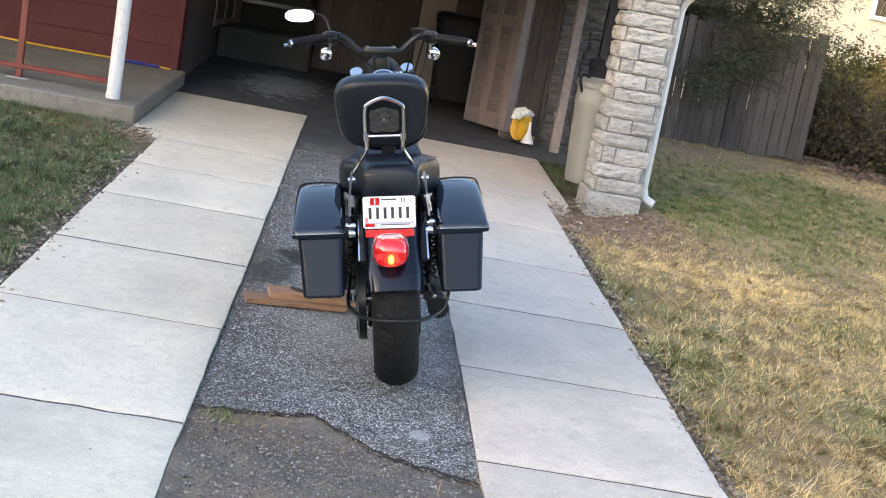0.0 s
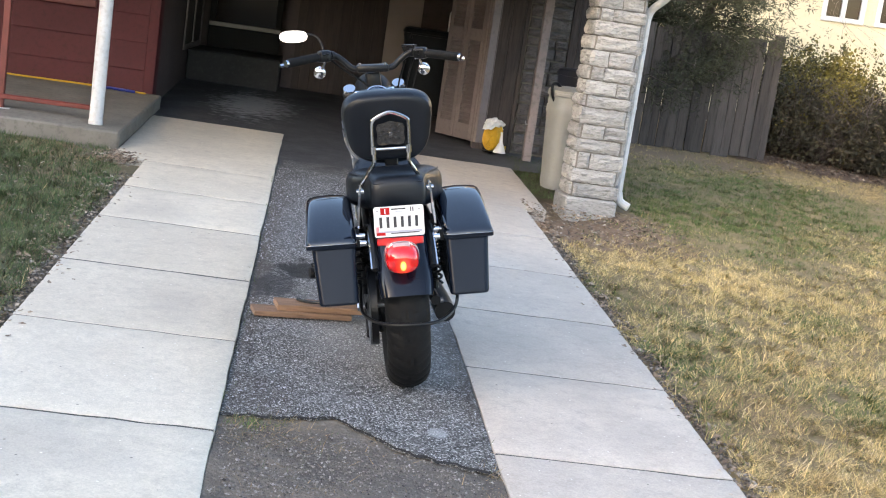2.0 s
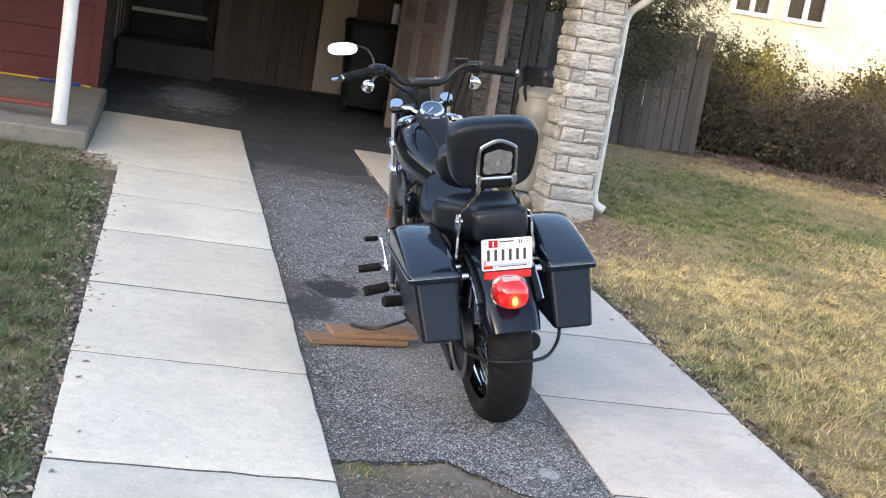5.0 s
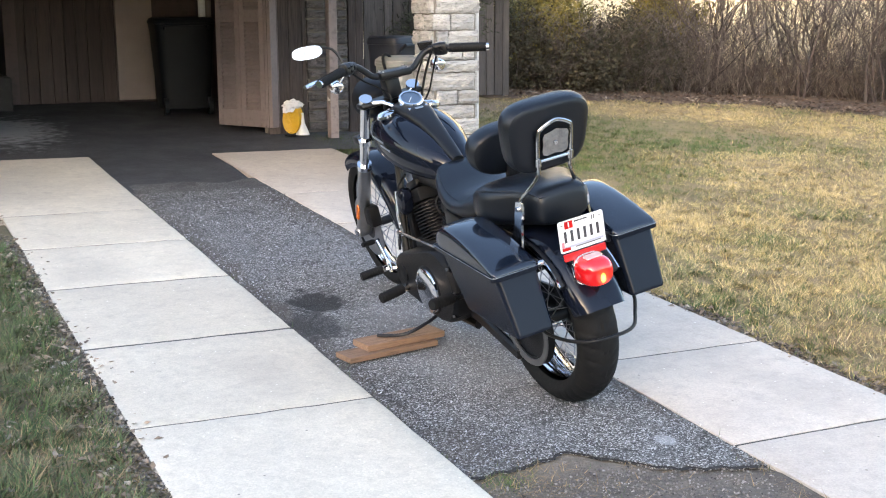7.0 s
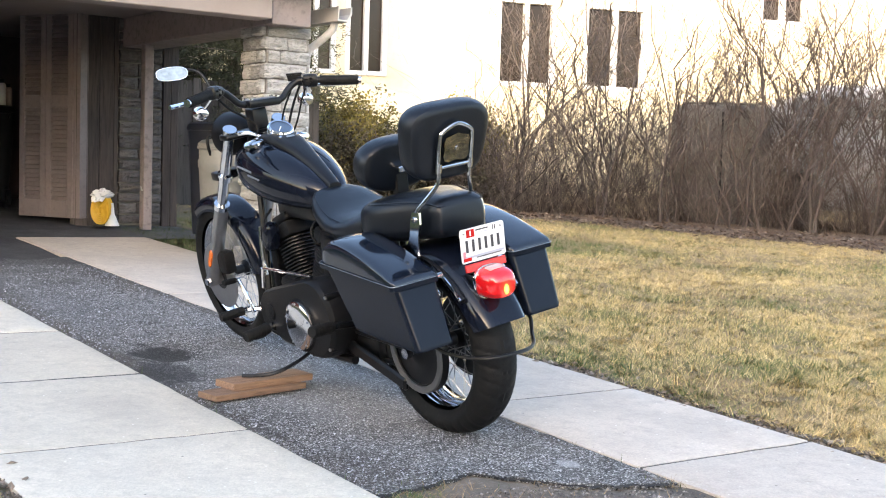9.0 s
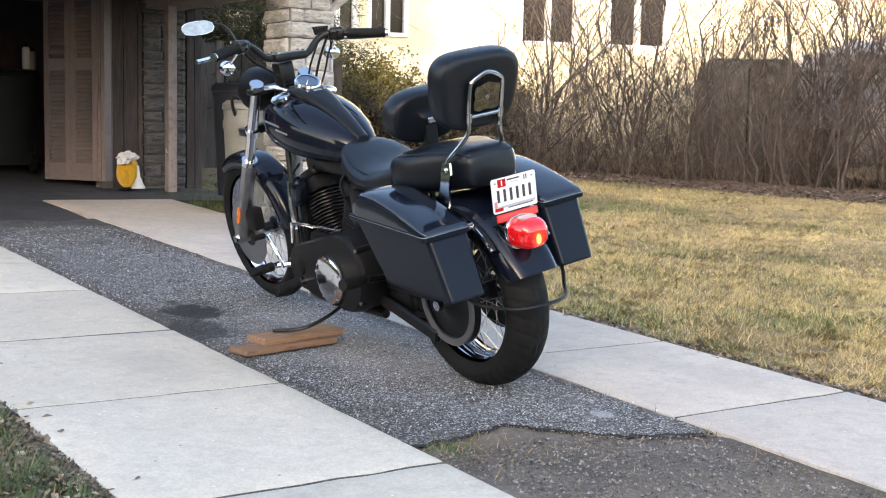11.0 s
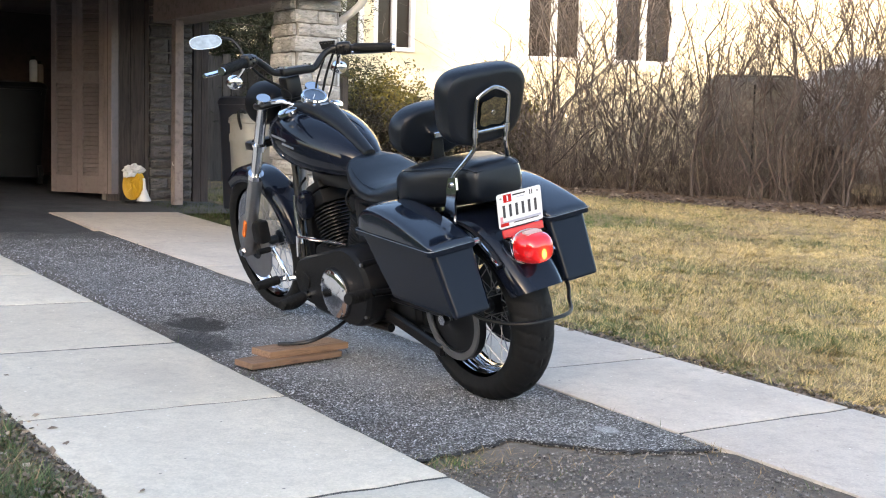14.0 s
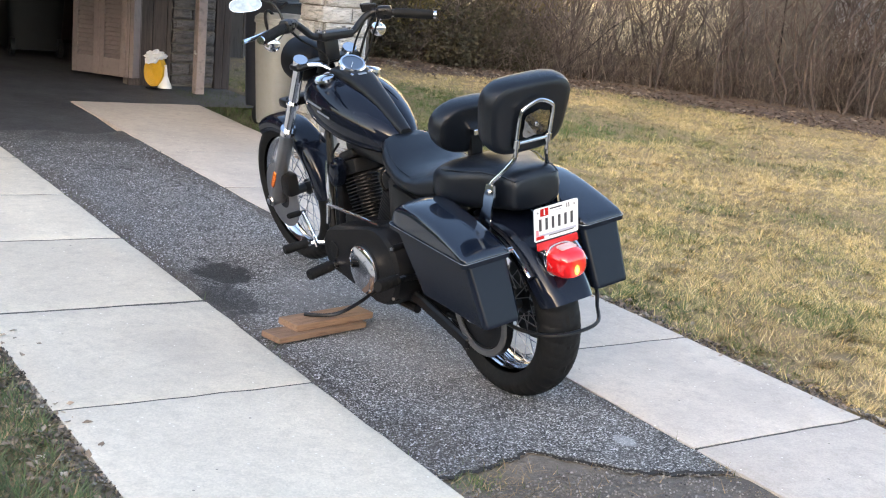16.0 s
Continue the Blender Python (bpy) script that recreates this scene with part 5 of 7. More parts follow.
# ---- saddlebags ----
def saddlebag(s, ahead, inward):
    """One bag; ahead and inward: how far it hangs forward of, and closer in than, the other."""
    body = []
    for w, e in ((0.0, 0.016), (0.006, 0.008), (0.022, 0.002), (0.05, 0.0), (0.08, 0.0), (0.5, 0.0), (0.93, 0.0), (0.97, 0.0), (1.0, 0.004)):
        y0, y1 = -0.246 + 0.068 * w + e, 0.108 + 0.130 * w - e
        xi, xo = 0.170 - 0.002 * w + e, 0.310 + 0.014 * w - e
        ring = []
        for x, y in rounded(xi, xo, y0, y1, 0.017 - 0.5 * e, 5):
            zb, zt = 0.398 + 0.040 * (y + 0.246), 0.612 + 0.058 * y
            ring.append((s * x, y, zb + (zt - zb) * w))
        body.append(ring)
    bag = part("saddlebag", loft(body), BAG_GLOSS, bike, "gloss black hard saddlebag")
    bag.location = (-s * inward, ahead, 0)
    # the lid: a low wedge, highest in front, with a crisp shoulder along its outer side
    top = ((-0.186, 0.006), (-0.183, 0.014), (-0.174, 0.021), (-0.160, 0.027), (-0.13, 0.040), (-0.085, 0.056), (-0.03, 0.073), (0.03, 0.087), (0.085, 0.096), (0.13, 0.098), (0.165, 0.094),
           (0.19, 0.084), (0.212, 0.066), (0.228, 0.044), (0.238, 0.022), (0.241, 0.006))
    secs = []
    for y, h in top:
        zs = 0.617 + 0.058 * y
        e = 0.010 * max(0.0, (-0.165 - y) / 0.021) ** 2 + 0.012 * max(0.0, (y - 0.20) / 0.041) ** 2
        xi, xo = 0.166 + e, 0.339 - e
        secs.append([(s * x, y, zs + h * k) for x, k in (
            (xi, 0.0), (xi, 0.55), (xi + 0.003, 0.74), (xi + 0.009, 0.87), (xi + 0.020, 0.935), (xi + 0.045, 0.975), (0.245, 1.0), (xo - 0.050, 0.985), (xo - 0.028, 0.955), (xo - 0.018, 0.925),
            (xo - 0.010, 0.88), (xo - 0.005, 0.82), (xo - 0.002, 0.74), (xo - 0.0005, 0.60), (xo, 0.0))])
    part("lid", loft(secs), LID_GLOSS, bag, "wedge-shaped gloss lid")
    rim = [(s * x, y, 0.6145 + 0.058 * y) for x, y in rounded(0.162, 0.343, -0.190, 0.244, 0.018, 5)]
    rim = [(x, y, z) for x, y, z in rim + rim[:1]]
    part("rim_trim", loft([[(x, y, z + d) for x, y, z in rim[:-1]] for d in (-0.008, 0.006)], caps=True), BAG_GLOSS, bag, "lipped lid seam")
    part("pinstripe", tube([(p[0] * 1.003, p[1] * 1.004, p[2] + 0.0075) for p in rim], 0.0011, 6, caps=False), STEEL, bag)
    part("latch", box(min(s * 0.15, s * 0.166), max(s * 0.15, s * 0.166), -0.16, -0.13, 0.585, 0.62, 0.004), SATIN, bag)
    for y in (-0.145, -0.03):
        part("mount_bolt", tube([(s * 0.128, y, 0.598), (s * 0.168, y, 0.598)], 0.012, 12), CHROME, bag, "chrome mounting stud")
    part("bottom_foot", box(min(s * 0.20, s * 0.26), max(s * 0.20, s * 0.26), -0.19, -0.16, 0.385, 0.40, 0.004), SATIN, bag)


saddlebag(-1, 0.0, 0.0)
saddlebag(1, 0.024, 0.011)
part("bag_guard_bar", tube(smooth_path([(-0.155, 0.02, 0.40), (-0.16, -0.10, 0.365), (-0.155, -0.20, 0.350), (-0.10, -0.292, 0.340), (0, -0.318, 0.335), (0.10, -0.292, 0.330), (0.165, -0.215, 0.345), (0.185, -0.19, 0.385), (0.185, -0.16, 0.41)], 5), 0.0065, 8), SATIN, bike, "black guard bar behind the rear wheel")


# ---- seats and backrests ----
def seat_mesh(rows, n=28, power=2.6):
    secs = []
    for y, w, zt, zb in rows:
        secs.append([(x, y, z) for x, z in oval(0, (zt + zb) / 2, w, (zt - zb) / 2, n, power)])
    return loft(secs)


rider = part("rider_seat", seat_mesh([(0.694, 0.01, 0.758, 0.740), (0.690, 0.02, 0.765, 0.735), (0.682, 0.06, 0.785, 0.72), (0.655, 0.10, 0.796, 0.70), (0.61, 0.13, 0.786, 0.685), (0.55, 0.152, 0.755, 0.67), (0.48, 0.168, 0.728, 0.658), (0.41, 0.176, 0.720, 0.652), (0.34, 0.178, 0.732, 0.652), (0.28, 0.172, 0.755, 0.655), (0.24, 0.16, 0.77, 0.665)], 36, 3.0), VINYL, bike, "black vinyl rider seat")
for s_ in (-1, 1):
    part("seam", tube(smooth_path([(s_ * 0.085, 0.655, 0.785), (s_ * 0.118, 0.59, 0.765), (s_ * 0.138, 0.50, 0.727), (s_ * 0.148, 0.40, 0.714)], 5), 0.0014, 6), VINYL, rider)
pillion = part("pillion_seat", seat_mesh([(0.262, 0.11, 0.770, 0.70), (0.252, 0.148, 0.788, 0.685), (0.215, 0.174, 0.806, 0.672), (0.165, 0.184, 0.818, 0.668), (0.115, 0.180, 0.825, 0.668), (0.065, 0.158, 0.830, 0.672), (0.02, 0.128, 0.832, 0.678),
                                              (-0.03, 0.110, 0.832, 0.685), (-0.08, 0.103, 0.830, 0.692), (-0.106, 0.098, 0.824, 0.698), (-0.117, 0.092, 0.812, 0.704), (-0.122, 0.082, 0.795, 0.712)], 40, 3.7), VINYL, bike, "black vinyl passenger seat pad")
for s_ in (-1, 1):
    part("piping", tube(smooth_path([(s_ * 0.172, 0.165, 0.800), (s_ * 0.150, 0.065, 0.812), (s_ * 0.118, 0.0, 0.815), (s_ * 0.096, -0.085, 0.812), (s_ * 0.088, -0.116, 0.804)], 5), 0.0022, 6), VINYL, pillion)
part("piping", tube([(-0.086, -0.117, 0.804), (0.086, -0.117, 0.804)], 0.0022, 6), VINYL, pillion)


def pad_mesh(w, h, d, power=3.0, taper=0.12):
    """An upholstered pad, face along y, wider at the top."""
    secs = []
    for t, k in ((-1, 0.50), (-0.985, 0.80), (-0.93, 0.89), (-0.80, 0.95), (-0.5, 0.985), (0, 1.0), (0.5, 0.985), (0.80, 0.95), (0.93, 0.89), (1, 0.74)):
        secs.append([(x * (1 + taper * z / h), t * d / 2, z) for x, z in oval(0, 0, w / 2 * k, h / 2 * k, 56, power)])
    return loft(secs)


part("sissy_pad", moved(pad_mesh(0.312, 0.252, 0.088, 3.6, 0.20), pose(-0.024, -0.088, 1.012, 14, 0, 0)), VINYL, bike, "black vinyl passenger backrest pad")
rb = part("rider_backrest", moved(pad_mesh(0.30, 0.185, 0.085, 2.4, 0.10), pose(-0.005, 0.235, 0.912, 14, 0, 0)), VINYL, bike, "black vinyl rider backrest pad")
part("backrest_bracket", box(-0.032, 0.032, 0.165, 0.195, 0.885, 0.905, 0.003), CHROME, rb)
part("backrest_stem", box(-0.025, 0.025, 0.20, 0.225, 0.80, 0.88, 0.004), SATIN, rb)


SHIFT = Matrix.Translation((-0.018, 0, 0))


def sissy_bar():
    hoop = smooth_path([(-0.064, -0.126, 0.930), (-0.065, -0.140, 0.985), (-0.063, -0.151, 1.028), (-0.055, -0.155, 1.041), (-0.028, -0.161, 1.056), (0.0, -0.164, 1.064), (0.028, -0.161, 1.056), (0.055, -0.155, 1.041), (0.063, -0.151, 1.028), (0.065, -0.140, 0.985), (0.064, -0.126, 0.930)], 3)
    bar = part("sissy_bar", moved(tube(hoop, 0.0072, 10), SHIFT), BAR_CHROME, bike, "chrome sissy bar")
    part("cross_bar", moved(tube([(-0.066, -0.126, 0.930), (0.066, -0.126, 0.930)], 0.0075, 10), SHIFT), BAR_CHROME, bar)
    shield = [(-0.046, -0.036), (-0.030, -0.043), (0.0, -0.038), (0.030, -0.043), (0.046, -0.036), (0.050, -0.02), (0.047, 0.0), (0.050, 0.026), (0.044, 0.040), (0.022, 0.045), (0.0, 0.052), (-0.022, 0.045), (-0.044, 0.040), (-0.050, 0.026), (-0.047, 0.0), (-0.050, -0.02)]
    part("insert_plate", moved(loft([[(x, t, z) for x, z in shield] for t in (-0.002, 0.002)]), SHIFT @ pose(0, -0.146, 0.985, 17, 0, 0)), MIRROR, bar, "bright metal insert plate")
    part("insert_badge", moved(lathe([(0, 0.001), (0, 0.008), (0.003, 0.007), (0.003, 0.001)], pose(0, 0, 0, 0, 0, -90)), SHIFT @ pose(0, -0.149, 0.985, 17, 0, 0)), BAR_CHROME, bar)
    for s in (-1, 1):
        part("ferrule", moved(tube([(s * 0.0625, -0.1285, 0.943), (s * 0.062, -0.122, 0.915)], 0.0115, 12), SHIFT), BAR_CHROME, bar)
        part("leg", moved(tube(smooth_path([(s * 0.062, -0.122, 0.915), (s * 0.063, -0.115, 0.880), (s * 0.085, -0.09, 0.84), (s * 0.106, -0.055, 0.80), (s * 0.116, -0.045, 0.775)], 5), 0.0072, 10), SHIFT), BAR_CHROME, bar)
        bm = bmesh.new()
        secs = []
        for y, z, w in ((-0.058, 0.792, 0.019), (-0.055, 0.755, 0.026), (-0.048, 0.715, 0.022), (-0.04, 0.68, 0.030), (-0.03, 0.635, 0.036)):
            x = s * (0.126 + 0.10 * (0.79 - z)) - 0.010
            secs.append([(x - 0.004, y - w, z), (x + 0.004, y - w, z), (x + 0.004, y + w, z), (x - 0.004, y + w, z)])
        loft(secs, bm)
        part("side_plate", bm, CHROME, bar, "chrome mounting side plate", smooth=False)
        part("plate_knob", tube([(s * 0.114 - 0.008, -0.052, 0.768), (s * 0.140 - 0.008, -0.052, 0.768)], 0.009, 12), BAR_CHROME, bar)


sissy_bar()


# ---- tank, console, dials ----
def tank():
    rows = [(1.245, 0.045, 0.895, 0.815), (1.23, 0.090, 0.925, 0.785), (1.18, 0.128, 0.948, 0.755), (1.11, 0.150, 0.957, 0.735), (1.02, 0.162, 0.954, 0.720), (0.94, 0.162, 0.940, 0.710),
            (0.86, 0.150, 0.914, 0.704), (0.78, 0.126, 0.880, 0.702), (0.71, 0.096, 0.842, 0.704), (0.655, 0.060, 0.806, 0.712), (0.635, 0.02, 0.785, 0.725)]
    secs = []
    for y, w, zt, zb in rows:
        ring = []
        for k in range(44):
            a = 2 * math.pi * k / 44
            c, sn = math.cos(a), math.sin(a)
            x = w * math.copysign(abs(c) ** 0.70, c)
            mid = zb + (zt - zb) * 0.50
            z = mid + ((zt - mid) if sn > 0 else (mid - zb)) * math.copysign(abs(sn) ** 0.88, sn)
            z -= 0.012 * math.exp(-(x / 0.03) ** 2) if sn > 0 else 0
            ring.append((x, y, z))
        secs.append(ring)
    t = part("fuel_tank", loft(secs), GLOSS, bike, "gloss black teardrop fuel tank")
    for s in (-1, 1):
        part("filler_cap", moved(lathe([(0, 0.036), (0.008, 0.041), (0.018, 0.040), (0.026, 0.030), (0.028, 0.001)], pose(0, 0, 0, 0, -90, 0), 28), pose(s * 0.100, 1.045, 0.936, 0, s * 12, 0)), CHROME, t, "chrome filler cap")
        for k in range(2):
            part("badge_bar", moved(box(-0.002, 0.002, 0.0, 0.105 - 0.02 * k, 0, 0.008, 0.001), pose(s * 0.1605, 0.985 - 0.055 * k, 0.846 - 0.026 * k, 9, s * 5, 0)), STEEL, t, "silver badge drawn as a plain bar")
    rowsc = [(1.10, 0.052, 0.972, 0.93), (1.06, 0.062, 0.985, 0.93), (0.99, 0.064, 0.985, 0.92), (0.93, 0.060, 0.965, 0.91), (0.86, 0.046, 0.935, 0.88), (0.78, 0.036, 0.894, 0.84), (0.70, 0.030, 0.846, 0.79), (0.645, 0.024, 0.810, 0.77)]
    con = part("console", seat_mesh(rowsc, 20, 3.2), SATIN, bike, "black dash console along the tank")
    at = pose(0, 1.005, 0.992, 28, 0, 0)
    part("speedometer_ring", moved(lathe([(-0.02, 0.050), (0.006, 0.052), (0.012, 0.048), (0.011, 0.041)], pose(0, 0, 0, 0, -90, 0), 36), at), CHROME, con, "chrome dial ring")
    part("dial", moved(lathe([(0.008, 0.042), (0.0085, 0.001)], pose(0, 0, 0, 0, -90, 0), 32), at), GAUGE_FACE, con, "glass dial face")
    part("needle", moved(box(-0.001, 0.001, -0.030, 0.004, 0.009, 0.011), at @ pose(0, 0, 0, 0, 0, -40)), WHITE_PLASTIC, con, smooth=False)
    part("odometer_slot", moved(box(-0.018, 0.018, -0.006, 0.006, 0, 0.004, 0.002), pose(0, 0.935, 0.967, 24, 0, 0)), STEEL, con)
    for x, y, z in ((-0.038, 0.945, 0.968), (0.038, 0.945, 0.968)):
        part("console_bolt", moved(lathe([(0, 0.007), (0.004, 0.006), (0.005, 0.001)], pose(0, 0, 0, 0, -90, 0), 12), pose(x, y, z, 24, 0, 0)), CHROME, con)


tank()


# ---- fork, bars, lamp ----
def fork():
    top = Vector((0, 1.215, 0.995))
    low = Vector((0, FRONT.y, FRONT.z))
    d = (top - low).normalized()

    def on(t, x=0.0):
        return low + (top - low) * t + Vector((x, 0, 0))

    part("top_yoke", moved(box(-0.145, 0.145, 1.185, 1.255, 0.965, 0.990, 0.010, seg=2), HEAD), SATIN, bike, "black fork yoke")
    for s in (-1, 1):
        x = s * 0.112
        leg = part("fork_leg", moved(tube([on(-0.02, x), on(0.02, x), on(0.52, x)], 0.030, 18), HEAD), FORK_GREY, bike, "grey aluminium fork leg")
        part("fork_tube", moved(tube([on(0.52, x), on(0.985, x)], 0.0215, 18), HEAD), CHROME, leg, "chrome fork tube")
        part("fork_seal", moved(tube([on(0.505, x), on(0.535, x)], 0.033, 18), HEAD), CHROME, leg)
        part("fork_collar", moved(tube([on(0.70, x), on(0.735, x)], 0.031, 18), HEAD), CHROME, leg)
        part("fork_cap", moved(tube([on(0.975, x), on(1.0, x), on(1.02, x)], 0.028, 18), HEAD), CHROME, leg)
        part("axle_boss", moved(tube([low + Vector((x - 0.03, 0, -0.01)), low + Vector((x + 0.03, 0, -0.01))], 0.026, 16), HEAD), FORK_GREY, leg)
        part("axle_end", moved(tube([low + Vector((x + s * 0.03, 0, -0.01)), low + Vector((x + s * 0.042, 0, -0.01))], 0.017, 6), HEAD), CHROME, leg)
        part("reflector", moved(loft([[(x + s * (0.027 + e), yy, zz) for yy, zz in oval(0, 0, 0.012 * k, 0.048 * k, 16, 4)] for e, k in ((0, 1), (0.006, 0.95))]), HEAD @ Matrix.Translation(on(0.155) - Vector((0, 0, 0))) @ pose(0, 0, 0, 33, 0, 0)), AMBER, leg, "amber reflector")
        part("clamp_arm", moved(tube([on(0.985, x), Vector((s * 0.06, 1.15, 0.985)), Vector((s * 0.035, 1.10, 0.965))], 0.009, 8), HEAD), CHROME, bike, "chrome tank-front bracket")
    part("lower_yoke", moved(box(-0.145, 0.145, 1.33, 1.40, 0.79, 0.825, 0.008, seg=2), HEAD), SATIN, bike)
    part("headlamp", moved(lathe([(-0.11, 0.001), (-0.105, 0.035), (-0.08, 0.066), (-0.03, 0.088), (0.03, 0.095), (0.045, 0.096), (0.05, 0.088), (0.055, 0.001)], Matrix.Translation((0, 1.385, 0.955)) @ pose(0, 0, 0, 0, 0, 90) @ Matrix.Diagonal((1, 0.95, 0.95, 1)), 36), HEAD), MATTE, bike, "black headlamp shell")
    part("caliper", moved(box(-0.125, -0.070, 1.48, 1.56, 0.36, 0.46, 0.014, seg=2), HEAD), CRINKLE, bike, "black brake caliper")
    part("riser_block", moved(box(-0.034, 0.034, 1.14, 1.21, 0.985, 1.075, 0.012, seg=2), HEAD), SATIN, bike)
    clamp = part("handlebar_clamp", moved(box(-0.072, 0.072, 1.080, 1.148, 1.086, 1.120, 0.010, seg=2), BARS), SATIN, bike, "black handlebar clamp with chrome bolts")
    for x in (-0.056, 0.056):
        for y in (1.092, 1.136):
            part("bolt", moved(tube([(x, y, 1.117), (x, y, 1.125)], 0.0075, 10), BARS), CHROME, clamp)
    return clamp


fork()


def bars():
    right = [(0.0, 1.115, 1.100), (0.06, 1.115, 1.100), (0.095, 1.118, 1.108), (0.125, 1.122, 1.135), (0.155, 1.120, 1.158), (0.19, 1.105, 1.168), (0.24, 1.066, 1.164), (0.37, 0.978, 1.150)]
    left = [(-x, y, z) for x, y, z in right[:0:-1]]
    hb = part("handlebar", moved(tube(smooth_path(left + right, 5), 0.0135, 12), BARS), SATIN, bike, "black handlebar")
    for s in (-1, 1):
        def f(x, y, z):
            return Vector((s * x, y, z))
        a, b = f(0.245, 1.062, 1.1635), f(0.372, 0.977, 1.150)
        bm = tube([a + (b - a) * t for t in (0, 0.02, 0.98, 1.0)], 0.0185, 16)
        for k in range(1, 16):
            p = a + (b - a) * k / 16
            q = p + (b - a).normalized() * 0.003
            tube([p, q], 0.0197, 14, bm)
        part("grip", moved(bm, BARS), RUBBER, hb, "ribbed rubber grip")
        part("grip_end", moved(tube([b, b + (b - a).normalized() * 0.012], 0.015, 14), BARS), CHROME, hb)
        ctl = BARS @ Matrix.Translation(f(0.214, 1.085, 1.166)) @ pose(0, 0, 0, 0, 0, -s * 34)
        housing = part("switch_housing", moved(loft([[(x, y, z) for y, z in oval(0, -0.001, 0.023 * k, 0.027 * k, 20, 3.0)] for x, k in ((-0.029, 0.72), (-0.025, 0.93), (-0.012, 1.0), (0.012, 1.0), (0.025, 0.93), (0.029, 0.72))]), ctl), SATIN, hb, "black switch housing")
        part("seam", moved(loft([[(x, y, z) for y, z in oval(0, -0.001, 0.0236, 0.0276, 20, 3.0)] for x in (-0.001, 0.001)]), ctl), MATTE, housing)
        for u, v, mat in ((-0.013, 0.006, MATTE), (0.004, 0.009, MATTE), (0.004, -0.010, MATTE)):
            part("button", moved(box(u - 0.006, u + 0.006, -0.029, -0.020, v - 0.004, v + 0.004, 0.0015), ctl), mat, housing)
        part("screw", moved(tube([(-0.015, -0.018, -0.024), (-0.015, -0.020, -0.027)], 0.003, 8), ctl), STEEL, housing)
        part("bar_clamp", moved(loft([[(x, y, z) for y, z in oval(0, 0, 0.019, 0.019, 16, 2.2)] for x in (-0.050, -0.034)]), ctl if s > 0 else ctl @ pose(0.084, 0, 0)), SATIN, hb, "black lever clamp")
        part("lever_mount", moved(box(-0.018, 0.018, -0.004, 0.03, -0.016, 0.016, 0.006), BARS @ Matrix.Translation(f(0.195, 1.115, 1.160)) @ pose(0, 0, 0, 0, 0, -s * 34)), SATIN, hb)
        part("lever", moved(tube(smooth_path([f(0.195, 1.150, 1.152), f(0.24, 1.145, 1.147), f(0.31, 1.118, 1.138), f(0.375, 1.080, 1.135), f(0.410, 1.062, 1.134)], 4), 0.0075, 8, r_end=0.0085), BARS), CHROME, hb, "chrome hand lever")
        sig = part("turn_signal", moved(lathe([(-0.030, 0.001), (-0.030, 0.019), (-0.027, 0.025), (-0.018, 0.0275), (0.0, 0.028), (0.020, 0.023), (0.034, 0.011), (0.038, 0.001)], Matrix.Translation(f(0.236, 1.185, 1.086)) @ pose(0, 0, 0, 0, 0, 90), 24), BARS), CHROME, hb, "chrome bullet turn signal")
        part("signal_stem", moved(tube([f(0.205, 1.12, 1.145), f(0.225, 1.155, 1.105)], 0.007, 8), BARS), CHROME, hb)
    tank_at = BARS @ Matrix.Translation((0.168, 1.132, 1.184)) @ pose(0, 0, 0, 0, 0, -30)
    res = part("brake_reservoir", moved(loft([[(x, y, z) for x, y in rounded(-0.030 * k, 0.030 * k, -0.017 * k, 0.017 * k, 0.006, 3, 0.001)] for z, k in ((-0.016, 0.82), (0.006, 1.0), (0.008, 1.0))]), tank_at), SATIN, hb, "black brake fluid reservoir")
    part("reservoir_cap", moved(loft([[(x, y, z) for x, y in rounded(-0.032 * k, 0.032 * k, -0.019 * k, 0.019 * k, 0.006, 3, 0.001)] for z, k in ((0.0085, 1.0), (0.013, 1.0), (0.0155, 0.93))]), tank_at), MATTE, res)
    for u in (-0.022, 0.022):
        part("screw", moved(tube([(u, 0, 0.0155), (u, 0, 0.0175)], 0.0032, 8), tank_at), STEEL, res)
    part("cable", moved(tube(smooth_path([(0.19, 1.13, 1.15), (0.17, 1.16, 1.08), (0.15, 1.18, 1.0), (0.13, 1.2, 0.90), (0.08, 1.22, 0.82)], 5), 0.005, 6), BARS), RUBBER, hb)
    part("cable", moved(tube(smooth_path([(0.21, 1.12, 1.14), (0.20, 1.15, 1.08), (0.17, 1.17, 0.98), (0.12, 1.22, 0.88)], 5), 0.004, 6), BARS), RUBBER, hb)
    part("cable", moved(tube(smooth_path([(0.15, 1.14, 1.13), (0.125, 1.17, 1.05), (0.11, 1.18, 0.98)], 5), 0.004, 6), BARS), RUBBER, hb)
    part("cable", moved(tube(smooth_path([(-0.19, 1.13, 1.15), (-0.12, 1.16, 1.09), (-0.06, 1.16, 1.05), (-0.02, 1.14, 1.01), (-0.03, 1.13, 0.97)], 5), 0.0045, 6), BARS), RUBBER, hb)
    # one mirror, on the left bar
    mir = part("mirror_stem", moved(tube(smooth_path([(-0.215, 1.11, 1.178), (-0.222, 1.125, 1.215), (-0.245, 1.14, 1.250), (-0.285, 1.15, 1.262)], 5), 0.0055, 8), BARS), SATIN, hb, "black mirror stem")
    at = BARS @ pose(-0.345, 1.150, 1.252, -12, 0, -8)
    secs = []
    for t, k in ((0.0, 1.0), (0.012, 1.0), (0.026, 0.85), (0.034, 0.5)):
        secs.append([(x, t, z) for x, z in oval(0, 0, 0.062 * (0.5 + 0.5 * k), 0.026 * k, 28, 2.6)])
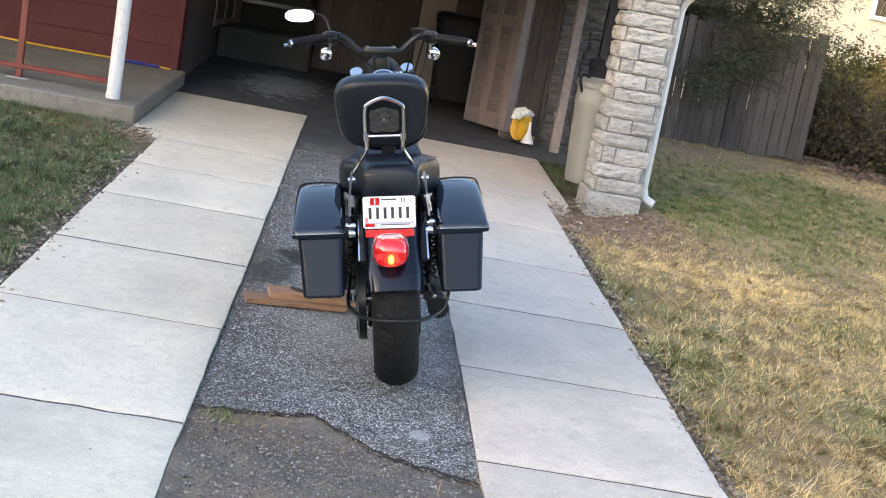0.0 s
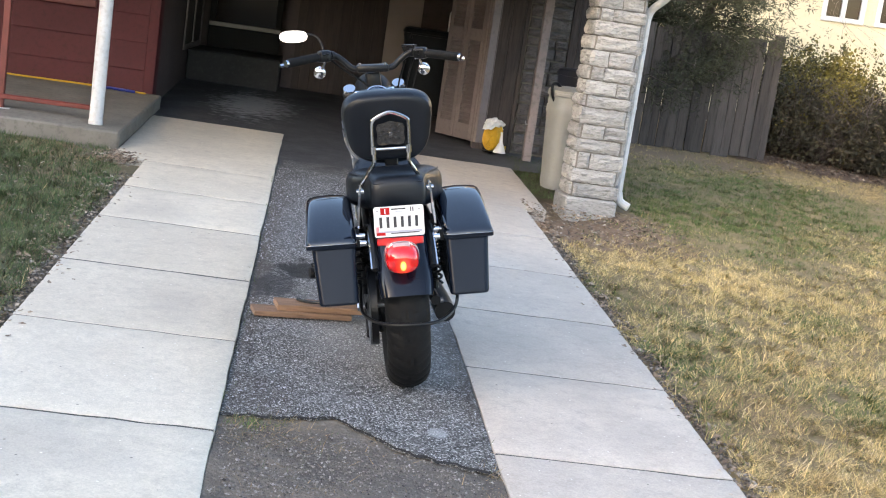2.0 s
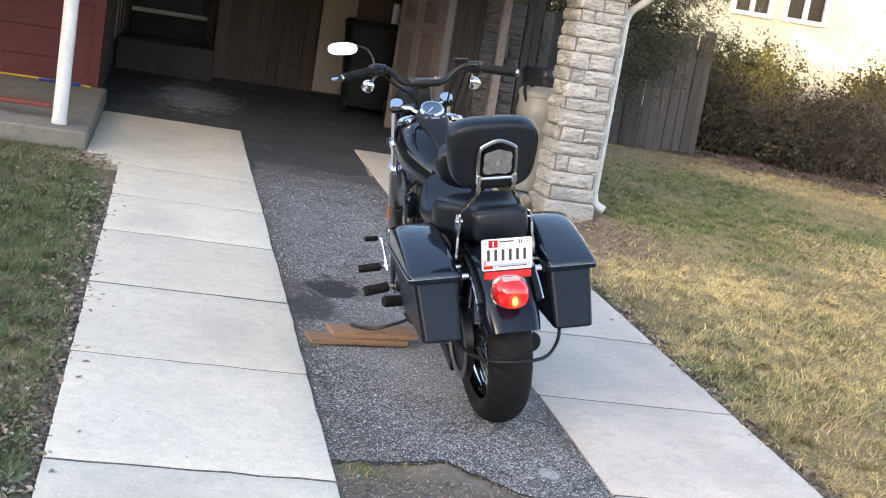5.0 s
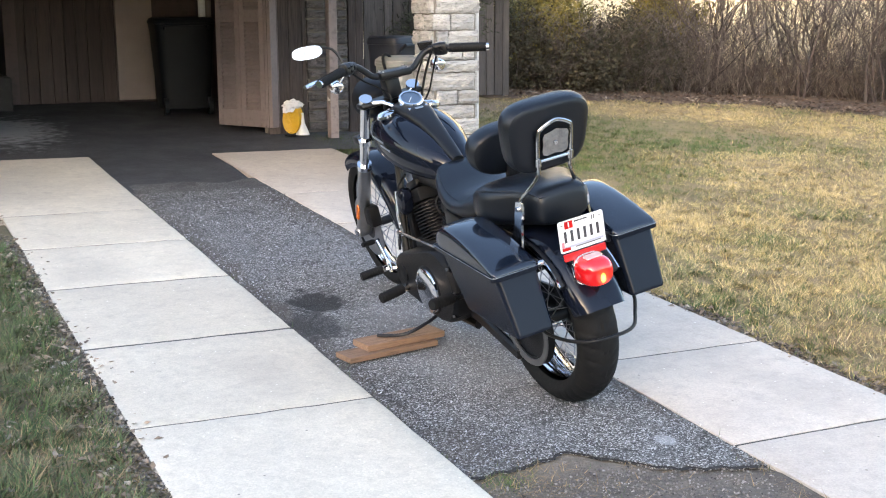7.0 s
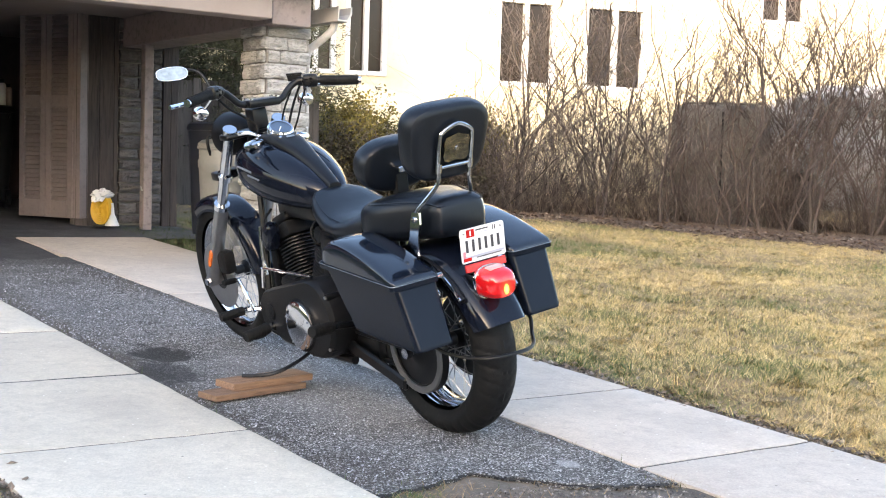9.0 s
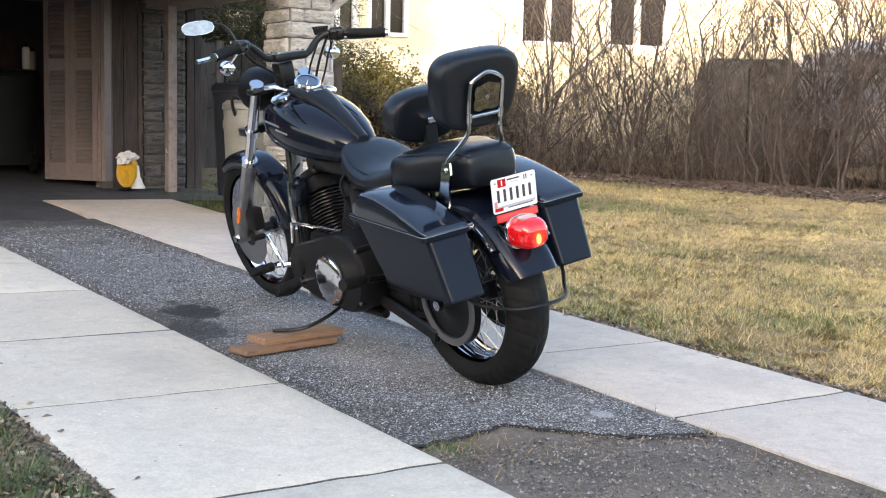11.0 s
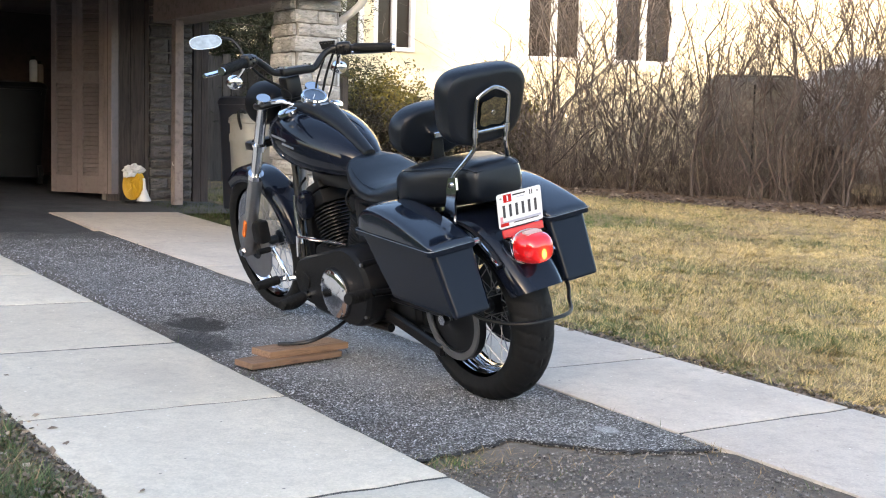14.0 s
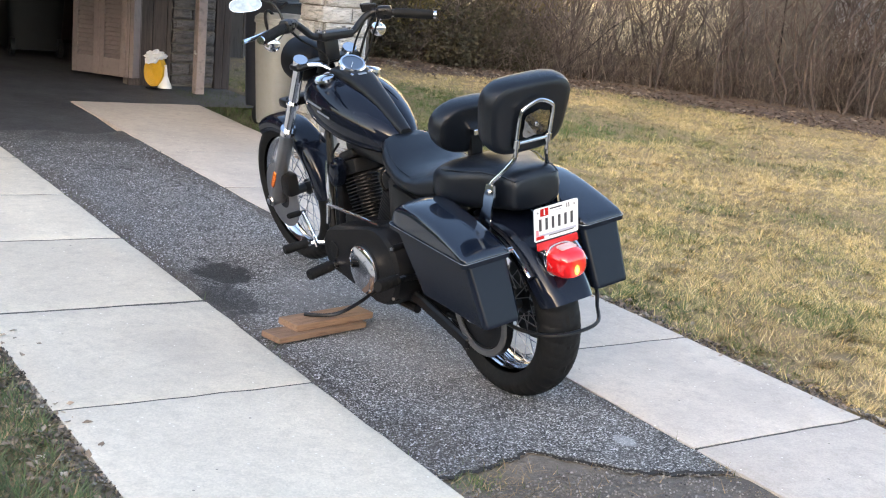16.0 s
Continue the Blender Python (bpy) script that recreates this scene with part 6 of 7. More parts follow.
    part("mirror_shell", moved(loft(secs), at), CHROME, mir, "chrome oval mirror shell")
    part("mirror_glass", moved(loft([[(x, t, z) for x, z in oval(0, 0, 0.0605, 0.0246, 28, 2.6)] for t in (-0.0015, -0.0002)]), at), MIRROR, mir, "mirror glass")


bars()


# ---- engine and running gear ----
def engine():
    case = part("crankcase", box(-0.10, 0.11, 0.60, 1.00, 0.19, 0.43, 0.03, seg=2), CRINKLE, bike, "black V-twin crankcase")
    part("gearbox", box(-0.11, 0.10, 0.40, 0.60, 0.22, 0.47, 0.03, seg=2), CRINKLE, bike)
    part("oil_filter", lathe([(0, 0.001), (0, 0.04), (0.09, 0.04), (0.09, 0.001)], pose(0.0, 1.0, 0.27, 0, 0, 90), 20), CHROME, case)

    def hull(rows, x0, x1, r):
        """Outline of two discs, thickened along x with a soft edge."""
        (ya, za, ra), (yb, zb, rb) = rows
        d = math.hypot(yb - ya, zb - za)
        th = math.atan2(zb - za, yb - ya)
        off = math.acos((ra - rb) / d)
        out = []
        for k in range(17):
            a = th + off + (2 * math.pi - 2 * off) * k / 16
            out.append((ya + ra * math.cos(a), za + ra * math.sin(a)))
        for k in range(13):
            a = th - off + 2 * off * k / 12
            out.append((yb + rb * math.cos(a), zb + rb * math.sin(a)))
        cy, cz = (ya + yb) / 2, (za + zb) / 2
        secs = []
        for x, k in ((x0, 1.0), (x1 + r, 1.0), (x1 + r * 0.3, 0.975), (x1, 0.92)):
            secs.append([(x, cy + (y - cy) * k, cz + (z - cz) * k) for y, z in out])
        return loft(secs)

    prim = part("primary_cover", hull(((0.565, 0.345, 0.150), (0.890, 0.322, 0.088)), -0.10, -0.212, 0.040), CRINKLE, bike, "black primary cover")
    part("derby_collar", moved(lathe([(-0.012, 0.104), (0.004, 0.101), (0.008, 0.094)], pose(0, 0, 0, 0, 0, 180), 40), pose(-0.210, 0.652, 0.312)), CRINKLE, prim)
    part("derby_cover", moved(lathe([(0, 0.093), (0.010, 0.091), (0.015, 0.082), (0.019, 0.056), (0.020, 0.001)], pose(0, 0, 0, 0, 0, 180), 40), pose(-0.215, 0.652, 0.312)), CHROME, prim, "chrome domed derby cover")
    for k in range(5):
        a = 2 * math.pi * k / 5 + 0.3
        part("bolt", tube([(-0.222, 0.652 + 0.083 * math.cos(a), 0.312 + 0.083 * math.sin(a)), (-0.231, 0.652 + 0.083 * math.cos(a), 0.312 + 0.083 * math.sin(a))], 0.0045, 8), STEEL, prim)
    for y, z in ((0.46, 0.445), (0.55, 0.472), (0.64, 0.452), (0.74, 0.425), (0.85, 0.392), (0.955, 0.345), (0.91, 0.258), (0.78, 0.235), (0.60, 0.212), (0.47, 0.250), (0.435, 0.35)):
        part("bolt_boss", tube([(-0.150, y, z), (-0.206, y, z)], 0.013, 12), CRINKLE, prim)
        part("cover_bolt", tube([(-0.206, y, z), (-0.211, y, z)], 0.0065, 8), STEEL, prim)
    part("inspection_cover", moved(lathe([(0, 0.034), (0.006, 0.033), (0.008, 0.001)], pose(0, 0, 0, 0, 0, 180), 24), pose(-0.212, 0.880, 0.325)), CRINKLE, prim)

    for name, base_y, lean in (("front_cylinder", 0.895, -22.5), ("rear_cylinder", 0.735, 22.5)):
        at = pose(0, base_y, 0.40, lean, 0, 0)
        barrel = part(name, moved(lathe([(0, 0.052), (0.19, 0.052)], pose(0, 0, 0, 0, -90, 0), 24), at), CRINKLE, bike, "black finned cylinder")
        me = None
        for k in range(13):
            z = 0.012 + 0.0135 * k
            if me is None:
                fin = part("fin", loft([[(x, y, zz) for x, y in oval(0, 0, 0.082 * q, 0.076 * q, 28, 3.2)] for zz, q in ((-0.0016, 1.0), (0.0016, 1.0))]), FIN_EDGE, barrel, "bright-edged cooling fin")
                me = fin.data
            else:
                fin = new("fin", me)
                fin.parent = barrel
            fin.matrix_local = at @ Matrix.Translation((0, 0, z))
        part("cylinder_head", moved(box(-0.078, 0.078, -0.07, 0.07, 0.185, 0.245, 0.012, seg=2), at), CRINKLE, barrel)
        part("rocker_cover", moved(box(-0.070, 0.070, -0.062, 0.062, 0.247, 0.285, 0.014, seg=2), at), SATIN, barrel)
        part("spark_lead", moved(tube(smooth_path([(-0.08, 0.0, 0.215), (-0.11, -0.01, 0.22), (-0.12, 0.02, 0.27), (-0.06, 0.04, 0.32)], 4), 0.005, 6), at), RUBBER, barrel)
    part("horn_cover", moved(loft([[(t, y, z) for y, z in oval(0, 0, 0.036 * k, 0.062 * k, 24, 2.4)] for t, k in ((0.02, 0.9), (0.0, 1.0), (-0.018, 0.9), (-0.028, 0.6))]), pose(-0.105, 1.0, 0.585, 12, 0, 0)), GLOSS, bike, "gloss black horn cover")
    part("air_cleaner", moved(loft([[(t, y, z) for y, z in oval(0, 0, 0.09 * k, 0.075 * k, 28, 2.6)] for t, k in ((-0.04, 0.95), (0.0, 1.0), (0.04, 0.98), (0.055, 0.85))]), pose(0.14, 0.83, 0.60)), SATIN, bike, "black air cleaner")
    for y0, z0, y1, z1 in ((0.95, 0.52, 1.10, 0.30), (0.66, 0.52, 0.60, 0.36)):
        part("header_pipe", tube(smooth_path([(0.06, y0, z0), (0.13, (y0 + y1) / 2 + 0.03, z0 - 0.05), (0.15, y1, z1), (0.155, y1 - 0.18, 0.23)], 5), 0.022, 12), SATIN, bike, "black exhaust pipe")
    part("muffler", tube(smooth_path([(0.155, 0.92, 0.23), (0.16, 0.6, 0.22), (0.165, 0.28, 0.235), (0.165, 0.10, 0.245)], 5), 0.040, 16), SATIN, bike, "black muffler")
    part("down_tube", tube(smooth_path([(-0.02, 1.20, 0.86), (-0.055, 1.14, 0.62), (-0.10, 1.09, 0.36), (-0.11, 1.02, 0.21), (-0.115, 0.9, 0.175), (-0.12, 0.45, 0.19)], 5), 0.016, 10), SATIN, bike, "black frame down tube")
    part("down_tube", tube(smooth_path([(0.02, 1.20, 0.86), (0.055, 1.14, 0.62), (0.10, 1.09, 0.36), (0.11, 1.02, 0.21), (0.115, 0.9, 0.175), (0.12, 0.45, 0.19)], 5), 0.016, 10), SATIN, bike, "black frame down tube")
    part("steering_head", tube([(0, 1.30, 0.80), (0, 1.21, 0.96)], 0.034, 16), SATIN, bike)
    part("backbone", tube([(0, 1.22, 0.90), (0, 0.75, 0.74), (0, 0.50, 0.62), (0, 0.44, 0.35)], 0.03, 12), SATIN, bike)
    for s in (-1, 1):
        part("swingarm", tube([(s * 0.105, 0.47, 0.31), (s * 0.118, 0.25, 0.315), (s * 0.125, 0.02, 0.316)], 0.019, 10), SATIN, bike, "black swingarm")
        part("seat_rail", tube([(s * 0.10, 0.48, 0.62), (s * 0.115, 0.2, 0.64), (s * 0.118, -0.02, 0.625)], 0.015, 8), SATIN, bike)
        sh = part("shock", tube([(s * 0.135, 0.10, 0.34), (s * 0.132, 0.17, 0.62)], 0.013, 10), SATIN, bike, "black shock absorber with coil spring")
        coil = []
        for k in range(90):
            t = k / 89
            c = Vector((s * 0.135, 0.10, 0.36)).lerp(Vector((s * 0.132, 0.165, 0.60)), t)
            a = t * 9 * 2 * math.pi
            coil.append(c + Vector((0.026 * math.cos(a), 0.026 * math.sin(a), 0)))
        part("spring", tube(coil, 0.0055, 6), SATIN, sh)
        part("side_cover", moved(box(-0.012, 0.012, -0.075, 0.075, -0.075, 0.075, 0.012, seg=2), pose(s * 0.125, 0.49, 0.565, 8, 0, 0)), SATIN, bike, "black side cover")
    # filler block added so that the gap by the front cylinder reads dark
    part("voltage_regulator", box(-0.075, 0.075, 1.035, 1.085, 0.33, 0.60, 0.012, seg=2), MATTE, bike, "black block added to darken the gap ahead of the front cylinder")
    part("coil_cover", box(-0.055, 0.055, 0.70, 1.02, 0.655, 0.735, 0.02, seg=2), SATIN, bike)
    part("battery_box", box(-0.115, 0.115, 0.42, 0.62, 0.44, 0.66, 0.02, seg=2), SATIN, bike)
    part("lower_frame", box(-0.11, 0.10, 0.30, 0.62, 0.19, 0.34, 0.02, seg=2), SATIN, bike)
    part("oil_line", tube(smooth_path([(-0.115, 1.06, 0.62), (-0.125, 1.055, 0.52), (-0.125, 1.04, 0.43)], 4), 0.008, 8), CHROME, bike, "chrome line beside the front cylinder")
    belt = bmesh.new()
    for za, zb in ((0.43, 0.40), (0.225, 0.205)):
        tube([(-0.087, 0.60, za - (0.02 if za > 0.3 else -0.0)), (-0.087, 0.05, zb + (0.028 if za > 0.3 else 0.0))], 0.009, 6, belt)
    part("drive_belt", belt, RUBBER, bike, "black drive belt")
    part("belt_guard", moved(box(-0.012, 0.012, -0.19, 0.19, -0.024, 0.024, 0.008), pose(-0.128, 0.30, 0.215, 13, 0, 0)), SATIN, bike, "black lower belt guard")
    part("inner_fender", box(-0.075, 0.075, 0.36, 0.40, 0.36, 0.64, 0.012), SATIN, bike)


engine()


def controls():
    def peg(name, j, t, r, mat, label):
        j, t = Vector(j), Vector(t)
        d = t - j
        prof = [(0.12, 0.001), (0.12, r)] + [(k / 9 + e, q * r) for k in range(2, 9) for e, q in ((0.0, 1.0), (0.004, 1.07), (0.034, 1.07), (0.038, 1.0))] + [(0.97, r), (1.0, r * 0.9), (1.0, 0.001)]
        bm = lathe([(a * d.length, b) for a, b in prof], Matrix.Translation(j) @ d.to_track_quat("X", "Z").to_matrix().to_4x4(), 14)
        p = part(name, bm, mat, bike, label)
        part("peg_joint", tube([j - (t - j).normalized() * 0.02, j + (t - j) * 0.12], r * 0.7, 10), CHROME, p, "chrome peg joint")

    peg("rider_peg", (-0.225, 0.866, 0.272), (-0.345, 0.852, 0.262), 0.021, RUBBER, "black rubber rider peg")
    peg("shift_peg", (-0.225, 1.060, 0.306), (-0.335, 1.066, 0.300), 0.018, RUBBER, "black rubber shift peg")
    peg("passenger_peg", (-0.232, 0.378, 0.361), (-0.345, 0.340, 0.376), 0.021, RUBBER, "black rubber passenger peg")
    peg("heel_peg", (-0.235, 1.090, 0.426), (-0.300, 1.072, 0.431), 0.011, RUBBER, "small black shift toe peg")
    peg("rider_peg", (0.225, 0.905, 0.268), (0.345, 0.895, 0.268), 0.021, RUBBER, "black rubber rider peg")
    peg("passenger_peg", (0.232, 0.405, 0.362), (0.345, 0.385, 0.372), 0.021, RUBBER, "black rubber passenger peg")
    part("shift_lever", tube(smooth_path([(-0.228, 1.090, 0.426), (-0.222, 1.06, 0.385), (-0.22, 1.03, 0.345), (-0.215, 1.015, 0.300)], 4), 0.008, 8), CHROME, bike, "chrome shift lever")
    part("shift_rod", tube([(-0.175, 0.965, 0.478), (-0.195, 0.56, 0.505)], 0.006, 8), CHROME, bike, "chrome shift rod")
    part("rod_arm", tube([(-0.175, 0.965, 0.478), (-0.178, 0.975, 0.40)], 0.009, 8), CHROME, bike)
    part("peg_bracket", tube([(-0.12, 0.87, 0.22), (-0.225, 0.866, 0.272)], 0.013, 8), SATIN, bike)
    part("peg_bracket", tube([(-0.11, 1.00, 0.30), (-0.225, 1.060, 0.306)], 0.011, 8), CHROME, bike)
    part("peg_bracket", tube([(-0.115, 0.40, 0.34), (-0.232, 0.378, 0.361)], 0.013, 8), SATIN, bike)
    part("peg_bracket", tube([(0.12, 0.90, 0.22), (0.225, 0.905, 0.268)], 0.013, 8), SATIN, bike)
    part("peg_bracket", tube([(0.115, 0.42, 0.34), (0.232, 0.405, 0.362)], 0.013, 8), SATIN, bike)
    part("side_stand", tube(smooth_path([(-0.13, 0.72, 0.19), (-0.20, 0.71, 0.165), (-0.30, 0.70, 0.148), (-0.36, 0.72, 0.145), (-0.415, 0.78, 0.146)], 5), 0.0075, 8), FIN_EDGE, bike, "worn dark steel side stand")


controls()


# ---- boards under the side stand ----
def stand_board(name, x, y, turn, tilt, z, length, width, thick, label):
    ob = tagged(link_mesh(name, box(-length / 2, length / 2, -width / 2, width / 2, 0, thick, 0.002), PLANK_WOOD), label, "board", "boards under the side stand")
    ob.matrix_world = SLOPE @ Matrix.Translation((x, y, z)) @ pose(0, 0, 0, 0, tilt, turn)
    return ob


stand_board("wooden_board", 0.755, 5.283, 13, 0, 0.002, 0.43, 0.105, 0.022, "short reddish wooden board lying on the asphalt")
stand_board("wooden_board", 0.825, 5.328, 12, 0, 0.0245, 0.38, 0.11, 0.025, "reddish wooden board stacked under the stand foot")

# ---- grass ----
RNG = np.random.default_rng(7)


def to_world(pts):
    m = np.array(SLOPE.to_3x3())
    return pts @ m.T


def blades(name, x, y, length, width, lean, mat, label, base=-0.014, lift=0.004):
    """Many slender blades at places of the drive's plane."""
    n = len(x)
    a = 2.0 * patch(x, y, 5.0, 41) + 4.5 * patch(x, y, 24.0, 43) + RNG.normal(0, 1.1, n)
    l = length * RNG.uniform(0.5, 1.5, n) * np.clip(0.95 + 0.35 * patch(x, y, 12.0, 42) + 0.7 * patch(x, y, 38.0, 44), 0.35, 1.8)
    w = width * RNG.uniform(0.6, 1.4, n)
    k = np.clip(lean + RNG.normal(0, 0.25, n), 0.05, 1.45)
    out = np.stack([np.cos(a), np.sin(a)], 1)
    side = np.stack([-np.sin(a), np.cos(a)], 1)
    z0 = base + RNG.uniform(0, lift, n)
    p0 = np.stack([x, y, z0], 1)
    mid = p0 + np.concatenate([out * (0.55 * l * np.sin(k * 0.7))[:, None], (0.55 * l * np.cos(k * 0.7))[:, None]], 1)
    tip = mid + np.concatenate([out * (0.5 * l * np.sin(np.minimum(k * 1.25, 1.62)))[:, None], (0.5 * l * np.cos(np.minimum(k * 1.25, 1.62)))[:, None]], 1)
    s = np.concatenate([side * (w / 2)[:, None], np.zeros((n, 1))], 1)
    v = np.stack([p0 - s, p0 + s, tip], 1).reshape(-1, 3)
    v = to_world(v)
    i = np.arange(n) * 3
    me = bpy.data.meshes.new(name)
    me.vertices.add(len(v))
    me.vertices.foreach_set("co", v.ravel())
    loops = np.stack([i, i + 1, i + 2], 1).ravel()
    starts = np.arange(n) * 3
    me.loops.add(len(loops))
    me.loops.foreach_set("vertex_index", loops)
    me.polygons.add(n)
    me.polygons.foreach_set("loop_start", starts)
    me.update()
    me.validate()
    me.materials.append(mat)
    return tagged(new(name, me), label, "grass", kind="stuff")


def patch(x, y, s, seed):
    """Soft noise at many places."""
    r = np.random.default_rng(seed)
    out = np.zeros(len(x))
    for k in range(6):
        a, ph = r.uniform(0, 6.28), r.uniform(0, 6.28)
        f = s * r.uniform(0.6, 1.8)
        out += np.sin(f * (x * np.cos(a) + y * np.sin(a)) + ph)
    return out / 6


def hedge_line(x):
    return np.interp(x, [p[0] for p in HEDGE], [p[1] for p in HEDGE], left=15.0)


def scatter_right(n, near):
    x = RNG.uniform(2.27, 13.0, n * 4)
    y = RNG.uniform(1.0, 14.0, n * 4)
    d = np.hypot(x - 0.2, y - 0.6)
    edge = 2.325 + 0.05 * patch(x * 0, y, 9.0, 3) + np.where((y > 7.7) & (y < 9.4), 0.25, 0.0)
    keep = (RNG.uniform(0, 1, n * 4) < np.clip((near / d) ** 1.6, 0, 1)) & (x > edge) & (y < hedge_line(x) - 0.62 - 0.7 * np.clip((x - 8.5) / 2, 0, 1) + 0.3 * patch(x, y, 4, 9))
    keep &= ~((x > 2.5) & (x < 3.1) & (y > 8.7) & (y < 9.3)) & ~((x < 3.2) & (y > 8.6)) & ~((x < 6.0) & (y > 13.55))
    bare = np.exp(-((x - 2.75) / 0.5) ** 2 - ((y - 8.25) / 0.62) ** 2) + np.exp(-((x - 4.4) / 1.3) ** 2 - ((y - 13.0) / 0.6) ** 2)
    keep &= RNG.uniform(0, 1, n * 4) > 1.0 * bare
    keep &= (x < 2.2 + 0.95 * y)
    return x[keep][:n], y[keep][:n]


cx, cy = scatter_right(105000, 5.0)
many = RNG.integers(4, 15, len(cx))
gx = np.repeat(cx, many) + RNG.normal(0, 0.016, many.sum())
gy = np.repeat(cy, many) + RNG.normal(0, 0.016, many.sum())
ox, oy = scatter_right(260000, 5.0)
gx, gy = np.concatenate([gx, ox]), np.concatenate([gy, oy])
green = patch(gx, gy, 1.5, 11) + 0.6 * patch(gx, gy, 5.0, 12)
tuft = patch(gx, gy, 14.0, 13)
# green patches, spread wider so their colour also darkens grass for the pines' shade
near_wall = np.exp(-((gx - 3.7) / 1.5) ** 2 - ((gy - 9.8) / 1.9) ** 2) + 0.8 * np.exp(-((gx - 5.4) / 1.7) ** 2 - ((gy - 11.2) / 1.3) ** 2)
edge_green = 0.28 * np.exp(-((gx - 2.3) / 0.22) ** 2) * (patch(gx, gy, 4.0, 31) > -0.1)
is_green = (1.25 * green + near_wall * 1.7 + edge_green + RNG.normal(0, 0.5, len(gx))) > 0.52
thin = RNG.uniform(0, 1, len(gx)) < np.clip(0.70 + 0.8 * tuft + 0.75 * patch(gx, gy, 37.0, 15), 0.06, 1)
is_tan = (patch(gx, gy, 3.1, 14) + RNG.normal(0, 0.5, len(gx))) > 0.24
is_pale = RNG.uniform(0, 1, len(gx)) < 0.10
sel = thin & ~is_green & ~is_tan & is_pale
blades("bleached_grass", gx[sel], gy[sel], 0.056, 0.0026, 1.3, GRASS_PALE, "long bleached straw stems lying over the lawn", lift=0.016)
sel = thin & ~is_green & ~is_tan & ~is_pale
blades("dry_grass", gx[sel], gy[sel], 0.043, 0.0029, 1.25, GRASS_DRY, "short dry straw-coloured winter lawn grass", lift=0.012)
sel = thin & ~is_green & is_tan
blades("dead_grass", gx[sel], gy[sel], 0.046, 0.0032, 1.40, GRASS_TAN, "flattened brown dead grass matted between the straw", lift=0.008)
sel = thin & is_green
blades("green_grass", gx[sel], gy[sel], 0.036, 0.0036, 0.95, GRASS_GREEN, "short green lawn grass in patches")

n = 420000
lx = RNG.uniform(-4.2, -0.33, n * 2)
ly = RNG.uniform(1.5, 8.72, n * 2)
d = np.hypot(lx + 0.4, ly - 0.6)
keep = (RNG.uniform(0, 1, n * 2) < np.clip((4.2 / d) ** 1.5, 0, 1)) & (lx < -0.40 + 0.04 * patch(lx * 0, ly, 8, 21) - np.where(ly > 7.6, 0.22 * (ly - 7.6), 0))
keep &= RNG.uniform(0, 1, n * 2) < np.clip(0.75 + 0.8 * patch(lx, ly, 9, 22), 0.15, 1)
lx, ly = lx[keep], ly[keep]
dry = (patch(lx, ly, 2.2, 23) + RNG.normal(0, 0.45, len(lx))) > np.clip(-0.15 + 0.19 * (ly - 2.0), -0.15, 0.95)
blades("green_grass", lx[~dry], ly[~dry], 0.044, 0.0042, 0.95, GRASS_DULL, "dull green winter grass beside the porch")
blades("dry_grass", lx[dry], ly[dry], 0.05, 0.0036, 1.3, GRASS_TAN, "dry straw grass beside the porch")

# thinner grass further out on both sides
fx, fy = RNG.uniform(-9.0, -0.45, 60000), RNG.uniform(-3.2, 8.6, 60000)
out = (fx < -4.2) | (fy < 1.5)
blades("green_grass", fx[out], fy[out], 0.05, 0.007, 0.95, GRASS_DULL, "dull green winter grass further out")
fx, fy = RNG.uniform(2.35, 14.0, 70000), RNG.uniform(-3.2, 9.5, 70000)
out = (fx > 2.2 + 0.95 * fy) | (fy < 1.0)
blades("dry_grass", fx[out], fy[out], 0.06, 0.008, 1.25, GRASS_DRY, "dry straw-coloured grass further out")

# weeds and moss tufts along the lane, and under the carport side
wx = np.concatenate([RNG.normal(0.58, 0.04, 150), RNG.normal(0.70, 0.12, 110), RNG.normal(1.41, 0.015, 90), RNG.normal(0.52, 0.012, 240), RNG.uniform(2.48, 3.15, 7000)])
wy = np.concatenate([RNG.normal(3.98, 0.07, 150), RNG.normal(3.93, 0.12, 110), RNG.uniform(3.0, 4.6, 90), RNG.uniform(4.2, 8.5, 240), RNG.uniform(9.25, 11.2, 7000)])
blades("weeds", wx, wy, 0.035, 0.004, 0.8, GRASS_DULL, "small green weeds in the drive's edges", -0.03)
wx, wy = np.concatenate([RNG.normal(0.62, 0.05, 170), RNG.normal(1.40, 0.02, 50)]), np.concatenate([RNG.normal(4.01, 0.04, 170), RNG.normal(3.72, 0.12, 50)])
blades("weeds", wx, wy, 0.020, 0.0034, 1.2, GRASS_GREEN, "small green weeds growing at the broken asphalt edge", -0.022)
wx, wy = np.concatenate([RNG.normal(0.66, 0.10, 260), RNG.normal(1.41, 0.02, 120), RNG.uniform(0.55, 1.40, 200)]), np.concatenate([RNG.normal(3.96, 0.09, 260), RNG.normal(3.75, 0.12, 120), RNG.uniform(3.0, 4.0, 200)])
blades("dry_grass", wx, wy, 0.036, 0.0026, 1.4, GRASS_TAN, "dry straw bits lying on the dirt", -0.016, 0.006)


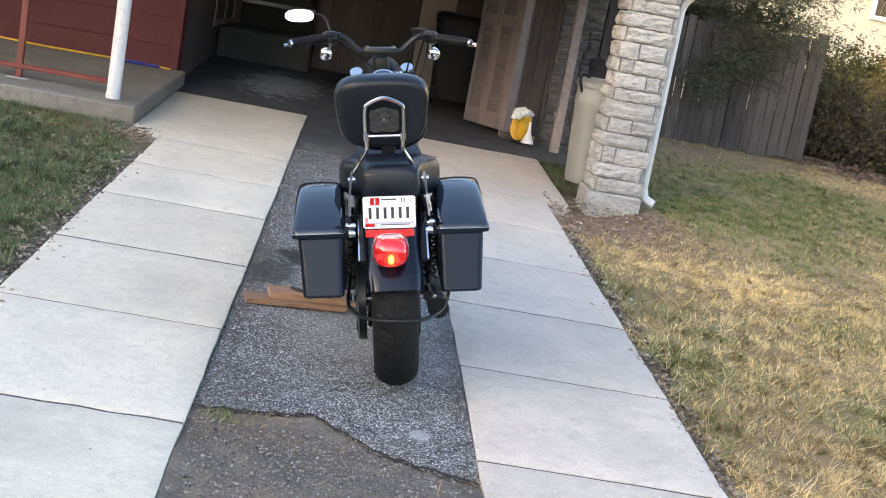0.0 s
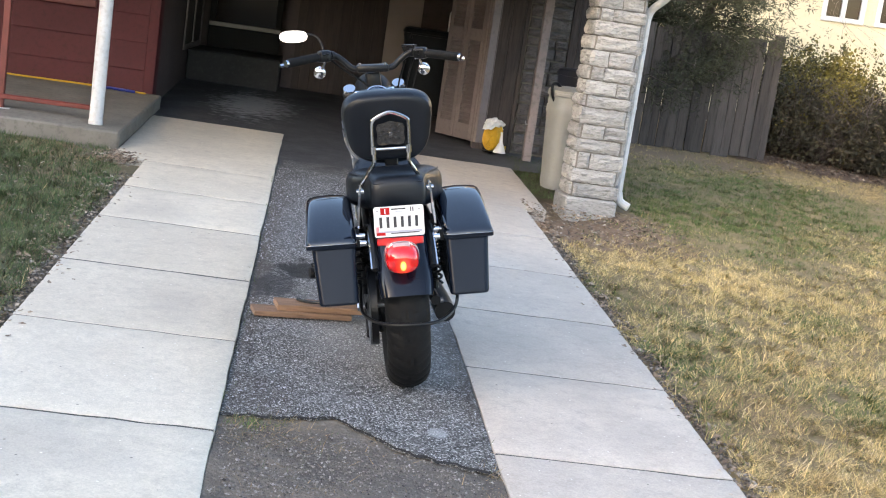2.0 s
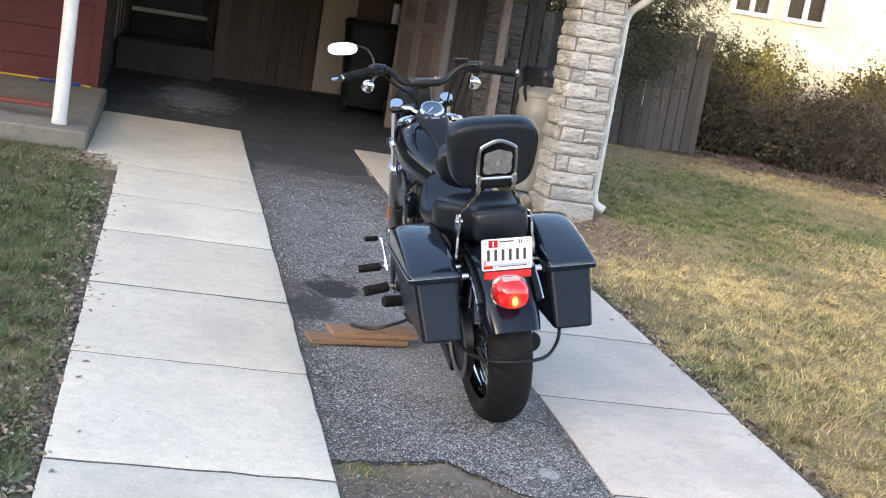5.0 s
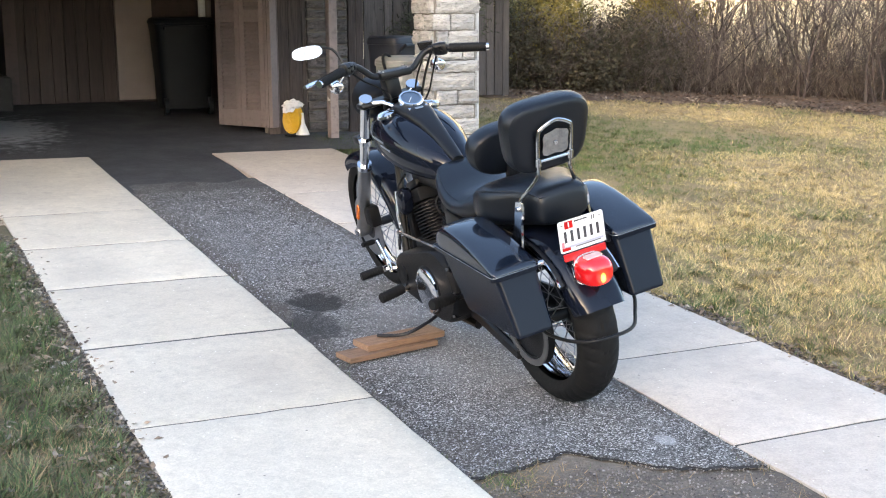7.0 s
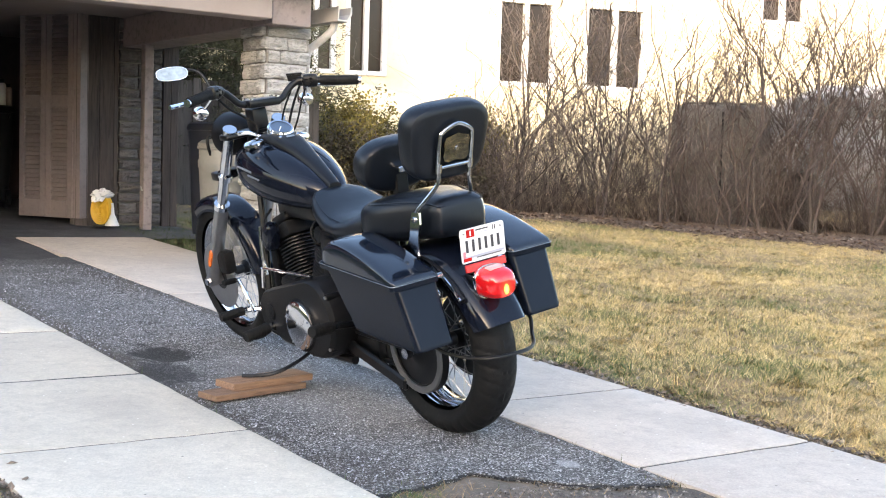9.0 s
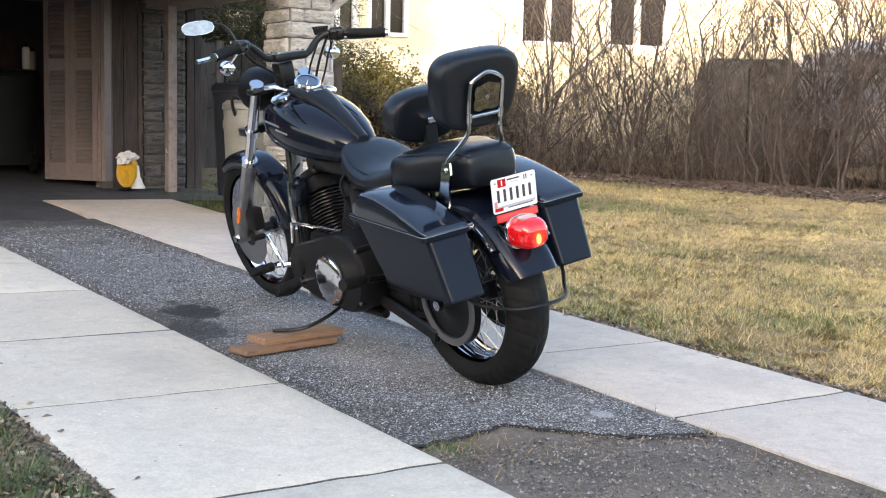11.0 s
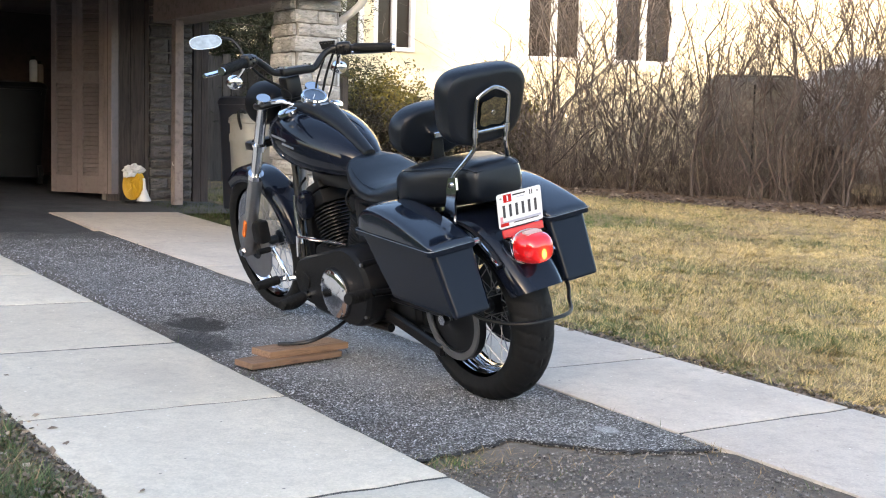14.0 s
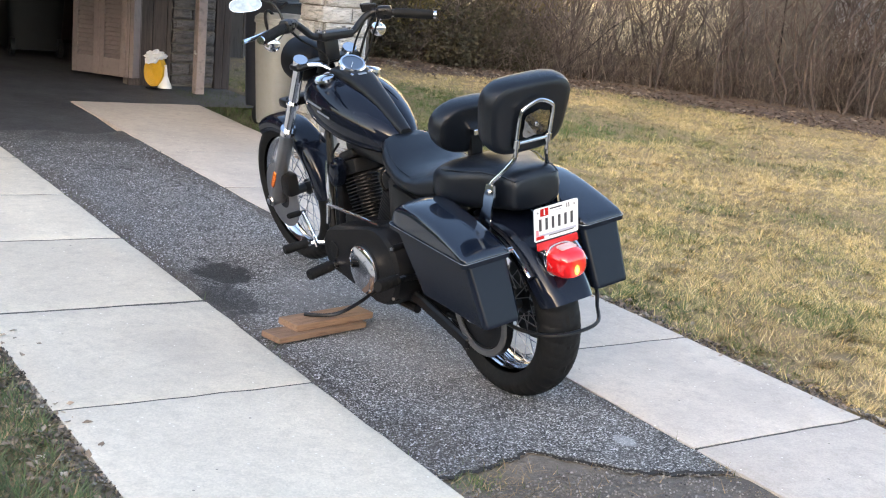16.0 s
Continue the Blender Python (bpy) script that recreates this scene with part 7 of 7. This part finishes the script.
# ---- fallen leaves ----
def leaves(name, x, y, size, z, label, mat=DEAD_LEAF):
    n = len(x)
    a = RNG.uniform(0, 2 * np.pi, n)
    s = size * RNG.uniform(0.5, 1.5, n)
    c, sn = np.cos(a), np.sin(a)
    loc = np.array([(-0.5, 0, 0.0), (0, -0.28, 0.10), (0.5, 0, 0.02), (0, 0.28, 0.12)])
    v = np.zeros((n, 4, 3))
    tilt = RNG.uniform(-0.5, 0.5, (n, 2))
    for k in range(4):
        u, w, h = loc[k]
        v[:, k, 0] = x + s * (u * c - w * sn)
        v[:, k, 1] = y + s * (u * sn + w * c)
        v[:, k, 2] = z + s * (h + 0.35 + u * tilt[:, 0] + w * tilt[:, 1])
    v = to_world(v.reshape(-1, 3))
    faces = (np.arange(n)[:, None] * 4 + np.arange(4)[None]).tolist()
    ob = from_lists(name, v.tolist(), faces, mat)
    return tagged(ob, label, "leaves", kind="stuff")


ex = np.concatenate([RNG.normal(-0.45, 0.07, 1500), RNG.uniform(-3.5, -0.4, 4200), RNG.normal(2.345, 0.05, 1500), RNG.uniform(2.4, 7.5, 500), RNG.uniform(2.3, 3.4, 1700), RNG.normal(-0.56, 0.08, 900)])
ey = np.concatenate([RNG.uniform(2.2, 7.9, 1500), RNG.uniform(2.5, 8.6, 4200), RNG.uniform(2.6, 8.6, 1500), RNG.uniform(2.5, 12.0, 500), RNG.uniform(7.6, 8.95, 1700), RNG.normal(8.40, 0.13, 900)])
def gravel(n, x0, x1, y0, y1, size, z, mat=PEBBLE, label="loose grey pebbles and grit on the packed dirt"):
    """Loose pebbles, eight faces each."""
    unit = np.array([(1, 0, 0), (0, 1, 0), (-1, 0, 0), (0, -1, 0), (0, 0, 0.7), (0, 0, -0.7)])
    tri = np.array([(0, 1, 4), (1, 2, 4), (2, 3, 4), (3, 0, 4), (1, 0, 5), (2, 1, 5), (3, 2, 5), (0, 3, 5)])
    c = np.stack([RNG.uniform(x0, x1, n), RNG.uniform(y0, y1, n), np.full(n, z)], 1)
    c = c[(np.hypot(c[:, 0] - 0.77, c[:, 1] - 6.1) > 0.24) & (np.hypot((c[:, 0] - 0.62) * 1.6, c[:, 1] - 5.75) > 0.26)]
    n = len(c)
    v = c[:, None] + unit[None] * RNG.uniform(0.5, 1.4, (n, 6, 1)) * (size * RNG.uniform(0.4, 1.6, n) ** 1.5)[:, None, None]
    f = (np.arange(n)[:, None, None] * 6 + tri[None]).reshape(-1, 3)
    ob = from_lists("gravel", to_world(v.reshape(-1, 3)).tolist(), f.tolist(), mat)
    return tagged(ob, label, "gravel", kind="stuff")


gravel(15000, 0.52, 1.42, 1.6, 3.98, 0.0031, -0.0125)
gravel(3600, -0.435, -0.352, 1.6, 7.9, 0.0055, -0.006, CRUMB, "dark crumbs of soil and grit along the strip")
gravel(3600, 2.285, 2.375, 2.2, 7.8, 0.0055, -0.006, CRUMB, "dark crumbs of soil and grit along the strip")
gravel(350, 0.56, 1.40, 2.2, 4.0, 0.0045, -0.011)
gravel(17000, 0.515, 1.43, 4.12, 8.9, 0.0024, -0.0050, CHIP, "pale and dark stone chips standing out of the worn asphalt")

leaves("fallen_leaves", ex, ey, 0.024, -0.012, "small brown and pale fallen leaves along the strips")
t = RNG.uniform(5.8, 14.5, 8000)
leaves("fallen_leaves", t, hedge_line(t) - 0.8 * np.clip((t - 8.2) / 2, 0.1, 1) + np.where(RNG.uniform(0, 1, 8000) < 0.2, RNG.normal(-0.6, 0.45, 8000), RNG.uniform(-0.6, 1.6, 8000)), 0.044, 0.0, "brown fallen leaves under the bare hedge", HEDGE_LEAF)


# ---- bare hedge ----
def twig_verts(stems, verts, faces):
    """Three-sided tapering twigs through the given lists of points and radii."""
    for pts, r0, r1, *_ in stems:
        base = len(verts)
        m = len(pts)
        for i, p in enumerate(pts):
            r = r0 + (r1 - r0) * i / (m - 1)
            for k in range(3):
                a = 2.094 * k
                verts.append((p[0] + r * math.cos(a), p[1] + r * math.sin(a), p[2]))
        for i in range(m - 1):
            for k in range(3):
                a, b = base + i * 3 + k, base + i * 3 + (k + 1) % 3
                faces.append((a, b, b + 3, a + 3))


def shoot(rnd, x, y, z, h, lean, r, stems, depth=0):
    ax, ay = rnd.gauss(0, lean), rnd.gauss(0, lean)
    bx, by = rnd.gauss(0, 0.35), rnd.gauss(0, 0.35)
    pts = [(x, y, z)]
    cx, cy, cz = 0.0, 0.0, 0.0
    steps = 7 if depth == 0 else 5
    for i in range(1, steps + 1):
        f = i / steps
        cx += (ax + bx * f * f + rnd.gauss(0, 0.20)) * h / steps
        cy += (ay + by * f * f + rnd.gauss(0, 0.20)) * h / steps
        cz += h / steps * (1.0 - (0.45 + 0.5 * abs(bx)) * f * f)
        pts.append((x + cx, y + cy, z + cz))
    stems.append((pts, r, r * 0.4, depth))
    if depth < 2:
        for _ in range(rnd.choice((3, 4, 4, 5)) if depth == 0 else rnd.choice((1, 2, 2))):
            i = rnd.randint(1, steps - 1)
            shoot(rnd, *pts[i], h * rnd.uniform(0.22, 0.5), lean + 0.55, max(r * 0.6, 0.0024), stems, depth + 1)


def drooping(rnd, x, y, z, l, stems):
    """A thin arching twig that bends over and hangs down."""
    a = rnd.uniform(0, 6.283)
    out, up = rnd.uniform(0.4, 1.0), rnd.uniform(0.5, 1.1)
    pts = []
    for i in range(8):
        f = i / 7
        pts.append((x + l * out * f * math.cos(a) + rnd.gauss(0, 0.012), y + l * out * f * math.sin(a) + rnd.gauss(0, 0.012), z + l * up * (1.5 * f - 1.75 * f * f) + rnd.gauss(0, 0.012)))
    stems.append((pts, rnd.uniform(0.0028, 0.0042), 0.0022, 1))


def bare_hedge():
    rnd = random.Random(5)
    # separate bushes along the line, each one a thing
    count = 16
    for b in range(count):
        x0 = 6.3 + (14.6 - 6.3) * b / count
        x1 = 6.3 + (14.6 - 6.3) * (b + 1) / count
        stems = []
        share = 0.45 if x0 > 11.2 else 1.0
        for _ in range(int(130 * share)):
            x = rnd.uniform(x0 - 0.1, x1 + 0.1)
            y = hedge_y(x) + 0.3 + 0.65 * max(0.0, min(1.0, x - 8.4)) + abs(rnd.gauss(0, 0.6))
            drooping(rnd, x, y, ground_z(x, y) + rnd.uniform(0.05, 1.15) * (1.0 if x > 8.5 else 0.75), rnd.uniform(0.25, 0.75), stems)
        for _ in range(90):
            x = rnd.uniform(x0 - 0.12, x1 + 0.12)
            y = hedge_y(x) + 0.35 + 0.75 * max(0.0, min(1.0, x - 8.4)) + abs(rnd.gauss(0, 0.4))
            shoot(rnd, x, y, ground_z(x, y), rnd.uniform(0.25, 0.65), 0.75, 0.003, stems)
        for _ in range(int(105 * share)):
            x = rnd.uniform(x0 - 0.12, x1 + 0.12)
            y = hedge_y(x) + 0.35 + 0.75 * max(0.0, min(1.0, x - 8.4)) + abs(rnd.gauss(0, 0.75))
            tall = rnd.random()
            h = rnd.uniform(0.5, 1.15) if tall < 0.45 or x < 8.2 else rnd.uniform(1.0, 1.7) if tall < 0.84 else rnd.uniform(1.6, 2.6)
            shoot(rnd, x, y, ground_z(x, y), h, 0.44, rnd.uniform(0.003, 0.0056) if tall < 0.95 else 0.009, stems)
        ob = thing("bare_bush", "leafless brown shrub of dense tangled twigs", "shrub", group="bare hedge shrubs")
        for name, some in (("stem_tangle", [q for q in stems if q[3] == 0]), ("twig_tangle", [q for q in stems if q[3] > 0])):
            verts, faces = [], []
            twig_verts(some, verts, faces)
            tangle = from_lists(name, verts, faces, BARK)
            tangle.parent = ob
            tagged(tangle, kind="stuff")


bare_hedge()


def tall_shrub(x, y, h, seed):
    """An open, leafless shrub with arching branches."""
    rnd = random.Random(seed)
    stems = []

    def limb(p, d, l, r, depth):
        pts = [p]
        q, v = Vector(p), Vector(d)
        for _ in range(9):
            v = (v + Vector((rnd.gauss(0, 0.20), rnd.gauss(0, 0.20), rnd.gauss(0.03, 0.12)))).normalized()
            q = q + v * l / 9
            pts.append(tuple(q))
        stems.append((pts, max(r, 0.0036), max(r * 0.4, 0.0026), depth))
        if depth < 3:
            for i in range(2, 10):
                if rnd.random() < (0.62 if depth < 2 else 0.42):
                    side = Vector((rnd.gauss(0, 1), rnd.gauss(0, 1), rnd.gauss(0.25, 0.6))).normalized()
                    limb(pts[i], (v * 0.5 + side).normalized(), l * rnd.uniform(0.3, 0.55), r * 0.55, depth + 1)

    for _ in range(rnd.randint(3, 5)):
        limb((x + rnd.gauss(0, 0.08), y + rnd.gauss(0, 0.08), ground_z(x, y)), (rnd.gauss(0, 0.22), rnd.gauss(0, 0.22), 1.0), h * rnd.uniform(0.6, 1.0), rnd.uniform(0.013, 0.024), 0)
    ob = thing("bare_shrub", "tall open leafless shrub with arching branches", "shrub", None, "tall bare shrubs")
    for q in stems:
        if q[3] == 0:
            verts, faces = [], []
            twig_verts([q], verts, faces)
            from_lists("branch", verts, faces, DARK_BARK).parent = ob
    verts, faces = [], []
    twig_verts([q for q in stems if q[3] > 0], verts, faces)
    twigs = tagged(from_lists("twig_tangle", verts, faces, DARK_BARK), kind="stuff")
    twigs.parent = ob


for k, (x, h) in enumerate(((8.6, 2.2), (9.2, 2.7), (9.9, 2.4), (10.5, 3.0), (11.0, 2.6), (11.6, 3.3), (12.1, 2.8), (12.6, 3.4), (13.2, 3.0), (13.9, 3.3), (9.5, 2.9), (10.2, 2.2), (11.3, 2.9), (12.3, 3.1), (12.9, 2.6), (13.6, 3.6), (8.9, 3.2), (9.7, 3.4), (10.8, 3.6), (11.5, 3.7), (12.0, 3.5), (12.8, 3.8), (13.3, 3.7), (11.9, 2.4), (10.0, 3.1), (10.4, 3.5), (10.7, 2.7), (11.1, 3.4), (11.4, 3.0), (11.8, 3.6), (9.4, 2.5))):
    tall_shrub(x, hedge_y(x) + 0.9 + 0.5 * (k % 3), h, 40 + k)


def leafy(name, cx, cy, z0, rx, ry, h, n, size, mat, label, category, seed, needle=False, trunk=0.0):
    """A crown of small leaf clumps on a trunk with limbs, uneven outline and gaps."""
    rnd = random.Random(seed)
    base = ground_z(cx, cy)
    ob = thing(name, label, category, Matrix.Translation((cx, cy, base)))
    stems = []
    top = z0 + h
    if trunk:
        twig = [((rnd.gauss(0, 0.02) * i, rnd.gauss(0, 0.02) * i, top * 0.97 * i / 8) if i else (0, 0, -0.1)) for i in range(9)]
        bm = tube(twig, trunk, 10, r_end=trunk * 0.2)
        part("trunk", bm, BARK, ob)
    tips = []
    limbs = bmesh.new()
    for _ in range(150 if trunk else 60):
        t = rnd.random() ** 0.8
        z = z0 + h * t
        k = (1 - t) ** 0.6 if trunk else math.sqrt(max(0.05, 1 - (2 * t - 1) ** 2)) if z0 > 0.3 else math.sqrt(max(0.05, 1 - t * t))
        a = rnd.uniform(0, 6.283)
        reach = k * rnd.uniform(0.65, 1.1)
        start = Vector((0, 0, z * (0.9 if trunk else 0.3)))
        end = Vector((rx * reach * math.cos(a), ry * reach * math.sin(a), z + (-0.28 if trunk else 0.08)))
        tube([start, start.lerp(end, 0.5) + Vector((0, 0, 0.06)), end], 0.018 if trunk else 0.010, 5, limbs, r_end=0.004)
        tips.append((start, end))
    part("limbs", limbs, BARK, ob)
    verts, faces = [], []
    for _ in range(n):
        s, e = rnd.choice(tips)
        c = s.lerp(e, rnd.uniform(0.35, 1.05)) + Vector((rnd.gauss(0, 0.13), rnd.gauss(0, 0.13), rnd.gauss(0, 0.11)))
        along = (e - s).normalized() if needle else Vector()
        for _ in range(11 if needle else 7):
            d = (along * 0.9 + Vector((rnd.gauss(0, 0.8), rnd.gauss(0, 0.8), rnd.gauss(-0.1 if needle else 0, 0.7)))).normalized()
            side = d.cross(Vector((rnd.gauss(0, 1), rnd.gauss(0, 1), rnd.gauss(0, 1)))).normalized()
            l = size * rnd.uniform(0.6, 1.4)
            w = l * (0.075 if needle else 0.32)
            p = c + Vector((rnd.gauss(0, 0.03), rnd.gauss(0, 0.03), rnd.gauss(0, 0.03)))
            i = len(verts)
            verts += [tuple(p), tuple(p + d * l * 0.5 + side * w), tuple(p + d * l), tuple(p + d * l * 0.5 - side * w)]
            faces.append((i, i + 1, i + 2, i + 3))
    me = bpy.data.meshes.new("crown")
    me.from_pydata(verts, [], faces)
    me.materials.append(mat)
    crown = new("crown", me)
    crown.parent = ob
    return ob


leafy("pine_tree", 4.2, 14.9, 0.80, 1.75, 2.15, 4.2, 19000, 0.062, NEEDLES, "dark green pine tree behind the fence", "tree", 1, True, 0.09)
leafy("pine_tree", 5.25, 14.7, 0.95, 1.0, 2.0, 4.2, 17000, 0.062, NEEDLES, "dark green pine tree beside the fence end", "tree", 2, True, 0.09)
leafy("evergreen_shrub", 7.0, 14.9, 0.1, 1.0, 0.85, 1.08, 6000, 0.042, SHRUB_LEAF, "yellow-green evergreen shrub glowing in low sun", "shrub", 3)
leafy("evergreen_shrub", 6.4, 14.45, 0.0, 0.55, 0.55, 0.80, 3000, 0.040, DARK_LEAF, "low dark evergreen shrub at the fence end", "shrub", 6)
leafy("evergreen_shrub", 7.6, 13.85, 0.0, 0.85, 0.55, 0.78, 4200, 0.040, DARK_LEAF, "dark olive evergreen shrub among the bare twigs", "shrub", 7)
leafy("evergreen_shrub", 8.5, 14.4, 0.1, 0.8, 0.7, 1.05, 3600, 0.042, SHRUB_LEAF, "yellow-green evergreen shrub behind the bare hedge", "shrub", 4)


# ---- beyond the hedge ----
def parked_car():
    turn = math.degrees(math.atan2(-0.66, 0.75))
    ob = thing("parked_car", "silver grey parked car beyond the hedge", "car", Matrix.Translation((13.9, 11.62, ground_z(13.9, 11.62))) @ pose(0, 0, 0, 0, 0, turn) @ Matrix.Diagonal((1, 1, 1.18, 1)))
    secs = []
    for x, zt, zb, w in ((-2.25, 0.75, 0.45, 0.70), (-2.2, 0.95, 0.30, 0.80), (-1.9, 1.05, 0.22, 0.86), (-1.0, 1.08, 0.20, 0.88), (0.6, 1.06, 0.20, 0.88), (1.5, 0.98, 0.22, 0.86), (2.1, 0.86, 0.28, 0.80), (2.25, 0.7, 0.42, 0.70)):
        secs.append([(x, y, z) for y, z in oval(0, (zt + zb) / 2, w, (zt - zb) / 2, 24, 5)])
    part("body", loft(secs), CAR_PAINT, ob)
    secs = []
    for x, zt, w in ((-2.05, 1.08, 0.74), (-1.7, 1.42, 0.70), (-1.0, 1.66, 0.66), (0.1, 1.68, 0.66), (0.7, 1.48, 0.68), (1.25, 1.06, 0.74)):
        secs.append([(x, y, z) for y, z in oval(0, (zt + 1.0) / 2, w, (zt - 0.98) / 2, 24, 5)])
    part("cabin", loft(secs), CAR_PAINT, ob)
    for x0, x1 in ((-1.45, -0.55), (-0.45, 0.45)):
        for s in (-1, 1):
            part("side_window", box(x0, x1, min(s * 0.655, s * 0.70), max(s * 0.655, s * 0.70), 1.28, 1.50, 0.02), CAR_GLASS, ob)
    for x in (-1.35, 1.4):
        for s in (-1, 1):
            wh = part("wheel", lathe([(-0.1, 0.03), (-0.1, 0.32), (0.1, 0.32), (0.1, 0.03)], pose(x, s * 0.78, 0.32, 0, 0, 90), 24), RUBBER, ob)
            part("rim", lathe([(-0.104, 0.001), (-0.104, 0.2), (0.104, 0.2), (0.104, 0.001)], pose(x, s * 0.78, 0.32, 0, 0, 90), 20), STEEL, wh)


parked_car()


def dark_shed():
    turn = math.degrees(math.atan2(-0.66, 0.75))
    ob = thing("storage_box", "low dark grey storage shed beyond the hedge", "shed", Matrix.Translation((11.13, 12.3, ground_z(11.13, 12.3) - 0.07)) @ pose(0, 0, 0, 0, 0, turn))
    part("body", box(-0.56, 0.62, -0.5, 0.5, -0.1, 1.60, 0.12, seg=3), GREY_BOX, ob, smooth=False)
    part("lid", box(-0.44, 0.50, -0.40, 0.40, 1.602, 1.63, 0.012), GREY_BOX, ob, smooth=False)
    part("seam", box(-0.012, 0.012, -0.512, -0.495, 0.0, 1.50), DARK_PLASTIC, ob, smooth=False)


dark_shed()

# ---- concrete strips of the drive, slab by slab ----
def strip(label, x0, x1, joints, last, mix):
    ob = thing("driveway_strip", label, "driveway", SLOPE.copy(), kind="structure")
    for k, (ya, yb) in enumerate(zip(joints, joints[1:])):
        a, b = (x0, x1) if k != len(joints) - 2 else last
        nx, ny = 10, max(6, int((yb - ya) / 0.09))
        bm = bmesh.new()
        g0, g1 = (0.0055, 0.008, 0.0068)[k % 3], (0.0055, 0.008, 0.0068)[(k + 1) % 3]
        tilt_x, tilt_y, drop = random.uniform(-0.0015, 0.0015), random.uniform(-0.002, 0.002), random.uniform(-0.0015, 0.001)
        grid = []
        for j in range(ny + 1):
            row = []
            for i in range(nx + 1):
                u = (0, 0.012, *[0.012 + 0.976 * q / (nx - 2) for q in range(1, nx - 2)], 0.988, 1)[i]
                v = (0, 0.012, *[0.012 + 0.976 * q / (ny - 2) for q in range(1, ny - 2)], 0.988, 1)[j]
                x, y = a + (b - a) * u, ya + g0 + (yb - ya - g0 - g1) * v
                z = drop + tilt_x * (i / nx - 0.5) + tilt_y * (j / ny - 0.5) + 0.0012 * noise.noise((x * 6, y * 6, 0))
                if j in (0, ny):
                    y += 0.007 * noise.noise((x * 9, y, 1)) + 0.006 * noise.noise((x * 40, y, 2))
                    z -= 0.003
                if i in (0, nx):
                    x += 0.003 * noise.noise((x, y * 2.5, 1)) + 0.005 * noise.noise((x, y * 14, 2))
                    z -= 0.003
                row.append(bm.verts.new((x, y, z)))
            grid.append(row)
        for j in range(ny):
            for i in range(nx):
                bm.faces.new((grid[j][i], grid[j][i + 1], grid[j + 1][i + 1], grid[j + 1][i]))
        ring = grid[0] + [r[-1] for r in grid[1:]] + grid[-1][-2::-1] + [r[0] for r in grid[-2:0:-1]]
        low = [bm.verts.new((v.co.x, v.co.y, -0.09)) for v in ring]
        for i in range(len(ring)):
            bm.faces.new((ring[i], low[i], low[(i + 1) % len(ring)], ring[(i + 1) % len(ring)]))
        part("slab", bm, mix, ob)
        part("joint_filler", box(a + 0.004, b - 0.004, yb - 0.012, yb + 0.012, -0.08, -0.0045), JOINT, ob, "gritty dark joint", smooth=False)


strip("pale concrete drive strip beside the porch lawn", LEFT_X0, LEFT_X1,
      [-3.39, -2.48, -1.57, -0.66, 0.25, 1.16, 2.07, 2.98, 3.893, 4.825, 5.735, 6.68, 7.53, 8.41, 10.52], (-0.58, LEFT_X1), CONCRETE)
strip("pale concrete drive strip beside the dry lawn", RIGHT_X0, RIGHT_X1,
      [-3.33, -2.42, -1.51, -0.60, 0.31, 1.22, 2.13, 3.05, 3.965, 4.87, 5.765, 6.70, 7.64, 8.63, 10.43], (RIGHT_X0, 2.45), CONCRETE_ROSY)
